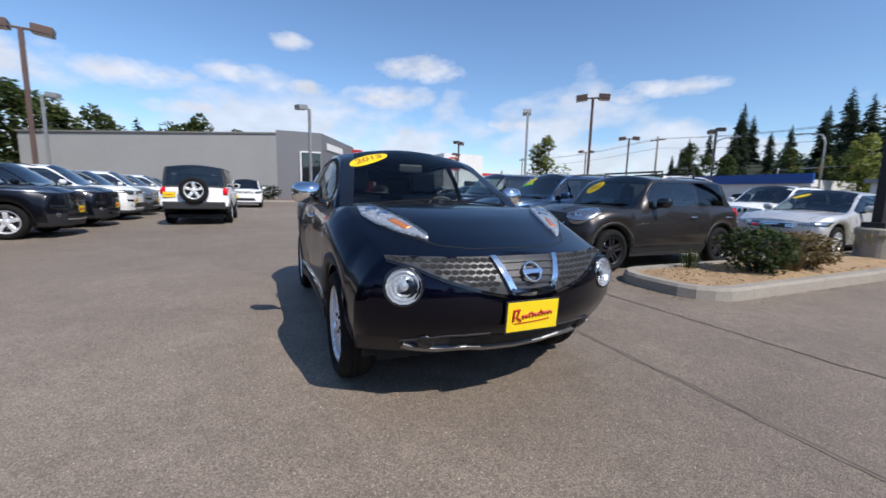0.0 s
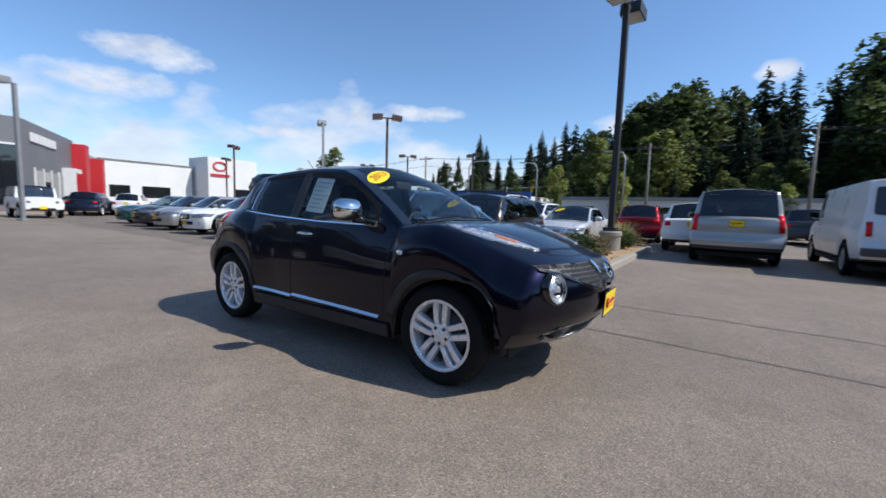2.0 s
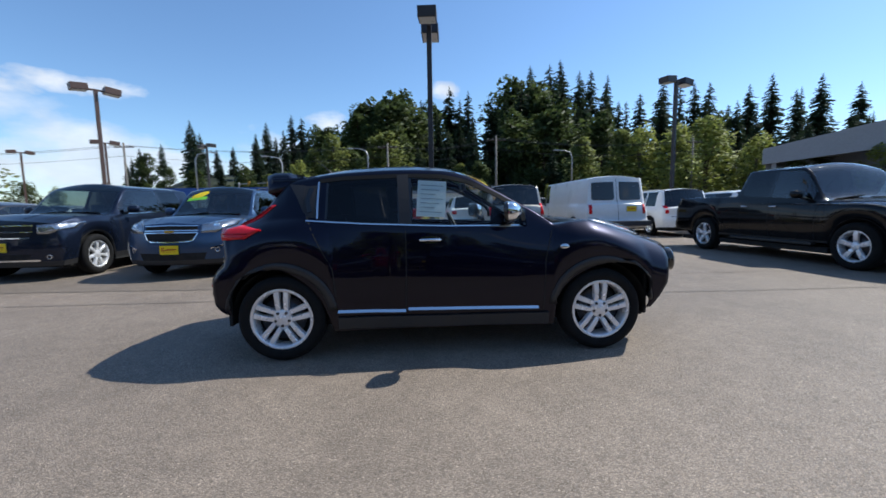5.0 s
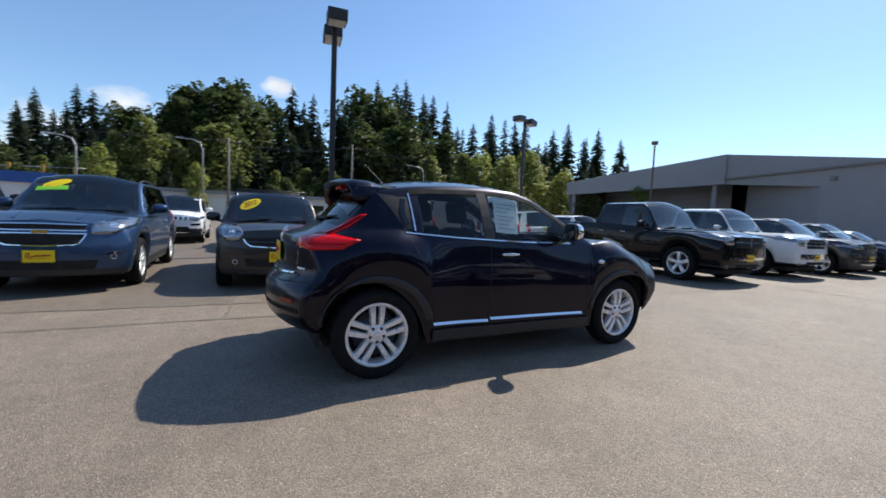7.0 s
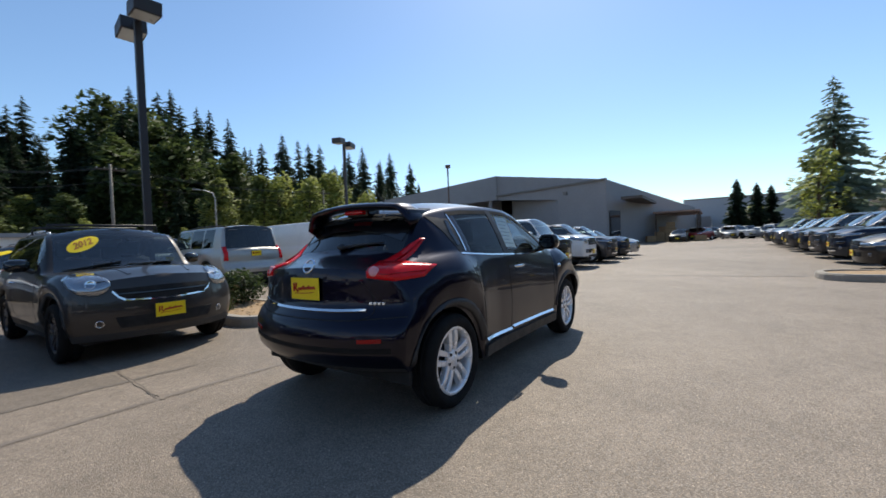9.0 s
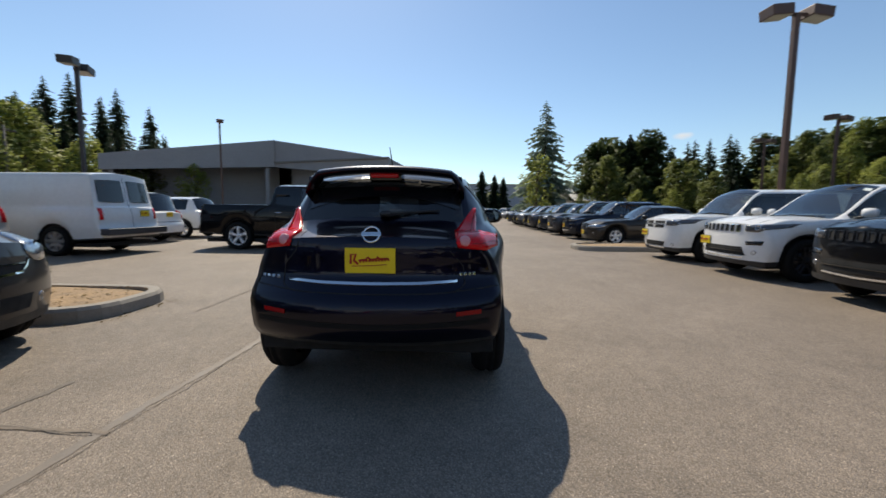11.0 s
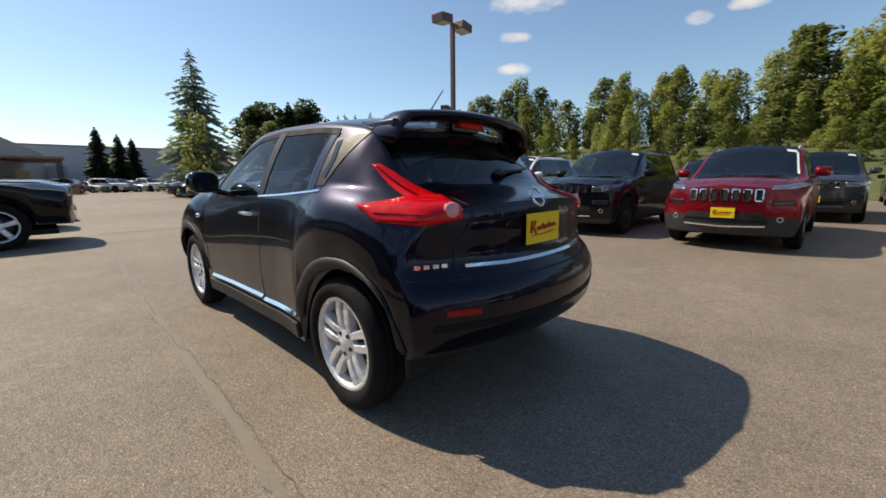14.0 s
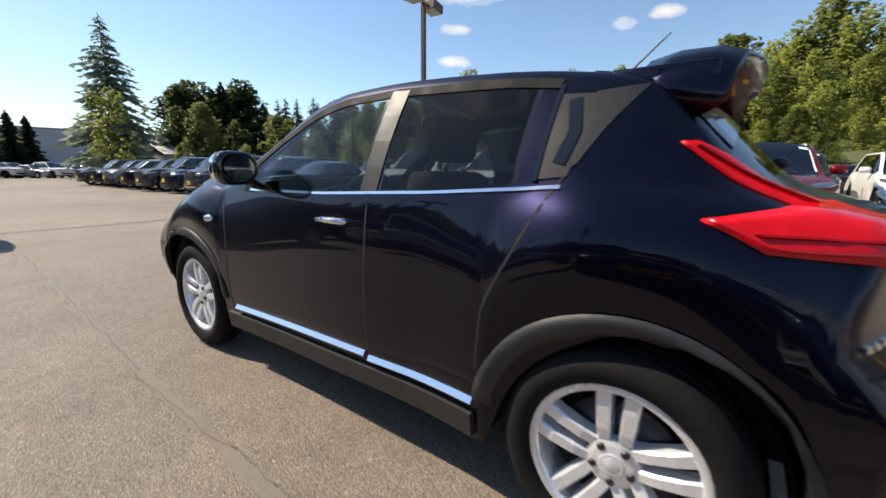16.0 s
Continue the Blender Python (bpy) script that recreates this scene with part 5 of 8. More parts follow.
    for y0, y1 in ((-0.72, -0.05), (0.0, 0.62)):
        bm = bmesh.new()
        tube(bm, [skin.hit("t", cw - 0.03, y0 * hw)[0] + Vector((0, 0, 0.012)), skin.hit("t", cw - 0.09, y1 * hw)[0] + Vector((0, 0, 0.014))], 0.008, 5)
        part("wiper", bm, MATTE_BLACK, car)
    for G_ in style["grille"]:
        A, B = [(p * hw, z) for p, z in G_[0]], [(p * hw, z) for p, z in G_[1]]
        g = part("grille", inlay(skin, "f", A, B, 16, 3, 0.004, 0.012), G_[2], car)
        for bar in G_[3]:
            part("grille_bar", line_inlay(skin, "f", [(p * hw, z) for p, z in bar[0]], bar[1], 0.016, 0.004, 14), bar[2], g)
    if style.get("pods"):
        z = style["pods"]
        for s in (1, -1):
            part("lamp_pod", inlay(skin, "f", [(s * 0.58 * hw, z + 0.035), (s * 0.88 * hw, z + 0.05)], [(s * 0.60 * hw, z - 0.035), (s * 0.86 * hw, z - 0.025)], 8, 3, 0.004, 0.012), GLOSS_BLACK, car, "dark oblong lamp pod", smooth=True)
    for k in range(style.get("slots", 0)):
        n, half, z0, z1 = style["slots"], *style["slot_box"]
        y = -half + 2 * half * (k + 0.5) / n
        w = half / n * 0.66
        ring = [(y - w, z1), (y + w, z1), (y + w * 0.92, z0), (y - w * 0.92, z0), (y - w, z1)]
        g = part("grille_slot", inlay(skin, "f", [(y - w, z1), (y + w, z1)], [(y - w, z0), (y + w, z0)], 4, 3, 0.005, 0.01), LINER, car)
        part("slot_ring", line_inlay(skin, "f", ring, 0.016, 0.014, 0.004, 21), style.get("slot_mat", CHROME), g)
    for b in style.get("bars", []):
        part(b[3] if len(b) > 3 else "trim_bar", line_inlay(skin, b[4] if len(b) > 4 else "f", [(p * hw, z) for p, z in b[0]], b[1], 0.014, 0.01, 16), b[2], car)
    if style.get("badge"):
        ax, z, sg = style["badge"]
        loc, nor = skin.hit(ax, 0, z)
        part("badge", boxes((-0.075, 0.075, -0.022, 0.022, -0.004, 0.012), bevel=0.006), surface("gold_badge", (0.7, 0.5, 0.12), 0.2, 0.9) if sg == "gold" else CHROME, car, at=Matrix.Translation(loc + nor * 0.014) @ Vector((1 if ax == "f" else -1, 0, 0)).to_track_quat("Z", "Y").to_matrix().to_4x4())
    if "plate_f" in style:
        plate_part(car, skin, "f", style.get("plate_y", 0.0), style["plate_f"], 1)
    if "plate_r" in style:
        plate_part(car, skin, "r", style.get("plate_ry", 0.0), style["plate_r"], -1)
    if style.get("sticker"):
        sc = sp["screen"]
        x0 = sc[0] + 0.16
        part("year_sticker", screen_oval(skin, x0 + 0.07, -0.42 * hw, 0.17, 0.06, 0.2, 0.004), YELLOW, car, "yellow year sticker on the windshield")
        if style["sticker"] == 2:
            part("price_sticker", inlay(skin, "t", [(x0 + 0.11, -0.66 * hw), (x0 + 0.12, -0.25 * hw)], [(x0 + 0.17, -0.68 * hw), (x0 + 0.18, -0.25 * hw)], 8, 2, 0.004, 0.0), GREEN_INK, car)
    if style.get("slip"):
        sc = sp["screen"]
        part("window_slip", inlay(skin, "t", [(sc[0] + 0.10, 0.52 * hw), (sc[0] + 0.10, 0.66 * hw)], [(sc[0] + 0.17, 0.53 * hw), (sc[0] + 0.17, 0.67 * hw)], 4, 2, 0.004, 0.0), PAPER, car, "small white slip on the windshield")
    if style.get("paper"):
        a, b = sp["screen"]
        part("window_paper", inlay(skin, "t", [(a + 0.16, 0.665 * hw), (b - 0.22, 0.755 * hw)], [(a + 0.16, 0.69 * hw), (b - 0.22, 0.785 * hw)], 8, 2, 0.004, 0.0), PAPER, car, "white paper strip at the windshield's edge")
    if style.get("spare"):
        z = style["spare"]
        x = skin.hit("r", 0, z)[0].x
        w = part("spare_wheel", wheels_for(0.39, 0.235, "five")[0][1], None, car, "spare wheel on the tailgate", pose(x - 0.14, 0, z, 0, 0, 90))
        for nm, me in wheels_for(0.39, 0.235, "five")[1:]:
            part(nm, me, None, w)
    return car


SMALL = {"lens", "projector", "door_seam", "brake_disc", "backing", "hub_cap", "fog_lamp", "door_handle", "cabin_floor", "steering_wheel", "mirror_arm", "mirror_glass", "window_trim", "grille_bar", "slot_ring", "script", "plate_frame", "wheel_well", "trim_bar", "year_mark", "badge", "underbody", "roof_rail", "dashboard", "seat", "headliner", "window_slip", "lamp_pod", "hood_seam", "hood_crease", "wiper"}


def far_copy(ob, m):
    """A copy that stands far off, without the parts too small to be seen there."""
    made = copy_thing(ob, m)
    for o in list(made.children_recursive):
        if o.name.split(".")[0] in (SMALL | {"grille_slot", "side_mirror"} if m.translation.length > 26 else SMALL):
            bpy.data.objects.remove(o)
    return made


def P(x, y, yaw):
    return pose(x, y, 0, 0, 0, yaw)


# front-on shapes, as shares of the half width and heights
def jeep_style(z0=0.82, z1=0.93, **kw):
    d = dict(head=[([(0.56, z1 + 0.0), (0.78, z1 - 0.0), (0.97, z1 + 0.03)], [(0.56, z0 + 0.01), (0.78, z0 + 0.0), (0.97, z1 - 0.03)])], grille=[], slots=7, slot_box=(0.48, z0, z1),
             fog=[(0.74, 0.50)], plate_f=0.56, bars=[([(-0.55, 0.40), (0, 0.38), (0.55, 0.40)], 0.025, CHROME)], tail=[([(0.68, 1.02), (0.87, 1.02)], [(0.68, 0.88), (0.87, 0.88)], "r")], wheel="five", rails=PLASTIC, slip=True)
    d["grille"] = [([(-0.52, 0.585), (0.52, 0.585)], [(-0.60, 0.43), (0.60, 0.43)], LINER, [([(-0.55, 0.505), (0.55, 0.505)], 0.014, GLOSS_BLACK)])]
    d["pods"] = 0.66
    d.update(kw)
    return d


def suv_style(z0=0.70, z1=0.90, half=0.5, rungs=2, **kw):
    zs = np.linspace(z0, z1, rungs + 2)[1:-1]
    d = dict(head=[([(half + 0.06, z1 + 0.01), (0.78, z1 + 0.03), (0.97, z1 + 0.05)], [(half + 0.06, z0 + 0.06), (0.78, z0 + 0.06), (0.95, z1 - 0.05)])],
             grille=[([(-half, z1), (half, z1)], [(-half * 0.92, z0), (half * 0.92, z0)], LINER, [([(-half, z), (half, z)], 0.02, CHROME) for z in zs]), ([(-0.5, 0.48), (0.5, 0.48)], [(-0.45, 0.36), (0.45, 0.36)], LINER, [])],
             fog=[(0.74, 0.42)], plate_f=0.52, tail=[([(0.72, 1.02), (0.87, 1.02)], [(0.72, 0.84), (0.87, 0.84)], "r")], wheel="five", bars=[([(-half, z1 + 0.006), (half, z1 + 0.006)], 0.016, CHROME)])
    d.update(kw)
    return d


MINI = spec(4.11, 1.79, 1.55, 2.595, 0.77, 0.335, hood=1.0, nose=0.93, belt=1.02, cowl=0.80, roof_f=0.28, roof_r=-1.55, glass_r=-0.15, tumble=0.76, dropf=0.36, step=0.06)
SUV = spec(4.77, 1.84, 1.70, 2.857, 0.95, 0.36, hood=1.08, nose=0.97, belt=1.10, cowl=0.98, roof_f=0.25, roof_r=-1.85, glass_r=-0.2)
BIGSUV = spec(5.10, 1.93, 1.80, 3.04, 0.92, 0.385, hood=1.15, nose=1.06, belt=1.16, cowl=1.05, roof_f=0.30, roof_r=-2.1, glass_r=-0.2, upright=0.75, dropf=0.24, powf=2.8)
GRAND = spec(4.83, 1.94, 1.76, 2.915, 0.88, 0.38, hood=1.13, nose=1.03, belt=1.14, cowl=1.05, roof_f=0.12, roof_r=-1.9, glass_r=-0.2, upright=0.75, dropf=0.25, powf=2.8)
CROSS = spec(4.62, 1.86, 1.68, 2.70, 0.93, 0.36, hood=1.10, nose=0.985, belt=1.11, cowl=0.98, roof_f=0.08, roof_r=-1.75, glass_r=-0.2, dropf=0.33, powf=2.6, upright=0.6)
CROSS["clad_f"] = 0.4
SEDAN = spec(4.65, 1.82, 1.46, 2.72, 0.93, 0.325, hood=0.95, nose=0.78, belt=0.95, belt_r=1.02, cowl=0.85, roof_f=0.0, roof_r=-1.05, glass_r=-0.55, tumble=0.70, sill_z=0.22, clad=0.08, windows=[(-0.35, 0.62, 0), (-1.15, -0.43, 1)])
PICKUP = spec(5.90, 2.02, 1.95, 3.57, 1.05, 0.41, hood=1.22, nose=1.12, belt=1.27, belt_r=1.32, cowl=1.20, roof_f=0.55, roof_r=-1.2, tumble=0.76, sill_z=0.42, clad=0.10, bed=-0.72, windows=[(0.10, 0.98, 0), (-0.62, 0.02, 1)], upright=0.9, dropf=0.15, dropr=0.10)
VAN = spec(5.50, 2.02, 2.10, 3.505, 0.72, 0.365, hood=1.25, nose=1.08, belt=1.22, cowl=1.52, roof_f=1.0, roof_r=-2.86, glass_r=-0.06, tumble=0.86, sill_z=0.36, clad=0.10, windows=[(0.72, 1.35, 0)], dropf=0.30, dropr=0.10, pillars=False)
MINIVAN = spec(5.15, 2.0, 1.75, 3.08, 0.95, 0.345, hood=1.08, nose=0.92, belt=1.06, cowl=1.20, roof_f=0.45, roof_r=-2.25, glass_r=-0.18, tumble=0.80, sill_z=0.25, clad=0.08, windows=[(-0.05, 0.95, 0), (-1.15, -0.13, 1), (-2.0, -1.23, 2)], pillars=False)
TAHOE = spec(5.13, 2.01, 1.93, 2.946, 1.0, 0.39, hood=1.16, nose=1.08, belt=1.20, cowl=1.0, roof_f=0.40, roof_r=-2.40, glass_r=-0.10, tumble=0.80, sill_z=0.34, windows=[(-0.40, 0.72, 0), (-1.20, -0.48, 1), (-1.98, -1.28, 2)], upright=0.8, dropr=0.14, pillars=False)
WRANGLER = spec(4.20, 1.87, 1.84, 2.42, 0.70, 0.39, hood=1.16, nose=1.12, belt=1.18, cowl=0.55, roof_f=0.32, roof_r=-2.16, glass_r=-0.05, tumble=0.84, sill_z=0.45, clad=0.12, windows=[(-0.35, 0.40, 0), (-1.2, -0.45, 1), (-2.05, -1.3, 2)], upright=1.0, dropf=0.12, dropr=0.06)
WRANGLER["hardtop"] = True

WHITE = paint("white", (0.78, 0.78, 0.77), 0.0, 0.3)
NAVY = paint("navy", (0.012, 0.018, 0.036), 0.5, 0.3)
BLACK = paint("black", (0.004, 0.004, 0.005), 0.1, 0.3)
GREY = paint("dark_grey", (0.055, 0.055, 0.062), 0.6, 0.35)
BROWN = paint("royal_grey", (0.045, 0.041, 0.040), 0.6, 0.35)
BLUE = paint("steel_blue", (0.036, 0.070, 0.140), 0.6, 0.35)
SILVER = paint("silver", (0.42, 0.42, 0.42), 0.6, 0.35)
CHAMP = paint("champagne", (0.40, 0.385, 0.36), 0.6, 0.35)
RED = paint("deep_red", (0.22, 0.006, 0.012), 0.55, 0.3)
TEAL = paint("teal", (0.03, 0.11, 0.12), 0.5, 0.35)

# the row beside the aisle on the car's left
mini = parked("hatchback_suv", "dark grey compact hatchback with round headlamps, roof bars and black wheels", "car", MINI, BROWN, dict(
    head=[([(0.56, 0.89), (0.62, 0.96), (0.72, 0.985), (0.82, 0.97), (0.90, 0.92)], [(0.56, 0.84), (0.62, 0.765), (0.72, 0.735), (0.82, 0.755), (0.90, 0.83)])],
    grille=[([(-0.54, 0.80), (0, 0.815), (0.54, 0.80)], [(-0.46, 0.685), (0, 0.665), (0.46, 0.685)], LINER, [([(-0.5, 0.745), (0.5, 0.745)], 0.014, GLOSS_BLACK)]), ([(-0.55, 0.50), (0.55, 0.50)], [(-0.5, 0.38), (0.5, 0.38)], LINER, [])],
    bars=[([(-0.55, 0.78), (-0.48, 0.68), (0, 0.658), (0.48, 0.68), (0.55, 0.78)], 0.018, CHROME)],
    fog=[(0.68, 0.44)], plate_f=0.53, wheel="dark", rails=ALLOY, handle=CHROME, sticker=1, arches=True, mirror=GLOSS_BLACK, tail=[([(0.72, 1.0), (0.92, 1.0)], [(0.72, 0.78), (0.92, 0.78)], "r")]), P(-1.62, 4.93, -90))
MINI_SKIN = Skin(*car_shell(MINI))
part("year", screen_text(MINI_SKIN, "2012", MINI["screen"][0] + 0.23, -0.42 * MINI["Wmax"], 0.10, 0.2, 0.007), INK_ORANGE, mini)
for q in (0.05, -0.75):
    bm = bmesh.new()
    tube(bm, [(q, y, z) for y, z in ((-0.62, 1.50), (-0.62, 1.60), (0.62, 1.60), (0.62, 1.50))], 0.018, 6)
    part("roof_bar", bm, PLASTIC, mini, smooth=True)
chev = parked("midsize_suv", "metallic blue midsize SUV with a split chrome-edged grille", "car", SUV, BLUE, dict(
    head=[([(0.52, 0.93), (0.75, 1.0), (0.95, 1.03)], [(0.52, 0.80), (0.75, 0.80), (0.95, 0.92)])],
    grille=[([(-0.46, 0.915), (0, 0.925), (0.46, 0.915)], [(-0.46, 0.845), (0, 0.85), (0.46, 0.845)], LINER, []), ([(-0.46, 0.80), (0, 0.805), (0.46, 0.80)], [(-0.38, 0.665), (0, 0.65), (0.38, 0.665)], LINER, []), ([(-0.6, 0.46), (0.6, 0.46)], [(-0.55, 0.34), (0.55, 0.34)], LINER, [])],
    bars=[([(-0.47, 0.918), (0, 0.928), (0.47, 0.918)], 0.016, CHROME), ([(-0.47, 0.842), (0, 0.846), (0.47, 0.842)], 0.016, CHROME), ([(-0.47, 0.803), (0, 0.808), (0.47, 0.803)], 0.016, CHROME), ([(-0.47, 0.80), (-0.39, 0.66), (0, 0.645), (0.39, 0.66), (0.47, 0.80)], 0.016, CHROME), ([(0.66, 0.53), (0.86, 0.58)], 0.02, CHROME), ([(-0.66, 0.53), (-0.86, 0.58)], 0.02, CHROME)],
    badge=("f", 0.825, "gold"), fog=[(0.76, 0.50)], plate_f=0.52, wheel="ten", handle=CHROME, sticker=2, rails=PLASTIC, tail=[([(0.72, 1.1), (0.95, 1.1)], [(0.72, 0.85), (0.95, 0.85)], "r")]), P(-4.40, 5.50, -90))
parked("large_suv", "dark navy large SUV with a crosshair grille", "car", BIGSUV, NAVY, suv_style(0.76, 0.96, 0.55, 1, plate_f=0.60, wheel="seven", handle=CHROME, belt_trim=True, bars=[([(-0.56, 0.966), (0.56, 0.966)], 0.018, CHROME), ([(-0.5, 0.755), (0.5, 0.755)], 0.016, CHROME), ([(0, 0.96), (0, 0.76)], 0.03, CHROME), ([(-0.62, 0.37), (0.62, 0.37)], 0.03, CHROME)]), P(-7.25, 5.70, -90))
parked("sedan", "dark grey hatchback sedan with a wing-shaped chrome grille edge", "car", SEDAN, GREY, suv_style(0.55, 0.72, 0.42, 3, plate_f=0.50, wheel="ten", bars=[([(-0.55, 0.76), (-0.40, 0.56), (0, 0.52), (0.40, 0.56), (0.55, 0.76)], 0.02, CHROME)]), P(-10.15, 5.85, -90))
parked("sedan", "white sedan with a dark grille", "car", SEDAN, WHITE, suv_style(0.55, 0.72, 0.36, 3, plate_f=0.42, wheel="five"), P(-13.0, 6.0, -90))
parked("sedan", "bright silver sedan in the row", "car", SEDAN, SILVER, suv_style(0.58, 0.72, 0.36, 2, wheel="ten"), P(-15.8, 6.1, -90))
parked("sedan", "dark grey sedan near the end of the row", "car", SEDAN, GREY, suv_style(0.58, 0.72, 0.36, 2), P(-18.6, 6.3, -90))
parked("sedan", "teal blue sedan at the end of the row", "car", SEDAN, TEAL, suv_style(0.58, 0.72, 0.36, 2), P(-21.6, 6.6, -90))

# the row on the car's right, noses to the aisle
parked("crossover", "deep red crossover with seven chrome-ringed grille slots", "car", CROSS, RED, jeep_style(0.765, 0.93, slot_mat=CHROME, head=[([(0.60, 0.975), (0.80, 1.0), (0.97, 1.02)], [(0.57, 0.925), (0.80, 0.94), (0.97, 0.975)])], fog=[(0.72, 0.50)], plate_f=0.585, rails=ALLOY, pods=0.73, paper=True), P(-1.68, -7.75, 90))
parked("suv", "black SUV with dark wheels and a chrome lower lip", "car", GRAND, BLACK, {k: v for k, v in jeep_style(0.85, 0.97, slot_mat=DARK_ALLOY, wheel="dark", head_mat=surface("smoked_lamp", (0.12, 0.12, 0.13), 0.2, 0.4)).items() if k != "plate_f"}, P(1.02, -7.95, 90))
wgc = parked("suv", "white SUV with a seven-slot grille and black wheels", "car", GRAND, WHITE, jeep_style(0.86, 0.985, wheel="dark", head_mat=surface("smoked_lamp", (0.12, 0.12, 0.13), 0.2, 0.4), plate_f=0.66, plate_y=-0.5), P(3.72, -7.98, 90))
parked("large_suv", "white large SUV with a crosshair grille", "car", BIGSUV, WHITE, suv_style(0.82, 0.99, 0.46, 1, plate_f=0.68, plate_y=-0.5, wheel="dark", head_mat=surface("smoked_lamp", (0.12, 0.12, 0.13), 0.2, 0.4), bars=[([(-0.46, 0.905), (0.46, 0.905)], 0.035, WHITE), ([(0, 0.985), (0, 0.825)], 0.05, WHITE), ([(-0.5, 0.33), (0.5, 0.33)], 0.03, CHROME)]), P(6.35, -8.05, 90))
wjeep = parked("off_roader", "white off-road SUV with black cladding", "car", WRANGLER, WHITE, jeep_style(0.80, 1.02, slot_box=(0.36, 0.80, 1.02), slot_mat=WHITE, rails=None, head=[([(0.52, 0.92), (0.62, 1.0), (0.72, 0.92)], [(0.52, 0.90), (0.62, 0.82), (0.72, 0.90)])], plate_f=0.6), P(-4.75, -7.45, 90))
blk = parked("crossover", "black crossover with slim headlamps and a yellow plate", "car", CROSS, paint("deep_black", (0.007, 0.008, 0.012), 0.3, 0.3), jeep_style(0.80, 0.92, slot_mat=GLOSS_BLACK, head=[([(0.62, 1.0), (0.80, 1.02), (0.97, 1.03)], [(0.60, 0.955), (0.80, 0.965), (0.97, 0.99)])], plate_f=0.60), P(-8.05, -7.35, 90))
copy_thing(blk, P(-10.7, -7.4, 90))
copy_thing(wgc, P(-13.4, -7.5, 90))
silver = parked("crossover", "silver-grey crossover in the long row", "car", CROSS, paint("mid_grey", (0.20, 0.205, 0.21), 0.6, 0.35), jeep_style(0.80, 0.92, plate_f=0.60), P(-16.1, -7.5, 90))
far_copy(wgc, P(-18.8, -7.5, 90))
far_copy(silver, P(-21.5, -7.5, 90))
far_copy(wgc, P(-24.2, -7.5, 90))
far_copy(blk, P(-26.9, -7.5, 90))
# beyond the planted end of the row
dsed = parked("sedan", "dark metallic sedan beside the planted island", "car", SEDAN, paint("charcoal", (0.03, 0.028, 0.027), 0.5, 0.35), suv_style(0.55, 0.70, 0.4, 2, plate_f=0.45), P(11.3, -7.6, 90))
navy2 = parked("crossover", "dark blue crossover in the far row", "car", CROSS, NAVY, jeep_style(0.80, 0.92, plate_f=0.60), P(14.1, -7.6, 90))
gry2 = parked("suv", "dark grey SUV in the far row", "car", GRAND, GREY, jeep_style(0.84, 0.95), P(16.9, -7.6, 90))
for k, x in enumerate((19.7, 22.5, 25.3, 28.1, 30.9, 33.7)):
    far_copy((navy2, gry2, blk, silver)[k % 4], P(x, -7.6 + 0.1 * (k % 2), 90))

# across the aisle on the left: tails towards the aisle
parked("large_suv", "champagne full-size SUV seen from behind", "car", TAHOE, CHAMP, suv_style(0.80, 1.0, 0.6, 2, plate_f=0.6, plate_r=1.05, rails=PLASTIC, wheel="five", tail=[([(0.80, 1.27), (0.89, 1.27)], [(0.81, 0.86), (0.93, 0.86)], "r")],
       bars=[([(-0.45, 1.14), (0.45, 1.14)], 0.03, CHAMP, "tailgate_handle", "r")]), P(3.15, 11.75, 90))
van = parked("cargo_van", "white cargo van with two rear windows", "van", VAN, WHITE, suv_style(0.75, 1.0, 0.5, 3, plate_f=0.6, plate_r=1.05, plate_ry=-0.42, two_seats=True, wheel="steel", clad_mat=PLASTIC, rear_glass=WHITE, mirror=PLASTIC, mirror_h=0.13, tail=[([(0.80, 1.18), (0.89, 1.18)], [(0.80, 0.90), (0.89, 0.90)], "r")], rails=None), P(6.05, 11.05, 90))
VAN_SKIN = Skin(*car_shell(VAN))
for s in (1, -1):
    part("rear_window", inlay(VAN_SKIN, "r", [(s * 0.10, 1.88), (s * 0.76, 1.86)], [(s * 0.10, 1.34), (s * 0.78, 1.34)], 8, 6, 0.012, 0.01), GLOSS_BLACK, van)
    part("window_seal", line_inlay(VAN_SKIN, "r", [(s * 0.10, 1.88), (s * 0.76, 1.86), (s * 0.78, 1.34), (s * 0.10, 1.34), (s * 0.10, 1.88)], 0.03, 0.010, 0.004, 30), PLASTIC, van)
part("step_bumper", boxes((-3.16, -2.92, -0.96, 0.96, 0.52, 0.68), bevel=0.02), surface("bumper_grey", (0.05, 0.05, 0.055), 0.5), van)
part("door_gap", line_inlay(VAN_SKIN, "r", [(0, 0.72), (0, 1.3), (0, 1.98)], 0.012, 0.002, 0.004, 12), LINER, van)
parked("minivan", "white minivan seen from behind with roof rails", "van", MINIVAN, WHITE, suv_style(0.72, 0.88, 0.5, 2, plate_f=0.55, plate_r=0.98, rails=PLASTIC, tail=[([(0.76, 1.12), (0.87, 1.12)], [(0.76, 0.84), (0.87, 0.84)], "r")], bars=[([(-0.7, 0.72), (0.7, 0.72)], 0.012, LINER, "tailgate_seam", "r")]), P(9.6, 12.3, 90))
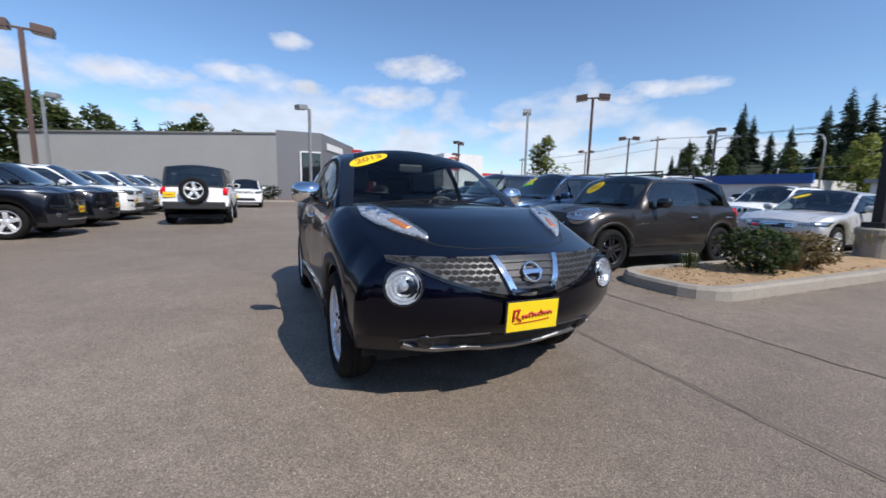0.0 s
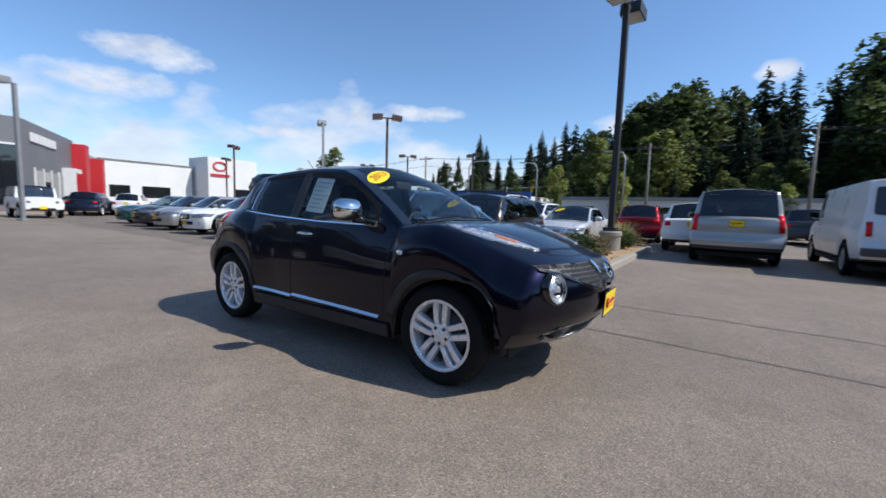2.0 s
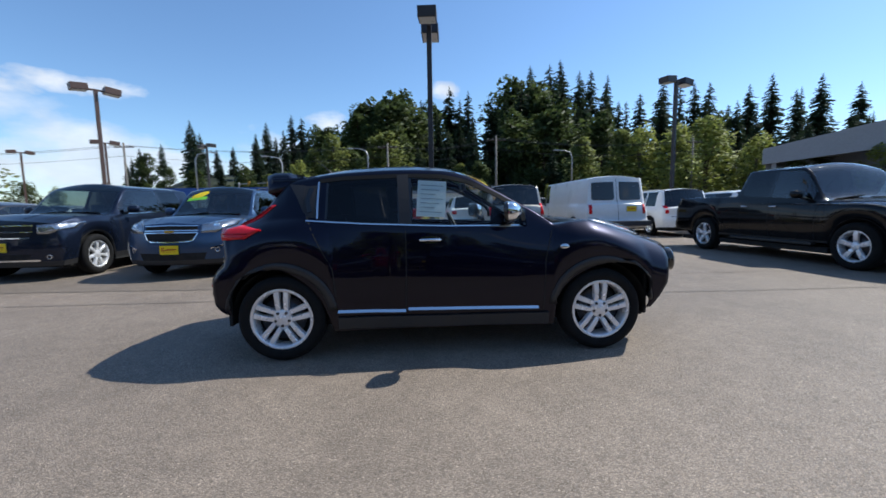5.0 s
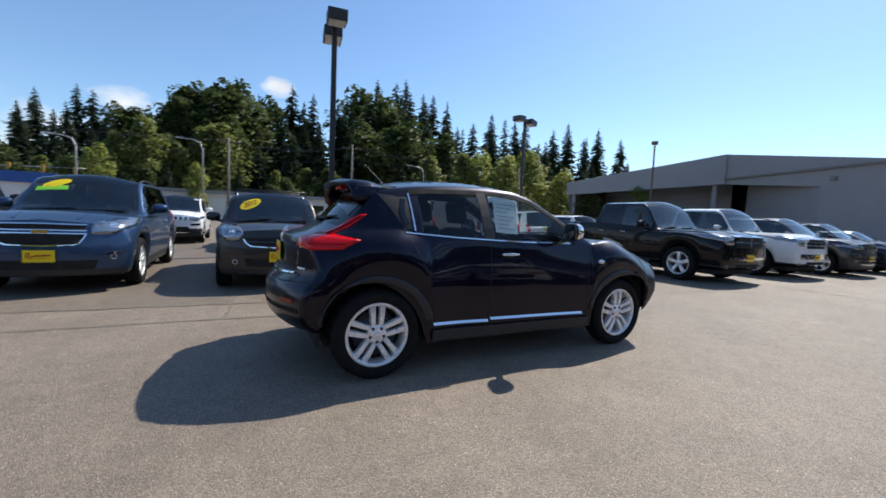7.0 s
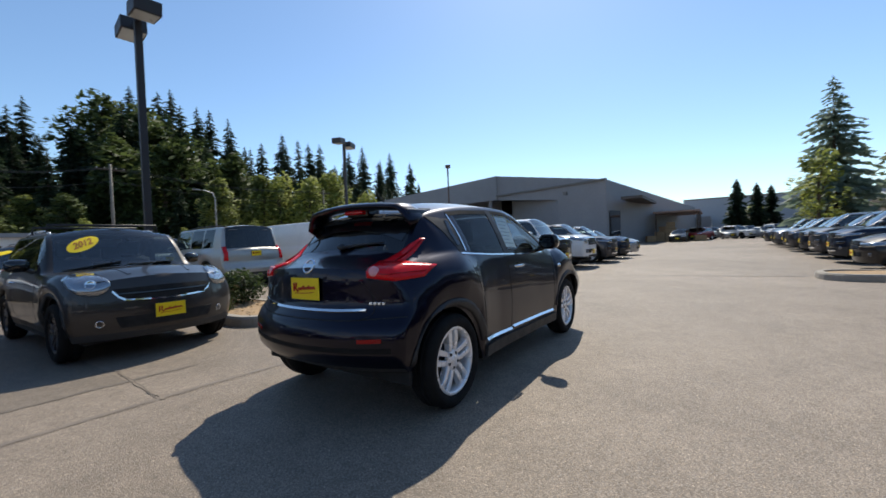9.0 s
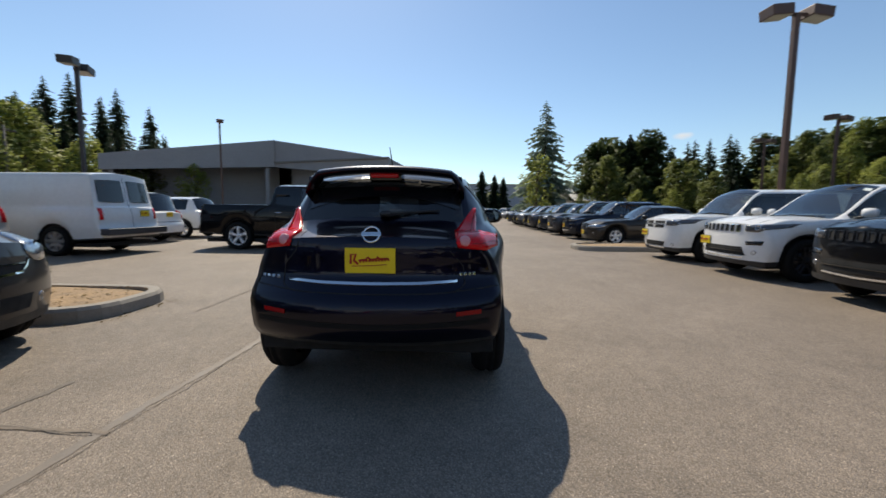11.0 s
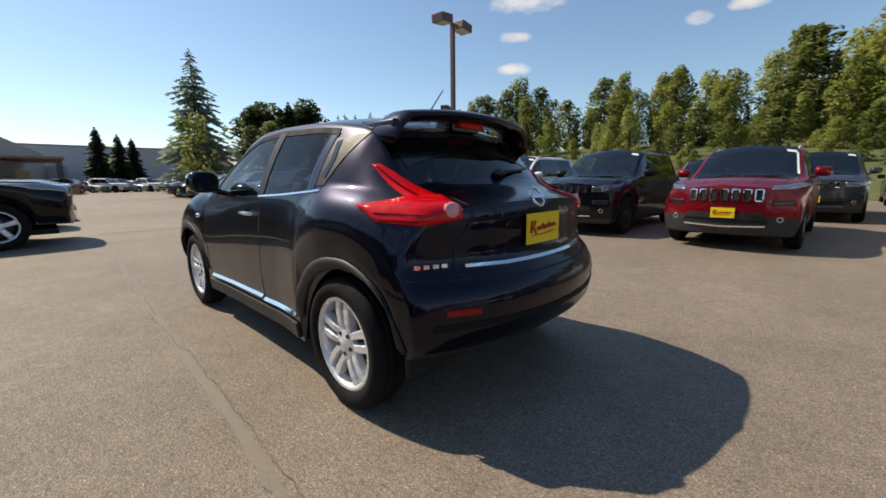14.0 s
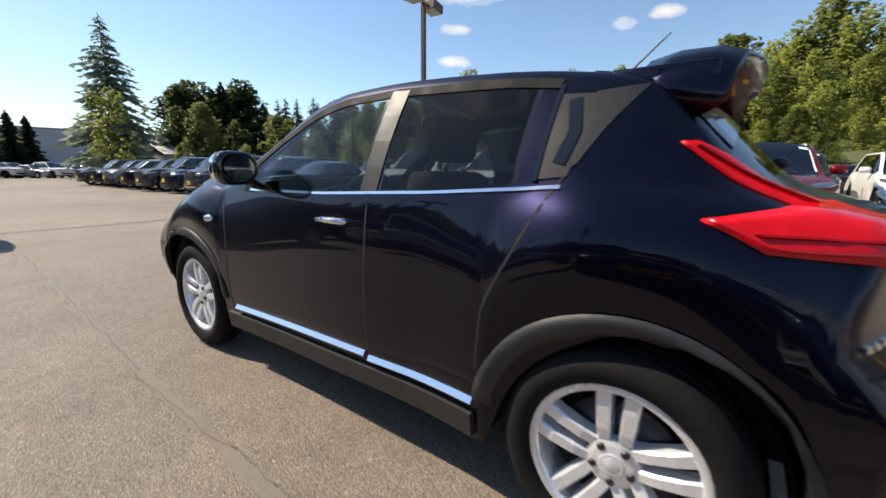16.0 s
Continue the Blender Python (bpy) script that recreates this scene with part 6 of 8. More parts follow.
# pickups and cars with noses to the aisle
ram = parked("pickup_truck", "black crew-cab pickup truck with bright wheels", "truck", PICKUP, paint("truck_black", (0.004, 0.004, 0.005), 0.0, 0.25), suv_style(0.85, 1.10, 0.55, 1, plate_f=0.62, wheel="five", handle=CHROME, tyre=0.27, bars=[([(-0.57, 1.11), (0.57, 1.11)], 0.03, CHROME), ([(0, 1.1), (0, 0.86)], 0.03, CHROME), ([(-0.7, 0.60), (0.7, 0.60)], 0.06, CHROME)], tail=[([(0.84, 1.18), (0.92, 1.18)], [(0.84, 0.95), (0.92, 0.95)], "r")]), P(8.2, 4.15, -90))
for s in (1, -1):
    part("side_step", boxes((-0.9, 1.05, s * 0.94 - 0.06, s * 0.94 + 0.06, 0.36, 0.42), bevel=0.02), PLASTIC, ram)
part("tailgate", boxes((-2.93, -2.87, -0.85, 0.85, 0.72, 1.30), bevel=0.02), BLACK, ram)
ford = parked("pickup_truck", "white pickup truck with a large chrome grille", "truck", PICKUP, WHITE, suv_style(0.84, 1.10, 0.55, 2, plate_f=0.60, wheel="five", tyre=0.27, bars=[([(-0.6, 1.11), (0.6, 1.11)], 0.04, CHROME), ([(-0.75, 0.62), (0.75, 0.62)], 0.14, CHROME)], tail=[([(0.83, 1.25), (0.95, 1.25)], [(0.83, 0.95), (0.96, 0.95)], "r")]), P(11.9, 4.3, -90))
copy_thing(gry2, P(14.9, 3.6, -90))
copy_thing(navy2, P(17.8, 3.5, -90))
silsed = parked("sedan", "silver sedan at the end of the truck row", "car", SEDAN, SILVER, suv_style(0.58, 0.72, 0.36, 2), P(20.8, 3.5, -90))

# second row behind the planted island
vw = parked("sedan", "silver-white sedan behind the planted island", "car", SEDAN, paint("pearl", (0.60, 0.60, 0.60), 0.4, 0.3), suv_style(0.60, 0.70, 0.5, 2, plate_f=0.47, sticker=1, wheel="five", bars=[([(-0.5, 0.70), (0.5, 0.70)], 0.014, CHROME)]), P(-1.45, 11.25, -90))
wsuv = parked("suv", "white SUV parked in the second row", "car", CROSS, WHITE, jeep_style(0.80, 0.92, rails=PLASTIC, plate_r=0.95), P(-4.2, 14.5, -90))
far_copy(wsuv, P(2.1, 14.7, 90))
rsuv = parked("suv", "red SUV parked in the second row", "car", CROSS, RED, jeep_style(0.80, 0.92, rails=PLASTIC), P(-0.1, 18.4, 90))
far_copy(rsuv, P(-6.4, 20.5, 90))
far_copy(gry2, P(6.4, 24.5, 90))
far_copy(wsuv, P(7.8, 22.5, 90))
far_copy(silsed, P(3.2, 24.5, 90))
far_copy(navy2, P(13.2, 14.0, 90))
far_copy(wsuv, P(12.4, 12.0, 90))
far_copy(silver, P(-7.3, 13.2, -90))
far_copy(navy2, P(-10.5, 13.0, 90))
far_copy(silsed, P(-13.6, 13.0, 90))

# in the aisle behind: an off-roader from behind, a white car, a white truck by the showroom
off = parked("off_roader", "white off-road SUV with black soft top and rear spare wheel", "car", WRANGLER, WHITE, jeep_style(0.80, 1.02, slot_box=(0.36, 0.80, 1.02), slot_mat=WHITE, rails=None, spare=1.06, wheel="five", tyre=0.26, clad_mat=PLASTIC, plate_r=0.92, plate_ry=0.66, tail=[([(0.80, 1.14), (0.94, 1.14)], [(0.80, 0.93), (0.94, 0.93)], "r")]), P(-12.7, -3.15, 180))
part("rear_bar", boxes((-2.36, -2.20, -0.82, 0.82, 0.50, 0.72), bevel=0.03), PLASTIC, off)
far_copy(wgc, P(-25.5, -2.3, 0))
far_copy(wjeep, P(-30.0, 3.0, 0))
far_copy(navy2, P(-34.5, 6.8, 150))
far_copy(wsuv, P(-35.5, 9.6, 150))

# ---- ground works: kerbed islands, seams, old tar ----
CONCRETE = surface("concrete", (0.30, 0.268, 0.225), 0.88, 0, 0.16, 3.0, 0.35, 60)
MULCH = surface("dry_mulch", (0.33, 0.22, 0.12), 0.95, 0, 0.45, 6.0, 0.9, 30)
TAR = surface("tar", (0.130, 0.108, 0.086), 0.7, 0, 0.3, 3.0, 0.3, 60)
SEAM_PALE = surface("sealed_seam", (0.176, 0.142, 0.110), 0.60, 0, 0.16, 5.0, 0.15, 120)
CRACK = surface("crack_filler", (0.125, 0.101, 0.078), 0.75, 0, 0.3, 3.0, 0.3, 60)
SEAM_LIGHT = surface("worn_seam", (0.198, 0.158, 0.120), 0.8, 0, 0.3, 5.0, 0.3, 60)
BARK = surface("bark", (0.085, 0.06, 0.042), 0.9, 0, 0.35, 3.0, 0.6, 12)
BROWN_STEEL = surface("brown_steel", (0.10, 0.058, 0.045), 0.5, 0.1, 0.15, 3.0)
BLACK_STEEL = surface("dark_steel", (0.028, 0.025, 0.027), 0.5, 0.1, 0.15, 3.0)
GALV = surface("galvanised", (0.33, 0.33, 0.33), 0.5, 0.5, 0.12, 3.0)
LAMP_GLASS = surface("lamp_diffuser", (0.45, 0.44, 0.40), 0.3, 0, 0.1, 5)


def rounded(x0, x1, y0, y1, r, n=7):
    """A rectangle with round corners, as a closed line."""
    out = []
    for cx, cy, a0 in ((x1 - r, y1 - r, 0), (x0 + r, y1 - r, 90), (x0 + r, y0 + r, 180), (x1 - r, y0 + r, 270)):
        out += [(cx + r * math.cos(math.radians(a0 + 90 * k / n)), cy + r * math.sin(math.radians(a0 + 90 * k / n))) for k in range(n + 1)]
    return out


def island(name, label, x0, x1, y0, y1, r, fill, h=0.15, w=0.16):
    """A planted island: kerb stones of their own with joints, round a bed of mulch."""
    isl = thing(name, label, "island", kind="structure")
    P0 = np.array(rounded(x0, x1, y0, y1, r))
    loop = np.vstack([P0, P0[:1]])
    d = np.r_[0, np.cumsum(np.linalg.norm(np.diff(loop, axis=0), axis=1))]
    c = np.array([(x0 + x1) / 2, (y0 + y1) / 2])
    n = max(8, int(d[-1] / 1.5))
    for k in range(n):
        t = np.linspace(d[-1] * k / n + 0.0015, d[-1] * (k + 1) / n - 0.0015, 9)
        o = np.stack([np.interp(t, d, loop[:, q]) for q in (0, 1)], 1)
        tg = np.gradient(o, axis=0)
        nr = np.stack([-tg[:, 1], tg[:, 0]], 1) / np.linalg.norm(tg, axis=1)[:, None]
        if np.dot(nr[4], c - o[4]) < 0:
            nr = -nr
        bm = bmesh.new()
        rings = []
        dz = random.uniform(-0.003, 0.003)
        for p, q in zip(o, nr):
            prof = [(0, -0.02), (0.012, h - 0.035 + dz), (0.04, h + dz), (w, h + dz), (w, -0.02)]
            rings.append([bm.verts.new((p[0] + q[0] * a, p[1] + q[1] * a, b)) for a, b in prof])
        for A, B in zip(rings, rings[1:]):
            for q in range(4):
                bm.faces.new((A[q], A[q + 1], B[q + 1], B[q]))
        bm.faces.new(rings[0])
        bm.faces.new(rings[-1][::-1])
        part("kerb_stone", bm, CONCRETE, isl)
    # the bed, slightly humped
    ring = np.array(rounded(x0 + w, x1 - w, y0 + w, y1 - w, max(0.1, r - w)))
    bm = bmesh.new()
    levels = []
    for f, z in ((1, h - 0.04), (0.8, h - 0.005), (0.5, h + 0.03), (0.2, h + 0.045)):
        levels.append([bm.verts.new((c[0] + (p[0] - c[0]) * f, c[1] + (p[1] - c[1]) * f, z + 0.02 * noise.noise((p[0] * f * 2, p[1] * f * 2, 1)))) for p in ring])
    for A, B in zip(levels, levels[1:]):
        for k in range(len(ring)):
            bm.faces.new((A[k], A[(k + 1) % len(ring)], B[(k + 1) % len(ring)], B[k]))
    bm.faces.new(levels[-1])
    part("mulch_bed", bm, fill, isl, smooth=True)
    return isl


island("kerb_island", "concrete-kerbed island filled with dry needle mulch", -0.47, 1.02, 3.22, 12.6, 0.55, MULCH)
island("kerb_island", "concrete-kerbed island at the end of the row", 8.0, 9.55, -10.2, -4.22, 0.6, MULCH)


def strip(name, label, pts, w, material, z=0.004, wobble=0.03, category="seam", seed=1):
    """A thin irregular band lying on the asphalt."""
    rnd = random.Random(seed)
    p = resample(pts, max(6, int(sum(math.dist(a, b) for a, b in zip(pts, pts[1:])) / 0.06)))
    t = np.gradient(p, axis=0)
    nr = np.stack([-t[:, 1], t[:, 0]], 1) / np.linalg.norm(t, axis=1)[:, None]
    verts, off = [], 0
    for a, q in zip(p, nr):
        off = 0.8 * off + rnd.uniform(-wobble, wobble)
        ww = w * rnd.uniform(0.65, 1.25)
        for s in (-1, 1):
            verts.append((a[0] + q[0] * (off + s * ww / 2), a[1] + q[1] * (off + s * ww / 2), z))
    faces = [(2 * k, 2 * k + 1, 2 * k + 3, 2 * k + 2) for k in range(len(p) - 1)]
    return tagged(part(name, mesh_of(name, verts, faces, False), material, None), label, category, kind="structure")


# the lane joint that runs beside the car: a smooth sealed band and a crack along it
strip("asphalt_seam", "smooth sealed joint in the asphalt", [(-9, 1.44), (-2.2, 1.36), (-0.95, 1.28), (1.2, 1.215)], 0.06, SEAM_PALE, 0.003, 0.006, seed=3)
strip("asphalt_seam", "worn joint in the asphalt", [(1.2, 1.215), (4, 1.11), (9, 0.99), (22, 0.75)], 0.045, SEAM_PALE, 0.003, 0.006, seed=13)
strip("asphalt_crack", "dark crack along the joint", [(-4, 1.34), (-2.2, 1.30), (-1.6, 1.262), (-0.8, 1.245), (1.16, 1.225)], 0.006, CRACK, 0.005, 0.012, seed=4)
strip("asphalt_crack", "fine dark crack along the far joint", [(1.16, 1.225), (4, 1.10), (7.7, 1.02)], 0.009, CRACK, 0.005, 0.010, seed=14)
strip("asphalt_crack", "dark crack across the joint", [(-2.31, 1.37), (-2.27, 1.66), (-2.24, 1.97), (-2.22, 2.7)], 0.010, CRACK, 0.006, 0.010, seed=15)
strip("asphalt_seam", "dark tarred joint across the aisle", [(8.75, 1.0), (8.85, -1.8), (8.97, -3.2), (9.1, -4.1)], 0.10, TAR, 0.005, 0.015, seed=5)
strip("asphalt_seam", "dark tarred joint near the kerb", [(0.2, 2.50), (2.63, 2.52), (7.8, 2.45)], 0.02, CRACK, 0.005, 0.012, seed=6)
strip("asphalt_seam", "dark tarred joint before the parked row", [(-16, 2.6), (-7, 2.35), (-4.4, 2.24), (-1.7, 2.1)], 0.05, TAR, 0.004, 0.015, seed=8)
strip("asphalt_seam", "pale cross joint in the asphalt", [(-2.30, 1.30), (-2.27, 2.0), (-2.2, 3.0)], 0.03, SEAM_LIGHT, 0.005, 0.012, seed=9)
# darker asphalt colour under the row beside the island
me = mesh_of("pavement", [(-45, 2.95, 0.002), (-16, 2.6, 0.002), (-7, 2.35, 0.002), (-4.4, 2.24, 0.002), (-2.28, 2.15, 0.002), (-2.2, 12.5, 0.002), (-45, 12.5, 0.002)], [tuple(range(7))], False)
tagged(part("pavement", me, DARK_ASPHALT, None), "darker newer asphalt under the parked row", "pavement", kind="structure")
# ---- plants ----


def soft_normals(me, outs):
    """Turn each leaf outwards and shade it by its place on the crown, as a mass of leaves takes the light."""
    me.polygons.foreach_set("use_smooth", [True] * len(me.polygons))
    me.normals_split_custom_set_from_vertices(outs)
    return me


def clump_mesh(name, centres, size, seed, squash=0.5, leaf=0.55, outs=None):
    """Many small folded leaf clumps, each a pair of triangles bent along its middle."""
    rnd = random.Random(seed)
    verts, faces = [], []
    for c in centres:
        a, tilt = rnd.uniform(0, 2 * math.pi), rnd.uniform(-0.9, 0.9)
        L = size * rnd.uniform(0.6, 1.35)
        d = Vector((math.cos(a) * math.cos(tilt), math.sin(a) * math.cos(tilt), math.sin(tilt) * squash - 0.15)).normalized()
        s = d.cross(Vector((rnd.uniform(-1, 1), rnd.uniform(-1, 1), 1.0))).normalized()
        u = s.cross(d)
        o = len(verts)
        c = Vector(c)
        verts += [c - d * L * 0.5, c + s * L * leaf * 0.5 - u * L * 0.12, c + d * L * 0.5 - u * L * 0.08, c - s * L * leaf * 0.5 - u * L * 0.12]
        flip = outs is not None and s.cross(d).dot(outs[o // 4]) < 0
        faces += [(o, o + 2, o + 1), (o, o + 3, o + 2)] if flip else [(o, o + 1, o + 2), (o, o + 2, o + 3)]
    me = mesh_of(name, verts, faces, False)
    return soft_normals(me, [outs[k // 4] for k in range(len(verts))]) if outs is not None else me


def conifer_meshes(H, spread, seed, whorls=30, per=10, sub=7, open_=0.0):
    rnd = random.Random(seed)
    pts_v, pts_f = [], []
    for w in range(whorls):
        f = w / (whorls - 1)
        z = H * (0.06 + 0.94 * f)
        r = spread * ((1 - f) ** 0.66) * rnd.uniform(0.74, 1.12) + 0.16
        for b in range(per if f < 0.8 else per - 3):
            a = rnd.uniform(0, 2 * math.pi)
            rr = r * rnd.uniform(0.6, 1.12)
            droop = rnd.uniform(0.18, 0.42)
            dz = rnd.uniform(-0.5, 0.5) * H / whorls
            for q in range(sub):
                g = (q + rnd.uniform(0.1, 0.9)) / sub
                if g < open_:
                    continue
                p = Vector((math.cos(a) * rr * g, math.sin(a) * rr * g, z + dz - droop * rr * g * g + 0.10 * rr * g))
                L = rr / sub * rnd.uniform(1.4, 2.4) + 0.10
                wd = L * rnd.uniform(0.55, 1.0) * (1.15 - 0.4 * g)
                aa = a + rnd.uniform(-0.6, 0.6)
                d = Vector((math.cos(aa), math.sin(aa), -droop * rnd.uniform(0.3, 1.8)))
                roll = rnd.uniform(-1.3, 1.3)
                s = Vector((-math.sin(aa) * math.cos(roll), math.cos(aa) * math.cos(roll), math.sin(roll)))
                o = len(pts_v)
                pts_v += [p - d * L * 0.4, p + s * wd * 0.5 + Vector((0, 0, -0.12 * L)), p + d * L * 0.6, p - s * wd * 0.5 + Vector((0, 0, -0.12 * L))]
                pts_f += [(o, o + 1, o + 2), (o, o + 2, o + 3)]
    crown = mesh_of("crown", pts_v, pts_f, False)
    bm = bmesh.new()
    tube(bm, [(0, 0, 0), (0.05, 0.02, H * 0.5), (0, 0, H * 0.97)], H * 0.017, 7, 0.02)
    me = bpy.data.meshes.new("trunk")
    bm.to_mesh(me)
    bm.free()
    me.materials.append(BARK)
    return me, crown


def broadleaf_meshes(H, spread, seed, n=1500, size=0.5, low=0.22, blobs=16, column=False):
    rnd = random.Random(seed)
    bm = bmesh.new()
    tube(bm, [(0, 0, 0), (rnd.uniform(-0.1, 0.1), 0.05, H * 0.35), (0.1, 0, H * 0.7)], H * 0.022, 7, H * 0.006)
    cs = []
    for k in range(blobs):
        f = low + (1 - low) * (k + rnd.random()) / blobs
        env = math.sin(math.pi * min(0.97, (f - low) / (1 - low) * 0.82 + 0.14)) ** (0.5 if column else 0.8)
        a, rr = rnd.uniform(0, 2 * math.pi), spread * env * rnd.uniform(0.2, 0.75)
        c = Vector((math.cos(a) * rr, math.sin(a) * rr, H * f * 0.94))
        cs.append((c, spread * rnd.uniform(0.30, 0.52) * (0.55 + 0.45 * env)))
        n0 = len(bm.verts)
        if k % 3:
            continue
        tube(bm, [(0, 0, max(H * 0.15, c.z - rr - H * 0.12)), (c.x * 0.5, c.y * 0.5, c.z - rr * 0.3), c], H * 0.008, 5, H * 0.002)
        bm.verts.ensure_lookup_table()
        bm.edges.new((bm.verts[8], bm.verts[n0]))
    pts, outs = [], []
    for k in range(n):
        c, r = rnd.choice(cs)
        v = Vector((rnd.gauss(0, 1), rnd.gauss(0, 1), rnd.gauss(0, 1))).normalized()
        q = c + v * r * rnd.uniform(0.55, 1.08) ** 0.7
        if q.z > H * low * 0.6:
            pts.append(q)
            mid = Vector((0, 0, H * 0.5))
            outs.append((v * 0.8 + (q - mid).normalized() * 0.5 + Vector((rnd.uniform(-1, 1), rnd.uniform(-1, 1), rnd.uniform(-1, 1))) * 0.75 + Vector((0, 0, 0.55))).normalized())
    crown = clump_mesh("crown", pts, size, seed + 5, outs=outs)
    me = bpy.data.meshes.new("trunk")
    bm.to_mesh(me)
    bm.free()
    me.materials.append(BARK)
    return me, crown


LEAF_CONIFER = leaf_material("conifer_needles", (0.014, 0.026, 0.015), (0.046, 0.070, 0.033))
LEAF_SPRUCE = leaf_material("spruce_needles", (0.10, 0.14, 0.11), (0.27, 0.33, 0.24))
LEAF_BROAD = leaf_material("broad_leaves", (0.036, 0.056, 0.018), (0.120, 0.155, 0.046))
LEAF_OLIVE = leaf_material("olive_leaves", (0.085, 0.110, 0.030), (0.26, 0.29, 0.08))
LEAF_LIGHT = leaf_material("light_leaves", (0.15, 0.185, 0.042), (0.42, 0.45, 0.11))
LEAF_BUSH = leaf_material("bush_leaves", (0.025, 0.045, 0.015), (0.09, 0.12, 0.04))
LEAF_DRY = leaf_material("dry_leaves", (0.10, 0.075, 0.035), (0.26, 0.19, 0.08))
LEAF_GRASS = leaf_material("pale_grass", (0.22, 0.22, 0.07), (0.45, 0.42, 0.15))


def tree(meshes, leaf, name, label, m, category="tree", group=""):
    t = thing(name, label, category, m, group)
    part("trunk", meshes[0], BARK, t)
    if not meshes[1].materials:
        meshes[1].materials.append(leaf)
    part("crown", meshes[1], leaf, t)
    return t


CON = [conifer_meshes(20, 4.0, 11 + k, 36, 13, 6) for k in range(4)]
CON_SLIM = [conifer_meshes(20, 2.6, 31 + k, 34, 11, 5) for k in range(2)]
BROAD = [broadleaf_meshes(12, 4.2, 41 + k, 2700, 0.70, 0.12, 28) for k in range(4)]
OLIVE = [broadleaf_meshes(12, 3.6, 71 + k, 2900, 0.58, 0.08, 32) for k in range(3)]
LIGHT = [broadleaf_meshes(10, 3.2, 51 + k, 3300, 0.42, 0.04, 32) for k in range(4)]
POPLAR = [broadleaf_meshes(12, 2.7, 61 + k, 3500, 0.42, 0.03, 42, True) for k in range(3)]
for some, mat in ((CON, LEAF_CONIFER), (CON_SLIM, LEAF_CONIFER), (BROAD, LEAF_BROAD), (OLIVE, LEAF_OLIVE), (LIGHT, LEAF_LIGHT), (POPLAR, LEAF_LIGHT)):
    for tr_, cr_ in some:
        cr_.materials.append(mat)


def hill_mesh(name, rings, az0, az1, heights, material, label):
    """A slope that rises away from the lot, between two bearings."""
    n = 40
    verts, faces = [], []
    for r, h in zip(rings, heights):
        for k in range(n + 1):
            a = math.radians(az0 + (az1 - az0) * k / n)
            edge = min(1, min(k, n - k) / 4)
            verts.append((r * math.cos(a), r * math.sin(a), h * edge + (0.5 * noise.noise((r * 0.1, k * 0.4, 3)) if h > 0.5 else 0)))
    for j in range(len(rings) - 1):
        for k in range(n):
            faces.append((j * (n + 1) + k, j * (n + 1) + k + 1, (j + 1) * (n + 1) + k + 1, (j + 1) * (n + 1) + k))
    return tagged(part(name, mesh_of(name, verts, faces), material, None), label, "hillside", kind="structure")


UNDERGROWTH = surface("undergrowth", (0.030, 0.038, 0.014), 0.95, 0, 0.5, 0.5, 0.8, 4)
DRY_BANK = surface("grassy_bank", (0.085, 0.095, 0.028), 0.95, 0, 0.4, 0.7, 0.8, 6)
hill_mesh("hillside", (60, 68, 85, 110, 140), 28, 128, (0.02, 1.5, 5, 10, 12), UNDERGROWTH, "dark wooded hillside across the road")
hill_mesh("bank", (24, 28, 36, 50, 80), -146, -38, (0.02, 1.2, 2.5, 4.5, 6), DRY_BANK, "grassy bank behind the parked row")

rnd = random.Random(77)


def plant_belt(profile, layers, kinds, jitter=1.0):
    """Trees in belts whose tops follow a skyline of bearings and heights above the eye."""
    az, el = np.array(profile, float).T
    order = np.argsort(az)
    for dist, step, share, hill, mix in layers:
        a = az.min()
        while a < az.max():
            b = a + rnd.uniform(-0.4, 0.4) * step
            e = np.interp(b, az[order], el[order]) * rnd.uniform(*share)
            d = dist * rnd.uniform(0.94, 1.06)
            x, y = d * math.cos(math.radians(b)), d * math.sin(math.radians(b))
            top = 1.15 + d * math.tan(math.radians(e))
            kind = rnd.choices(list(mix), list(mix.values()))[0]
            meshes, base, leaf, nm, label = kinds[kind]
            ms = rnd.choice(meshes)
            h = max(2.0, top - hill + 0.3)
            s = h / base
            m = Matrix.LocRotScale((x, y, hill - 0.3), Euler((0, 0, rnd.uniform(0, 6.28))), (s * rnd.uniform(0.9, 1.15), s * rnd.uniform(0.9, 1.15), s))
            t = thing(nm, label, "tree", None, "woods round the lot")
            part("trunk", ms[0], BARK, t)
            part("crown", ms[1], leaf, t)
            t.matrix_basis = m
            a += step


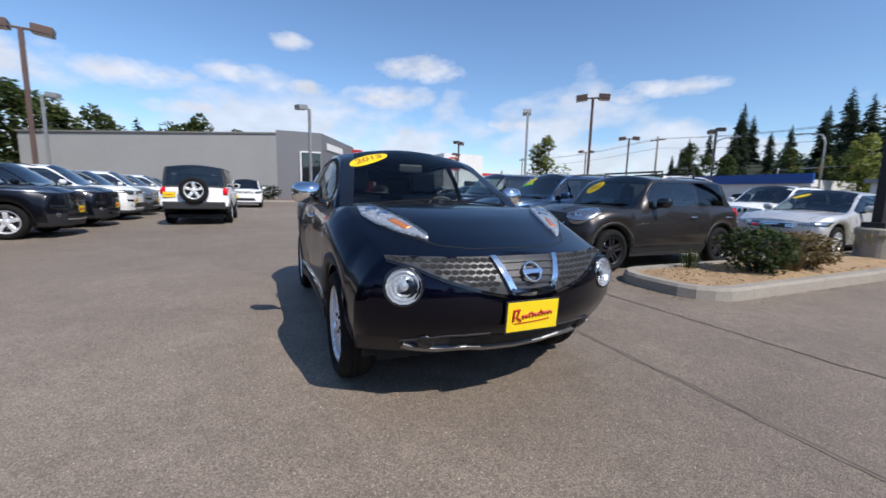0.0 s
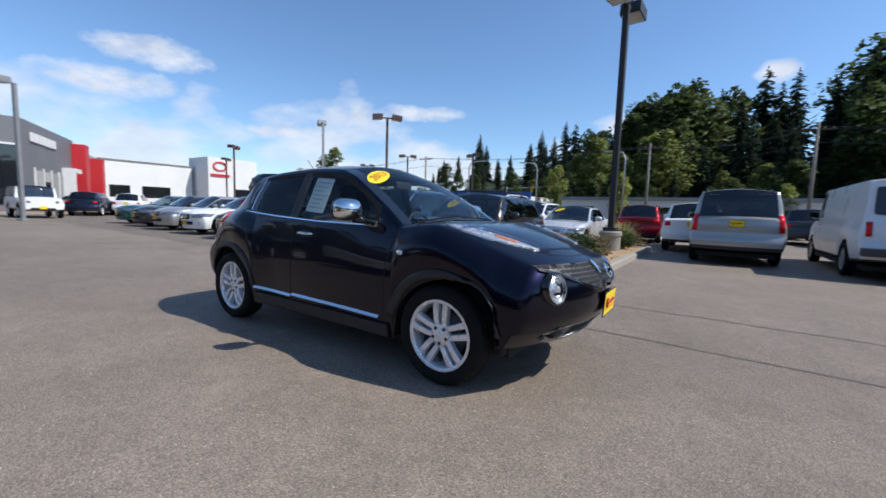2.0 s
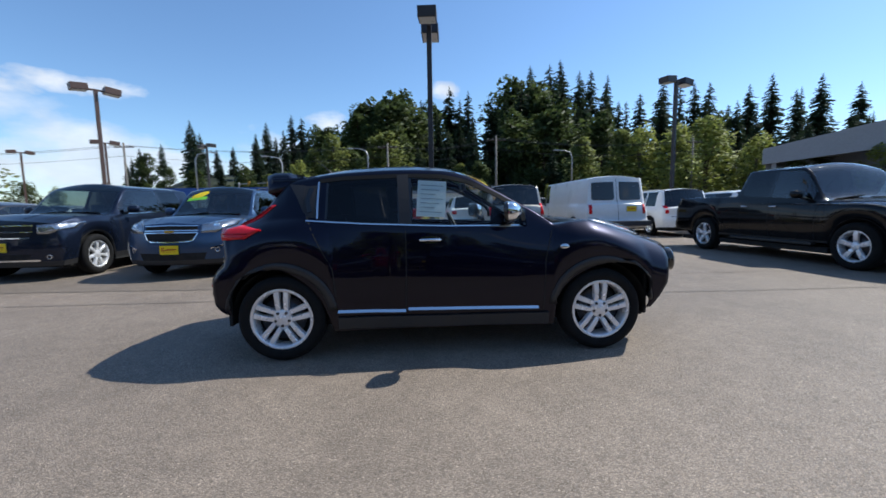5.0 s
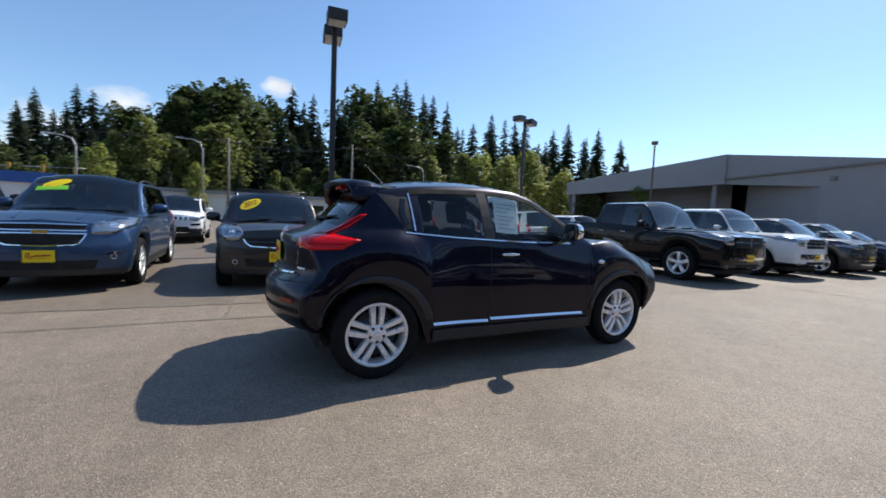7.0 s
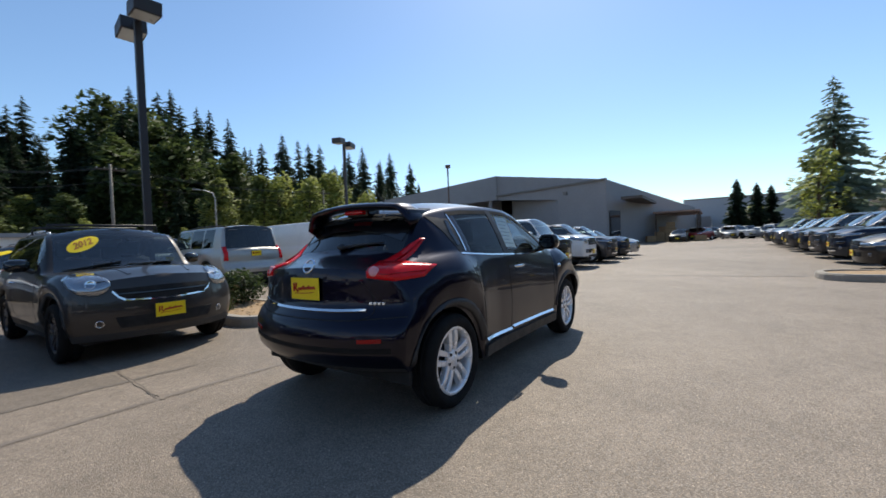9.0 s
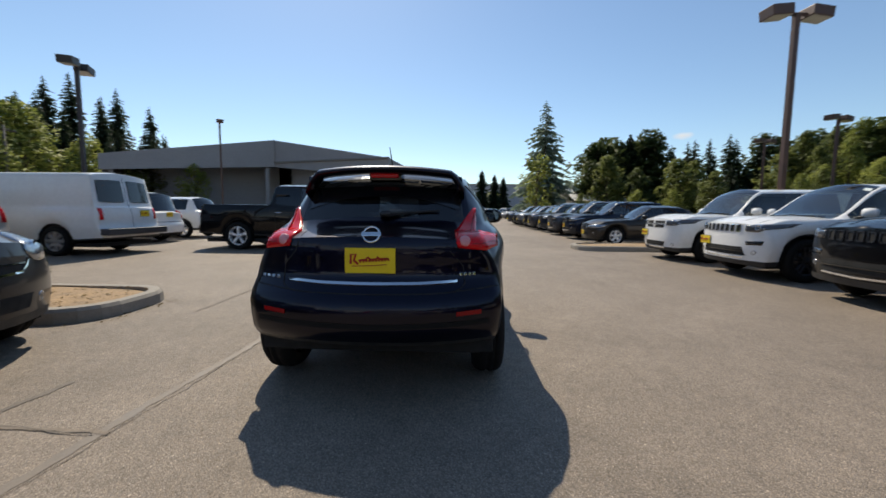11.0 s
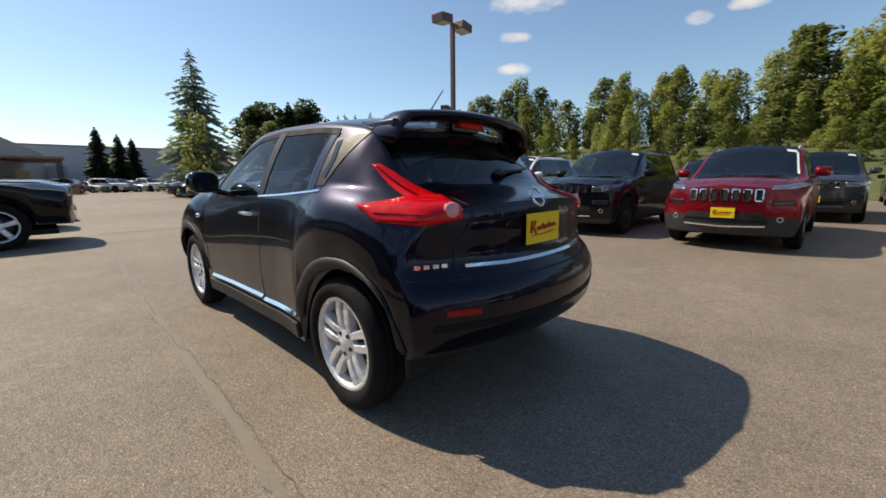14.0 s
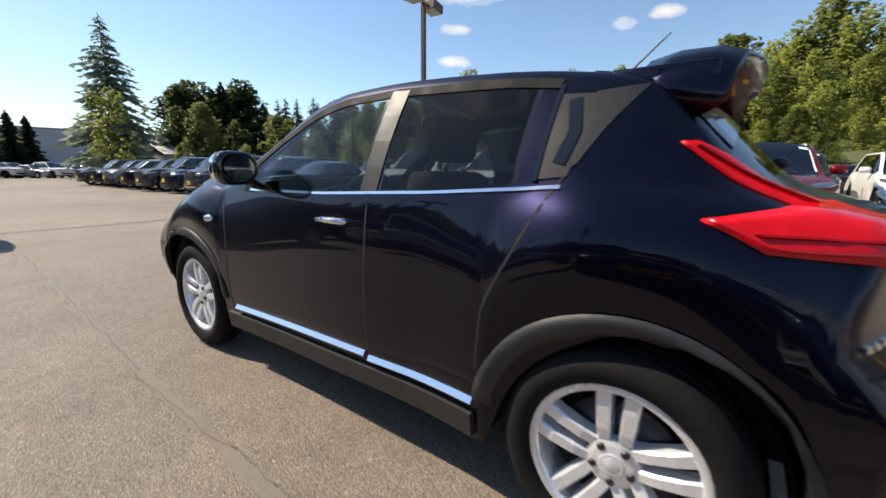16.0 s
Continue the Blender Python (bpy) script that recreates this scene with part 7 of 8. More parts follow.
KINDS = {
    "con": (CON, 20, LEAF_CONIFER, "conifer", "tall dark green conifer on the hillside"),
    "slim": (CON_SLIM, 20, LEAF_CONIFER, "conifer", "slim dark conifer standing above the woods"),
    "broad": (BROAD, 12, LEAF_BROAD, "broadleaf_tree", "dark green leafy tree in the woods"),
    "olive": (OLIVE, 12, LEAF_OLIVE, "broadleaf_tree", "olive green leafy tree in the sun"),
    "light": (LIGHT, 10, LEAF_LIGHT, "broadleaf_tree", "sunlit yellow-green leafy tree"),
    "poplar": (POPLAR, 12, LEAF_LIGHT, "poplar", "tall yellow-green poplar on the bank"),
}
NORTH = [(127, 5.8), (123, 7.3), (120.5, 8.4), (119, 11.7), (116.3, 7.7), (113, 8.0), (111.4, 10.2), (109.4, 11.8), (106.9, 12.6), (104.4, 12.4), (102.0, 11.2), (100.0, 12.2), (98.5, 12.6), (97.4, 13.0), (94.4, 13.6), (91.4, 13.6), (89.9, 13.4), (88.2, 16.3), (86.5, 14.4), (85.2, 16.2), (83.5, 14.2),
         (81.8, 17.9), (80.2, 13.4), (78.9, 14.7), (77.6, 16.3), (76.7, 15.2), (75.3, 18.7), (74.2, 17.9), (71.8, 18.7), (69.5, 18.6), (67.7, 18.4), (65.7, 18.3), (63.7, 17.0), (60, 12.9), (56.5, 15.5), (52, 14.4), (49.7, 11.2), (47, 14.3), (44, 12.4), (40, 13.8), (37.5, 7.9)]
plant_belt(NORTH, [(104, 2.0, (0.93, 1.06), 9, {"con": 8, "slim": 1, "broad": 1}), (88, 2.2, (0.68, 0.97), 6, {"con": 7, "slim": 1, "broad": 2}), (74, 2.8, (0.42, 0.78), 3, {"con": 4, "broad": 3}), (64, 3.0, (0.22, 0.48), 0.5, {"broad": 4, "con": 2})], KINDS)
plant_belt([(122, 6.0), (116, 5.8), (108, 7.0), (100, 11.8), (95, 12.6), (90, 8.0), (80, 6.0), (74, 8.0)], [(70, 4.6, (0.75, 1.0), 1.5, {"olive": 3, "broad": 1})], KINDS)
plant_belt([(66, 11), (60, 12.5), (52, 11), (46, 9), (40, 7), (36, 6)], [(58, 3.6, (0.8, 1.0), 0.2, {"light": 4, "olive": 3})], KINDS)
plant_belt([(99.0, 12.0), (97.9, 13.6), (96.8, 15.0), (94.4, 16.0), (91.4, 16.0), (90.2, 14.8)], [(90, 1.7, (0.95, 1.02), 7, {"broad": 1}), (84, 2.0, (0.66, 0.86), 6, {"broad": 1})], KINDS)
SOUTH = [(-38, 7.2), (-40.5, 8.6), (-46.5, 9.1), (-51, 12.0), (-56.5, 12.7), (-58.7, 10.3), (-62.2, 10.5), (-65, 8.8), (-66.8, 12.7), (-69, 13.8), (-71.6, 9.6), (-74, 14.1), (-76, 10.8), (-80.3, 12.0), (-83.5, 11.2), (-86, 15.0), (-89.5, 13.2), (-92, 14.3), (-94.5, 16.5), (-99, 13.6), (-104, 15), (-115, 13), (-130, 11), (-141, 10)]
SOUTH = [(a - 2.2, e * 1.07) for a, e in SOUTH]
plant_belt(SOUTH, [(66, 2.4, (0.62, 0.86), 6, {"broad": 3, "con": 3, "olive": 1}), (56, 2.2, (0.90, 1.04), 4.5, {"poplar": 5, "olive": 3, "light": 1}), (46, 2.8, (0.55, 0.90), 3.5, {"light": 3, "poplar": 4, "olive": 3}), (38, 2.6, (0.30, 0.6), 2.2, {"light": 4, "olive": 2}), (31, 2.8, (0.16, 0.34), 1.2, {"light": 4, "olive": 2})], KINDS)
plant_belt([(-18.6, 7.0), (-19.4, 8.6), (-20.2, 9.7), (-22.4, 9.7), (-24.5, 8.6), (-26.8, 10.4), (-28, 10.2), (-29.7, 8.4), (-32, 8.8), (-34.6, 9.4), (-37.1, 9.0), (-42, 8.8), (-50, 9.8)], [(62, 1.5, (0.95, 1.04), 0.0, {"con": 3, "broad": 3}), (52, 3.4, (0.5, 0.85), 0.0, {"olive": 2, "broad": 1, "con": 1}), (42, 5, (0.3, 0.6), 0.0, {"light": 2, "olive": 1})], KINDS)
plant_belt([(122, 3.5), (135, 3.0), (150, 2.8)], [(95, 3.2, (0.8, 1.3), 0.0, {"broad": 4, "con": 1, "light": 1})], KINDS)
plant_belt([(175, 7.2), (186, 8), (196, 9), (206, 11), (216, 12)], [(64, 3.4, (0.85, 1.1), 0.0, {"con": 2, "broad": 3})], KINDS)

spruce = conifer_meshes(15.4, 4.2, 91, 40, 12, 8, 0.12)
tree(spruce, LEAF_SPRUCE, "spruce", "tall open spruce standing by the far parked cars", pose(49.6, -11.8, 0))
young = broadleaf_meshes(8.0, 1.9, 92, 1100, 0.40, 0.16, 18, True)
tree(young, LEAF_LIGHT, "young_tree", "yellow-green young tree before the spruce", pose(43.0, -9.6, 0))
tree(broadleaf_meshes(5.5, 2.4, 93, 700, 0.45, 0.2), LEAF_LIGHT, "young_tree", "bright yellow-green small tree", pose(78, -8.0, 0))
cyp = conifer_meshes(9.0, 1.9, 94, 34, 20, 5)
for x, y, s in ((73, -4.9, 0.98), (74, -7.4, 0.90), (75, -9.2, 0.86), (52, -23.7, 1.28)):
    t = tree(cyp, LEAF_CONIFER, "cypress", "dark green columnar evergreen tree", Matrix.LocRotScale((x, y, 0), None, (s, s, s)))
tree(broadleaf_meshes(7.2, 2.3, 95, 2200, 0.36, 0.15), LEAF_OLIVE, "young_tree", "leafy street tree behind the parked sedans", pose(-30.1, 25.3, 0))
for k, (x, y, s) in enumerate(((-6.0, 44.0, 0.9), (8, 46, 0.7), (17, 47, 0.6), (-16, 52, 1.2), (23, 43, 0.7))):
    tree(POPLAR[k % 3], LEAF_LIGHT, "young_tree", "small street tree across the road", Matrix.LocRotScale((x, y, 0), Euler((0, 0, k)), (s * 0.55, s * 0.55, s * 0.55)))


def bush(x, y, r, h, leaf, seed, name="bush", label="round evergreen bush with small glossy leaves", n=1500, size=0.085, z=0.14):
    rq = random.Random(seed)
    pts = []
    for k in range(n):
        v = Vector((rq.gauss(0, 1), rq.gauss(0, 1), rq.gauss(0, 1))).normalized()
        q = rq.uniform(0.62, 1.05) * (0.9 + 0.25 * noise.noise(v * 2.2 + Vector((seed, 0, 0))))
        pts.append((v.x * r * q, v.y * r * q, max(0.02, h * 0.48 + v.z * h * 0.5 * q)))
    b = thing(name, label, "bush", pose(x, y, z))
    me = clump_mesh("foliage", pts, size, seed, 0.9, 0.5)
    part("foliage", me, leaf, b)
    bm = bmesh.new()
    for k in range(7):
        a = k * 0.9
        tube(bm, [(0.04 * math.cos(a), 0.04 * math.sin(a), -0.03), (r * 0.4 * math.cos(a), r * 0.4 * math.sin(a), h * 0.4), (r * 0.7 * math.cos(a), r * 0.7 * math.sin(a), h * 0.75)], 0.012, 5, 0.004)
    part("stem", bm, BARK, b)
    return b


def tuft(x, y, h, leaf, seed, n=140, r=0.25, z=0.14, label="tuft of pale dry grass"):
    rq = random.Random(seed)
    verts, faces = [], []
    for k in range(n):
        a, q = rq.uniform(0, 6.28), rq.uniform(0, 0.12)
        bx, by = q * math.cos(a), q * math.sin(a)
        L, out = h * rq.uniform(0.6, 1.1), r * rq.uniform(0.3, 1.2)
        w = rq.uniform(0.004, 0.009)
        sx, sy = -math.sin(a) * w, math.cos(a) * w
        o = len(verts)
        verts += [(bx - sx, by - sy, 0), (bx + sx, by + sy, 0), (bx + math.cos(a) * out * 0.45 + sx, by + math.sin(a) * out * 0.45 + sy, L * 0.7), (bx + math.cos(a) * out * 0.45 - sx, by + math.sin(a) * out * 0.45 - sy, L * 0.7), (bx + math.cos(a) * out, by + math.sin(a) * out, L)]
        faces += [(o, o + 1, o + 2, o + 3), (o + 3, o + 2, o + 4)]
    ob = part("grass_tuft", mesh_of("grass_tuft", verts, faces, False), leaf, None, at=pose(x, y, z))
    return tagged(ob, label, "grass", kind="stuff")


bush(0.42, 5.15, 0.50, 0.72, LEAF_BUSH, 1)
bush(0.45, 6.25, 0.48, 0.60, LEAF_DRY, 2, label="half-dry brown bush beside the evergreen", n=1100)
bush(0.35, 9.85, 0.50, 0.66, LEAF_BUSH, 3)
bush(0.40, 11.6, 0.5, 0.5, LEAF_DRY, 4, label="low half-dry bush at the island's end", n=800)
tuft(-0.15, 4.55, 0.30, LEAF_BROAD, 5, 50, 0.10, label="small green weed in the mulch")
tuft(0.35, 10.7, 0.85, LEAF_GRASS, 6, 260, 0.5)
tuft(0.25, 8.9, 0.6, LEAF_GRASS, 7, 160, 0.4)
tuft(0.55, 5.75, 0.35, LEAF_DRY, 8, 160, 0.25, label="tuft of dry brown grass")
tuft(0.3, 11.2, 0.5, LEAF_DRY, 9, 160, 0.4, label="tuft of dry brown grass")


# dry needles, leaves and twigs strewn over the mulch and along its kerb
rq = random.Random(404)
pts = [(rq.uniform(-0.25, 0.80), rq.uniform(3.45, 12.3), rq.uniform(0.135, 0.175)) for k in range(1500)]
pts += [(rq.choice((-0.50, 1.05)) + rq.gauss(0, 0.05), rq.uniform(3.4, 9.5), 0.008) for k in range(110)] + [(rq.uniform(-0.3, 0.9), 3.17 + rq.gauss(0, 0.05), 0.008) for k in range(40)]
tagged(part("leaf_litter", clump_mesh("leaf_litter", pts, 0.042, 405, 0.25, 0.35), LEAF_DRY, None), "dry brown leaves and needles strewn on the mulch", "litter", kind="stuff")

# ---- lamps, poles and wires ----


def lot_lamp(x, y, h, turn, mat, heads=2, base=True, r=0.075):
    lp = thing("lot_lamp", "tall lot lamp with %s on a %s steel pole" % ("two box heads" if heads == 2 else "one box head", "brown" if mat is BROWN_STEEL else "grey" if mat is GALV else "dark"), "lamp", pose(x, y, 0, 0, 0, turn))
    if base:
        bm = lathe([(0.001, 0.72), (0.27, 0.72), (0.30, 0.69), (0.30, 0.60), (0.27, 0.57), (0.27, -0.02)], 24, "z")
        part("concrete_base", bm, CONCRETE, lp, smooth=False)
    z0 = 0.72 if base else 0
    part("pole", boxes((-r, r, -r, r, z0, h - 0.1), bevel=0.012), mat, lp)
    part("base_plate", boxes((-0.17, 0.17, -0.17, 0.17, z0, z0 + 0.10), bevel=0.01), mat, lp)
    for s in ((1, -1) if heads == 2 else (1,)):
        part("arm", boxes((min(0, s * 0.34), max(0, s * 0.34), -0.04, 0.04, h - 0.16, h - 0.08), bevel=0.008), mat, lp)
        hd = part("lamp_head", boxes((-0.32, 0.32, -0.27, 0.27, -0.14, 0.16), bevel=0.02), mat, lp, at=pose(s * 0.62, 0, h - 0.10, 0, s * 6))
        part("diffuser", boxes((-0.28, 0.28, -0.23, 0.23, -0.152, -0.142)), LAMP_GLASS, hd)
    return lp


lot_lamp(0.31, 8.95, 6.85, 84, BLACK_STEEL)
lot_lamp(-15.2, 16.7, 7.05, 48, BROWN_STEEL)
lot_lamp(-20.1, 15.6, 7.05, 150, GALV, 1)
lot_lamp(-25.2, 1.7, 6.6, -60, GALV, 1, False)
lot_lamp(-17.4, -9.4, 7.05, 100, BROWN_STEEL)
lot_lamp(-31.8, -14.3, 7.0, 80, GALV, 1, False)
lot_lamp(-38.5, 19.3, 7.0, 130, BROWN_STEEL)
lot_lamp(-50.8, 24.9, 7.0, 130, BROWN_STEEL)
lot_lamp(-25.7, 31.6, 7.0, 45, BROWN_STEEL)
lot_lamp(-18.6, 33.6, 7.0, 150, BLACK_STEEL)
lot_lamp(-37.1, 36.9, 7.0, 50, BROWN_STEEL)
lot_lamp(12.9, 15.9, 7.35, 20, BLACK_STEEL)
lot_lamp(32.5, 21.5, 9.2, 215, BROWN_STEEL, 1, False)
lot_lamp(8.7, -10.55, 7.25, 95, BROWN_STEEL)
lot_lamp(21.5, -23.5, 7.1, 110, BROWN_STEEL)
lot_lamp(29.5, -25.1, 7.1, 110, BROWN_STEEL)


def utility_pole(x, y, h, arms=True):
    up = thing("utility_pole", "weathered wooden utility pole with a crossarm" if arms else "slim grey street pole", "pole", pose(x, y, 0))
    bm = bmesh.new()
    tube(bm, [(0, 0, 0), (0, 0, h)], 0.16, 8, 0.10)
    part("pole", bm, surface("grey_timber", (0.20, 0.18, 0.155), 0.9, 0, 0.3, 3), up, smooth=True)
    if arms:
        part("crossarm", boxes((-1.1, 1.1, -0.06, 0.06, h - 0.55, h - 0.43)), BARK, up)
        for q in (-0.95, -0.4, 0.4, 0.95):
            part("insulator", lathe([(0.05, h - 0.43), (0.06, h - 0.33), (0.001, h - 0.28)], 8, "z"), CONCRETE, up, at=Matrix.Translation((q, 0, 0)))
    return up


POLES = [(-34, 46, 9.2), (-3.2, 42, 8.4), (9.1, 42, 9.2), (34, 44, 9.2), (-70, 50, 9.2)]
for x, y, h in POLES:
    utility_pole(x, y, h)
ordered = sorted(POLES)
for (x0, y0, h0), (x1, y1, h1) in zip(ordered, ordered[1:]):
    for q, dz in ((-0.4, 0), (0.4, 0), (0, -1.2)):
        bm = bmesh.new()
        tube(bm, [(x0 + (x1 - x0) * k / 10, y0 + (y1 - y0) * k / 10 + q, h0 - 0.3 + (h1 - h0) * k / 10 + dz - 0.7 * math.sin(math.pi * k / 10)) for k in range(11)], 0.022, 4)
        tagged(part("overhead_wire", bm, BLACK_STEEL, None), "dark overhead wire between the utility poles", "wire", "overhead wires")


def street_lamp(x, y, h, turn):
    sl = thing("street_lamp", "grey street lamp with a curved arm", "lamp", pose(x, y, 0, 0, 0, turn))
    bm = bmesh.new()
    tube(bm, [(0, 0, 0), (0, 0, h - 0.8), (0.25, 0, h - 0.2), (0.9, 0, h), (1.7, 0, h + 0.06)], 0.09, 8, 0.045)
    part("pole", bm, GALV, sl, smooth=True)
    part("lamp_head", boxes((1.6, 2.2, -0.12, 0.12, h - 0.02, h + 0.12), bevel=0.03), GALV, sl)


for x, y, h, t in ((-14.8, 42, 7.0, 180), (-5.4, 42, 7.8, 180), (18, 42, 7.5, 180), (-24, 42, 7.5, 20)):
    street_lamp(x, y, h, t)
# a signal mast over the road
sm = thing("signal_mast", "grey traffic signal mast reaching over the road", "signal", pose(-28, 62, 0))
bm = bmesh.new()
tube(bm, [(0, 0, 0), (0, 0, 5.6)], 0.13, 8, 0.10)
tube(bm, [(0, 0, 5.3), (8.5, 1.0, 5.7)], 0.09, 8, 0.05)
part("mast", bm, GALV, sm, smooth=True)
for q in (1.5, 4.5, 7.5):
    part("signal_head", boxes((q - 0.17, q + 0.17, 0.0, 0.3, 4.75, 5.75), bevel=0.03), surface("signal_yellow", (0.35, 0.20, 0.02), 0.5), sm)

# ---- buildings ----
CLAD_LIGHT = surface("light_grey_cladding", (0.34, 0.335, 0.325), 0.75, 0, 0.06, 0.5, 0.05, 8)
CLAD_DARK = surface("dark_grey_cladding", (0.155, 0.155, 0.165), 0.6, 0, 0.08, 0.5)
CLAD_WHITE = surface("white_wall", (0.70, 0.69, 0.67), 0.7, 0, 0.08, 0.5)
CLAD_RED = surface("red_panel", (0.48, 0.02, 0.025), 0.5, 0, 0.06, 0.5)
STUCCO = surface("grey_stucco", (0.30, 0.30, 0.31), 0.85, 0, 0.10, 0.7, 0.2, 20)
ROOF_EDGE = surface("roof_edge", (0.20, 0.19, 0.18), 0.6, 0, 0.1, 1)
SHOP_GLASS = surface("shop_glass", (0.012, 0.014, 0.016), 0.05, 0, 0.05, 2, coat=1.0)


def slab(pts, z0, z1, thick):
    """A standing wall of some thickness along a line of plan points."""
    bm = bmesh.new()
    for (ax, ay), (bx, by) in zip(pts, pts[1:]):
        d = Vector((bx - ax, by - ay, 0))
        L = d.length
        m = Matrix.Translation((ax, ay, 0)) @ Matrix.Rotation(math.atan2(d.y, d.x), 4, "Z")
        box(bm, 0, L, -thick / 2, thick / 2, z0, z1, 0, m)
    return bm


show = thing("showroom", "long grey showroom with a darker entrance and red panels", "building")
SHOW_PLAN = [(-40, 0.004), (-54.0, -24.8), (-82, -14), (-70, 0.004)]


def prism(plan, z0, z1):
    bm = bmesh.new()
    a, b = [bm.verts.new((x, y, z0)) for x, y in plan], [bm.verts.new((x, y, z1)) for x, y in plan]
    for k in range(len(plan)):
        bm.faces.new((a[k], a[(k + 1) % len(plan)], b[(k + 1) % len(plan)], b[k]))
    bm.faces.new(a[::-1])
    bm.faces.new(b)
    return bm


part("wall", prism(SHOW_PLAN, 0, 6.55), CLAD_LIGHT, show, "light grey ribbed metal wall")
part("roof_edge", prism([(-39.9, 0.0), (-53.9, -25.0), (-82.1, -14.1), (-70, 0.0)], 6.55, 6.7), ROOF_EDGE, show)
ent = bmesh.new()
poly = [(-40, 0.004), (-39.9, 4.3), (-51.5, 9.9), (-62, 9.9), (-62, 0.004)]
lo, hi = [ent.verts.new((x, y, 0)) for x, y in poly], [ent.verts.new((x, y, 6.95)) for x, y in poly]
for k in range(5):
    ent.faces.new((lo[k], lo[(k + 1) % 5], hi[(k + 1) % 5], hi[k]))
ent.faces.new(hi)
part("entrance_block", ent, CLAD_DARK, show, "dark grey panelled entrance block")
fm = Matrix.Translation((-39.9, 4.3, 0)) @ Matrix.Rotation(math.atan2(5.6, -11.6), 4, "Z")
for k in range(7):
    part("sign_letter", boxes((1.6 + 0.85 * k, 2.2 + 0.85 * k, -0.14, -0.03, 5.45, 6.15), bevel=0.02), CLAD_WHITE, show, "white sign letter as a plain block", fm)
for k in range(5):
    part("shop_window", boxes((2.2 + 1.9 * k, 3.9 + 1.9 * k, -0.06, -0.02, 0.4, 3.3)), SHOP_GLASS, show, "", fm)
    part("mullion", boxes((2.02 + 1.9 * k, 2.14 + 1.9 * k, -0.12, -0.02, 0.2, 3.5)), CLAD_WHITE, show, "", fm)
part("front_window", boxes((-39.95, -39.85, 2.35, 4.15, 0.6, 4.9)), SHOP_GLASS, show)
part("window_frame", boxes((-39.96, -39.82, 2.17, 2.31, 0.5, 5.0), (-39.96, -39.82, 2.31, 4.2, 4.92, 5.05)), CLAD_WHITE, show)
part("portal", boxes((9.0, 9.5, -0.9, 0.0, 0, 3.6), (9.0, 11.5, -0.9, 0.0, 3.6, 4.0)), CLAD_WHITE, show, "", fm)
part("red_pylon", boxes((12.2, 13.6, -1.1, -0.02, 0, 6.6)), CLAD_RED, show, "", fm)
part("red_pylon", boxes((18.8, 19.9, -1.2, -0.02, 0, 5.8)), CLAD_RED, show, "", fm)
part("red_band", boxes((13.6, 15.5, -0.6, -0.02, 3.8, 6.0)), CLAD_RED, show, "", fm)
part("side_wing", boxes((12.0, 26, 0.02, 14, 0, 6.2)), CLAD_LIGHT, show, "", fm)
part("dark_window", boxes((15.6, 18.6, -0.03, 0.015, 0.4, 3.4)), SHOP_GLASS, show, "", fm)
part("planting_strip", boxes((-39.9, -36.5, -20, 9, 0, 0.16)), surface("red_mulch", (0.20, 0.085, 0.05), 0.95, 0, 0.3, 3, 0.5, 10), show, "strip of reddish bark mulch")
part("kerb", boxes((-36.5, -36.3, -20, 9, 0, 0.17)), CONCRETE, show)
bush(-38.0, -1.0, 1.3, 1.5, LEAF_CONIFER, 31, n=700, size=0.25, z=0.14)

wb_ = thing("white_dealership", "white dealership building with a low canopy", "building")
part("wall", boxes((-86, -64, 15.5, 26.5, 0, 6.4)), CLAD_WHITE, wb_)
part("roof_edge", boxes((-86.1, -63.9, 15.4, 26.6, 6.4, 6.6)), ROOF_EDGE, wb_)
for y0, y1 in ((16.3, 18.6), (20.0, 23.5)):
    part("window", boxes((-64.02, -63.95, y0, y1, 1.6, 3.2)), SHOP_GLASS, wb_)
tb = thing("dealership", "white-fronted dealership with a red ring emblem", "building")
part("wall", boxes((-84, -62, 34.6, 50, 0, 5.0)), surface("pale_grey_wall", (0.42, 0.44, 0.45), 0.7, 0, 0.06, 0.5), tb)
part("red_band", boxes((-62.0, -61.9, 34.6, 50, 4.6, 5.05)), CLAD_RED, tb)
part("tower", boxes((-66, -60, 27.0, 34.6, 0, 8.0)), CLAD_WHITE, tb)
part("emblem_ring", lathe([(0.85, 0.0), (0.85, 0.12), (1.0, 0.14), (1.15, 0.12), (1.15, 0.0)], 28, "x"), CLAD_RED, tb, "red ring emblem as a plain shape", Matrix.Translation((-59.98, 28.7, 6.7)) @ Matrix.Diagonal((1, 0.95, 0.62, 1)))
part("emblem_bar", boxes((-59.98, -59.86, 27.3, 30.1, 5.15, 5.55)), CLAD_RED, tb)
part("entrance", boxes((-59.99, -59.9, 31.0, 34.2, 0.2, 3.4)), SHOP_GLASS, tb)
part("blue_sign", boxes((-60, -59.6, 37, 41, 1.0, 3.0)), CLAD_WHITE, tb)

svc = thing("service_building", "grey stucco service building with a gabled porch and canopy", "building")
bm = bmesh.new()
foot = [(38.6, 38.9), (50.5, 24.8), (45.0, 8.1), (76, 0.7), (86, 38)]
tops = [7.1, 10.6, 7.6, 5.2, 9.0]
lo, hi = [bm.verts.new((x + (1.5 if k == 0 else 0.8 if k == 1 else 0), y, 0)) for k, (x, y) in enumerate(foot)], [bm.verts.new((x, y, z)) for (x, y), z in zip(foot, tops)]
for k in range(2, 5):
    bm.faces.new((lo[k], lo[(k + 1) % 5], hi[(k + 1) % 5], hi[k]))
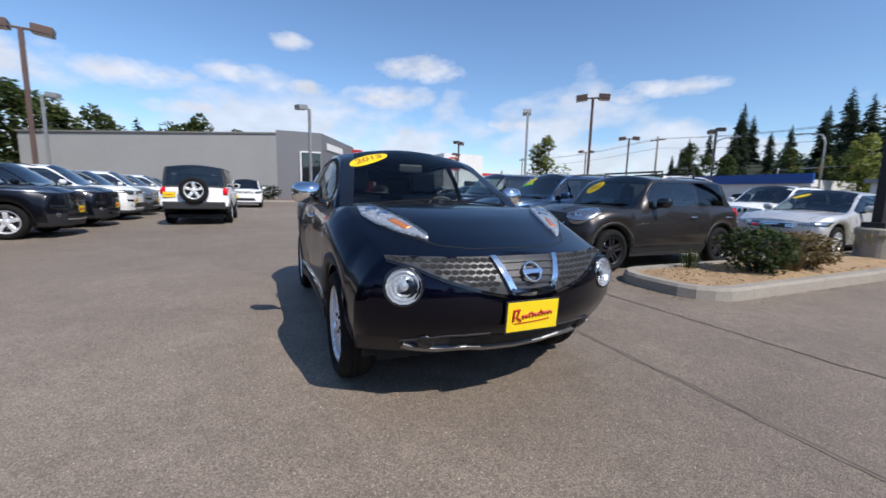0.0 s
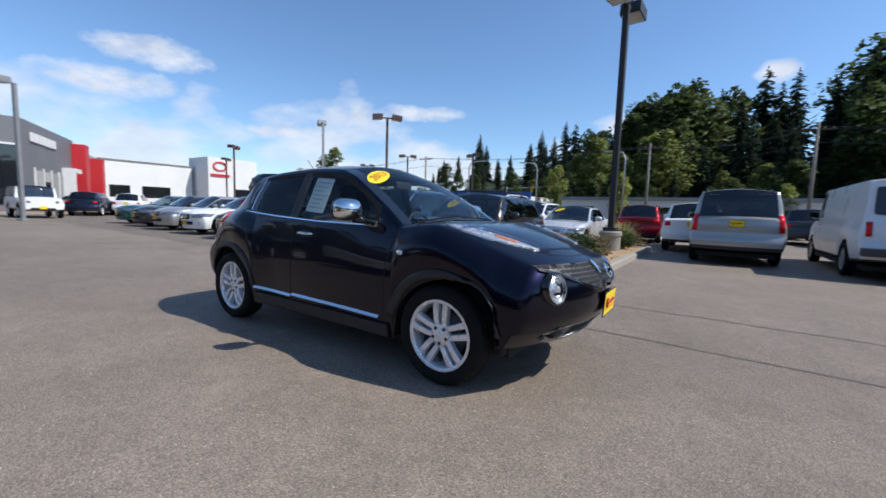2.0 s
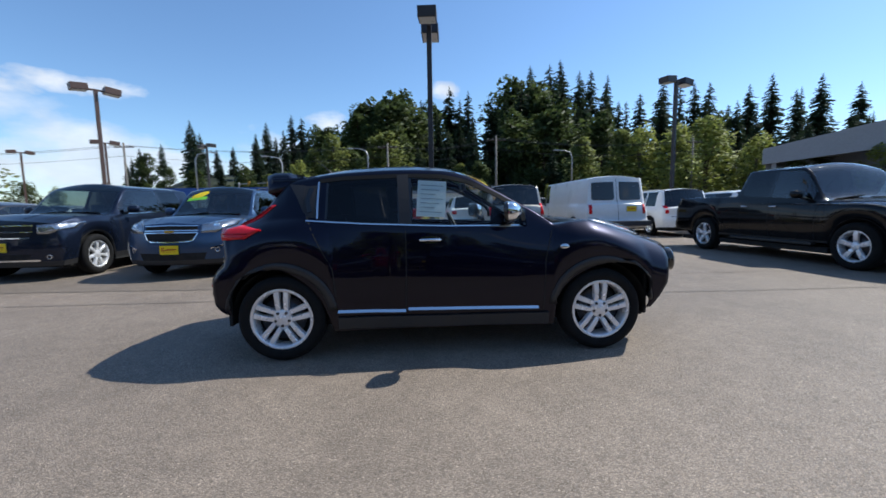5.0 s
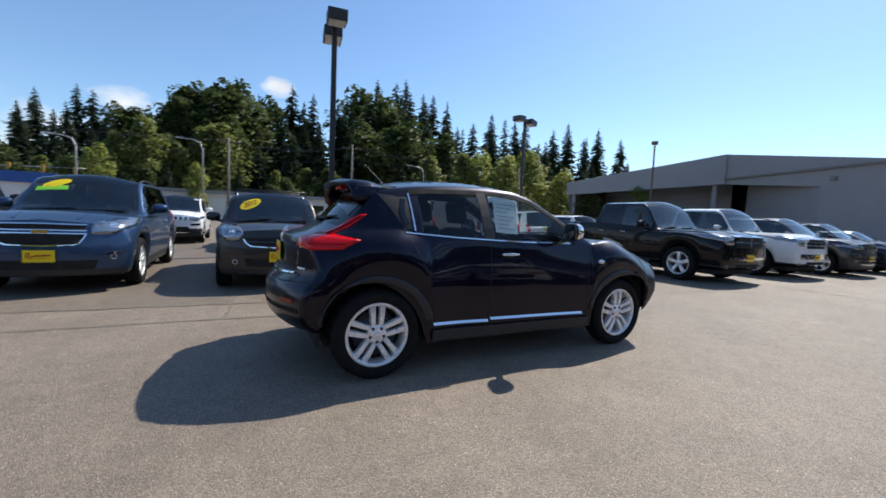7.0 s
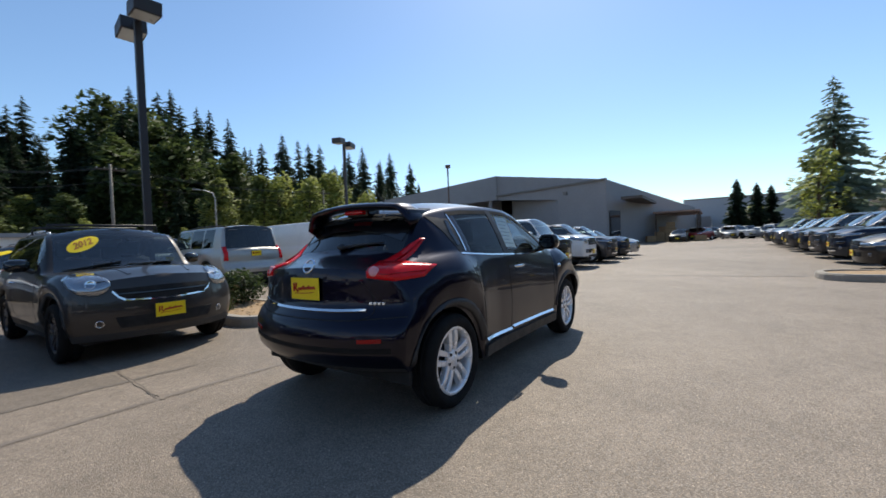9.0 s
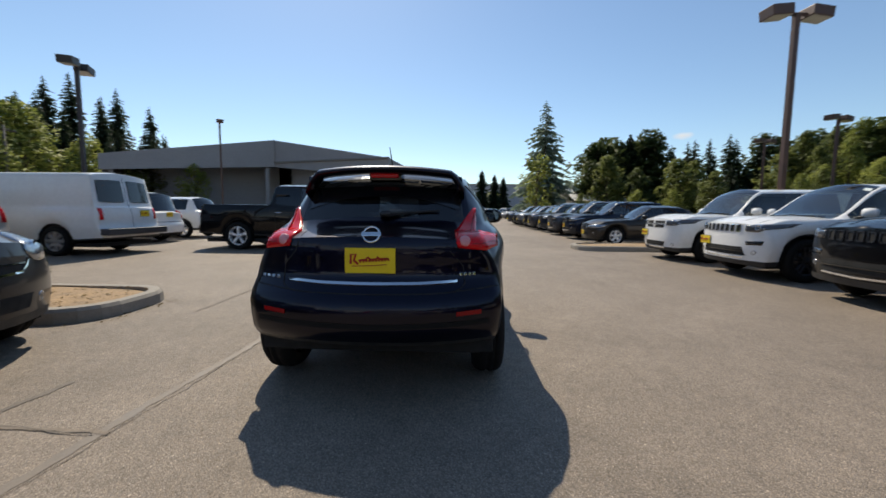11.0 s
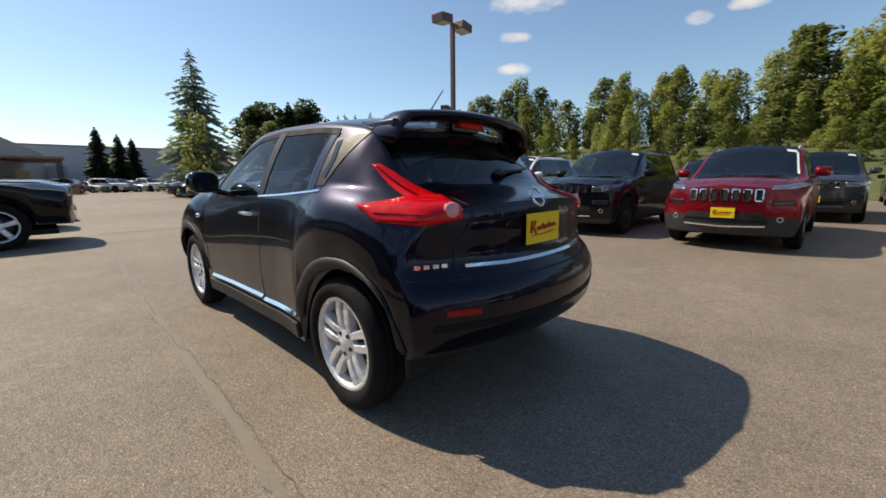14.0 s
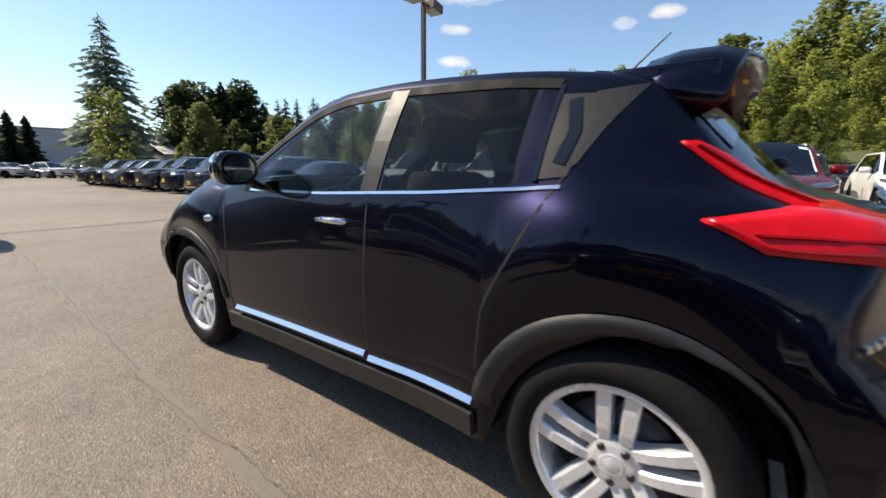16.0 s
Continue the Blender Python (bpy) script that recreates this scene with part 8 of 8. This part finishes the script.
# the wall beside the porch hangs over a wedge-shaped recess that ends 11 m along it
A2, B2 = Vector((50.5, 24.8, 0)), Vector((45.0, 8.1, 0))
far = A2.lerp(B2, 11.0 / (B2 - A2).length)
inner = A2 + Vector((3.2, -1.0, 0))
c0, c1, c2, d0, d1 = [bm.verts.new(v) for v in (A2 + Vector((0, 0, 7.0)), far + Vector((0, 0, 5.9)), far, inner + Vector((0, 0, 7.0)), inner)]
bm.faces.new((c0, c1, c2, lo[2], hi[2], hi[1]))
bm.faces.new((d0, d1, c2, c1))
bm.faces.new((c0, d0, c1))
bmesh.ops.delete(bm, geom=[lo[1]], context="VERTS")
cen = bm.verts.new((60, 22, 10.4))
for k in range(5):
    bm.faces.new((hi[k], hi[(k + 1) % 5], cen))
part("wall", bm, STUCCO, svc)
# the porch: a deep fascia on columns before a set-back wall
pm = Matrix.Translation((38.6, 38.9, 0)) @ Matrix.Rotation(math.atan2(24.8 - 38.9, 50.5 - 38.6), 4, "Z")
Lp = math.hypot(11.9, 14.1)
bm = bmesh.new()
prof = [(0, 5.4), (Lp, 7.0), (Lp, 10.6), (0, 7.1)]
fr, bk = [bm.verts.new((x, -0.25, z)) for x, z in prof], [bm.verts.new((x, 0.1, z)) for x, z in prof]
bm.faces.new(fr)
bm.faces.new(bk[::-1])
for k in range(4):
    bm.faces.new((fr[k], fr[(k + 1) % 4], bk[(k + 1) % 4], bk[k]))
bmesh.ops.transform(bm, matrix=pm, verts=bm.verts)
part("porch_fascia", bm, STUCCO, svc)
part("porch_back", boxes((5.0, Lp + 2.0, 5.0, 5.3, 0, 7.4)), STUCCO, svc, "", pm)
for q in (1.0, 9.0, 17.5):
    part("porch_column", boxes((q - 0.22, q + 0.22, 0.1, 0.5, 0, 5.5 + 0.085 * q), bevel=0.02), STUCCO, svc, "", pm)
part("roof_edge", slab([(50.4, 24.9), (44.9, 8.0)], 7.5, 7.7, 0.3), ROOF_EDGE, svc)
part("awning", boxes((45.4, 58, 4.4, 6.6, 5.15, 5.45)), surface("awning_brown", (0.10, 0.085, 0.075), 0.7), svc)
part("dark_door", boxes((0.6, 3.4, -0.08, 0.2, 0, 4.0)), SHOP_GLASS, svc, "", Matrix.Translation((45.0, 8.1, 0)) @ Matrix.Rotation(math.atan2(-7.4, 31), 4, "Z"))
part("side_shed", boxes((76, 96, -1.5, 6.0, 0, 3.6)), STUCCO, svc)
part("vent", boxes((44.75, 45.3, 12.6, 13.0, 6.2, 6.6)), ROOF_EDGE, svc)

lean = thing("lean_to", "open lean-to shed with stacked crates and pallets under it", "shed")
part("roof", boxes((55.6, 68.0, -0.6, 4.6, 3.7, 3.95), bevel=0.02), surface("rusty_roof", (0.30, 0.20, 0.16), 0.8, 0, 0.3, 1.0, 0.3, 6), lean)
for x, y in ((55.9, -0.3), (55.9, 4.3), (61.5, -0.3), (67.7, -0.3)):
    part("post", boxes((x - 0.07, x + 0.07, y - 0.07, y + 0.07, 0, 3.7)), BARK, lean)
CRATE = surface("crate_wood", (0.30, 0.20, 0.11), 0.85, 0, 0.3, 2.0, 0.3, 20, per_object=0.8)


def crate(x, y, z, w, h, turn):
    c = thing("crate", "plain brown wooden crate stacked by the shed", "crate", pose(x, y, z, 0, 0, turn), "crates by the shed")
    part("box", boxes((-w / 2, w / 2, -w / 2, w / 2, 0.10, h), bevel=0.01), CRATE, c)
    for q in (-1, 0, 1):
        part("runner", boxes((-w / 2, w / 2, q * w * 0.42 - 0.05, q * w * 0.42 + 0.05, 0, 0.10)), CRATE, c)
        part("slat", boxes((-w / 2 - 0.02, -w / 2, -w / 2, w / 2, h * (0.5 + 0.36 * q) - 0.06, h * (0.5 + 0.36 * q) + 0.06)), CRATE, c)


for x, y, z, w, h, t in ((58.3, 3.6, 0, 1.2, 1.1, 4), (58.3, 3.6, 1.1, 1.1, 0.9, -6), (56.6, 3.95, 0, 1.2, 1.3, 2), (56.8, 2.7, 0, 1.2, 0.9, 8), (56.8, 2.7, 0.9, 1.2, 0.9, -3), (56.7, 2.7, 1.8, 1.0, 0.7, 5), (56.5, 1.3, 0, 1.2, 1.2, 0), (54.6, 4.8, 0, 1.1, 0.8, 20), (54.3, -0.6, 0, 1.2, 0.7, 12)):
    crate(x, y, z, w, h, t)

fw = thing("warehouse", "long pale grey-blue warehouse far beyond the lot", "building")
part("wall", boxes((96, 120, -42, 3.5, 0, 7.7)), surface("pale_blue_wall", (0.34, 0.37, 0.41), 0.75, 0, 0.05, 0.3), fw)
part("roof_edge", boxes((95.9, 120, -42, 3.5, 7.7, 7.95)), ROOF_EDGE, fw)
wr = thing("shed", "low shed with a ribbed white metal roof", "building")
part("wall", boxes((50, 60, -24.5, -16.2, 0, 2.6)), CLAD_LIGHT, wr)
bm = bmesh.new()
rf = [bm.verts.new(v) for v in ((49.4, -25, 2.7), (49.4, -15.8, 2.7), (55, -15.8, 4.4), (55, -25, 4.4), (60.6, -15.8, 2.7), (60.6, -25, 2.7))]
bm.faces.new((rf[0], rf[1], rf[2], rf[3]))
bm.faces.new((rf[3], rf[2], rf[4], rf[5]))
part("roof", bm, CLAD_WHITE, wr)
for k in range(18):
    part("roof_rib", boxes((0, 5.85, -24.9 + 0.51 * k, -24.84 + 0.51 * k, 0, 0.05)), CLAD_WHITE, wr, "", Matrix.Translation((49.4, 0, 2.71)) @ Matrix.Rotation(-math.atan2(1.7, 5.6), 4, "Y"))
lb = thing("roadside_shop", "long low pale building across the road", "building")
part("wall", boxes((-13, 12, 46, 54, 0, 2.9)), CLAD_WHITE, lb)
part("roof", boxes((-13.3, 12.3, 45.6, 54.4, 2.9, 3.25)), surface("grey_roof", (0.25, 0.26, 0.28), 0.8), lb)
for k in range(6):
    part("window", boxes((-11.5 + 4 * k, -9.2 + 4 * k, 45.97, 46.02, 0.9, 2.2)), SHOP_GLASS, lb)
bl = thing("blue_trimmed_store", "low white store with a blue fascia across the road", "building")
part("wall", boxes((-36, -18, 48, 58, 0, 3.4)), CLAD_WHITE, bl)
part("fascia", boxes((-36.2, -17.8, 47.7, 48, 3.0, 4.0)), surface("blue_fascia", (0.02, 0.08, 0.30), 0.5), bl)

# a barricade round the young tree, a white truck and far parked cars
bar = thing("barricade", "orange barricade round the young tree", "barricade", pose(41.5, -9.2, 0))
ORANGE = surface("safety_orange", (0.75, 0.13, 0.03), 0.5)
for x in (-2, 0, 2):
    part("post", boxes((x - 0.08, x + 0.08, -0.08, 0.08, 0, 1.5)), ORANGE, bar)
for z in (0.45, 1.0):
    part("rail", boxes((-2.2, 2.2, -0.05, 0.05, z, z + 0.2)), ORANGE, bar)
part("plinth", boxes((-2.6, 2.6, -0.6, 0.6, 0, 0.15)), CONCRETE, bar)
pool = [silver, wgc, silsed, navy2, dsed, wsuv, gry2]
for k in range(16):
    far_copy((silver, wgc, silsed, wsuv, wgc, silsed)[k % 6], P(58 + 0.6 * k, -14 + 1.5 * k * 0.9 - (4 if k % 3 == 0 else 0), 200 + (k % 4) * 8))
for k, x in ((0, -9.5), (4, 3.2), (5, 6.2), (6, 12.0), (7, 15)):
    far_copy(pool[(k * 2) % 7], P(x, -15.2 - 0.3 * (k % 2), -90))
copy_thing(gry2, P(-2.42, -13.55, 90))
far_copy(wgc, P(-4.95, -13.4, 90))
far_copy(silver, P(0.15, -13.6, 90))
far_copy(dsed, P(-4.9, -21.1, -90))
for k in range(9):
    far_copy(pool[(k * 3 + 2) % 7], P(-18 + 4.1 * k, 31 + 0.5 * (k % 3), 90 if k % 2 else -90))
far_copy(silsed, P(-44, 12.0, 150))
far_copy(dsed, P(-40.5, 8.0, 100))
for k in range(5):
    far_copy(pool[(k * 2 + 3) % 7], P(-29 - 3.2 * k, 16 + 0.8 * k, -90))
far_copy(dsed, P(52, 1.5, 180))
far_copy(rsuv, P(58, -0.5, 160))
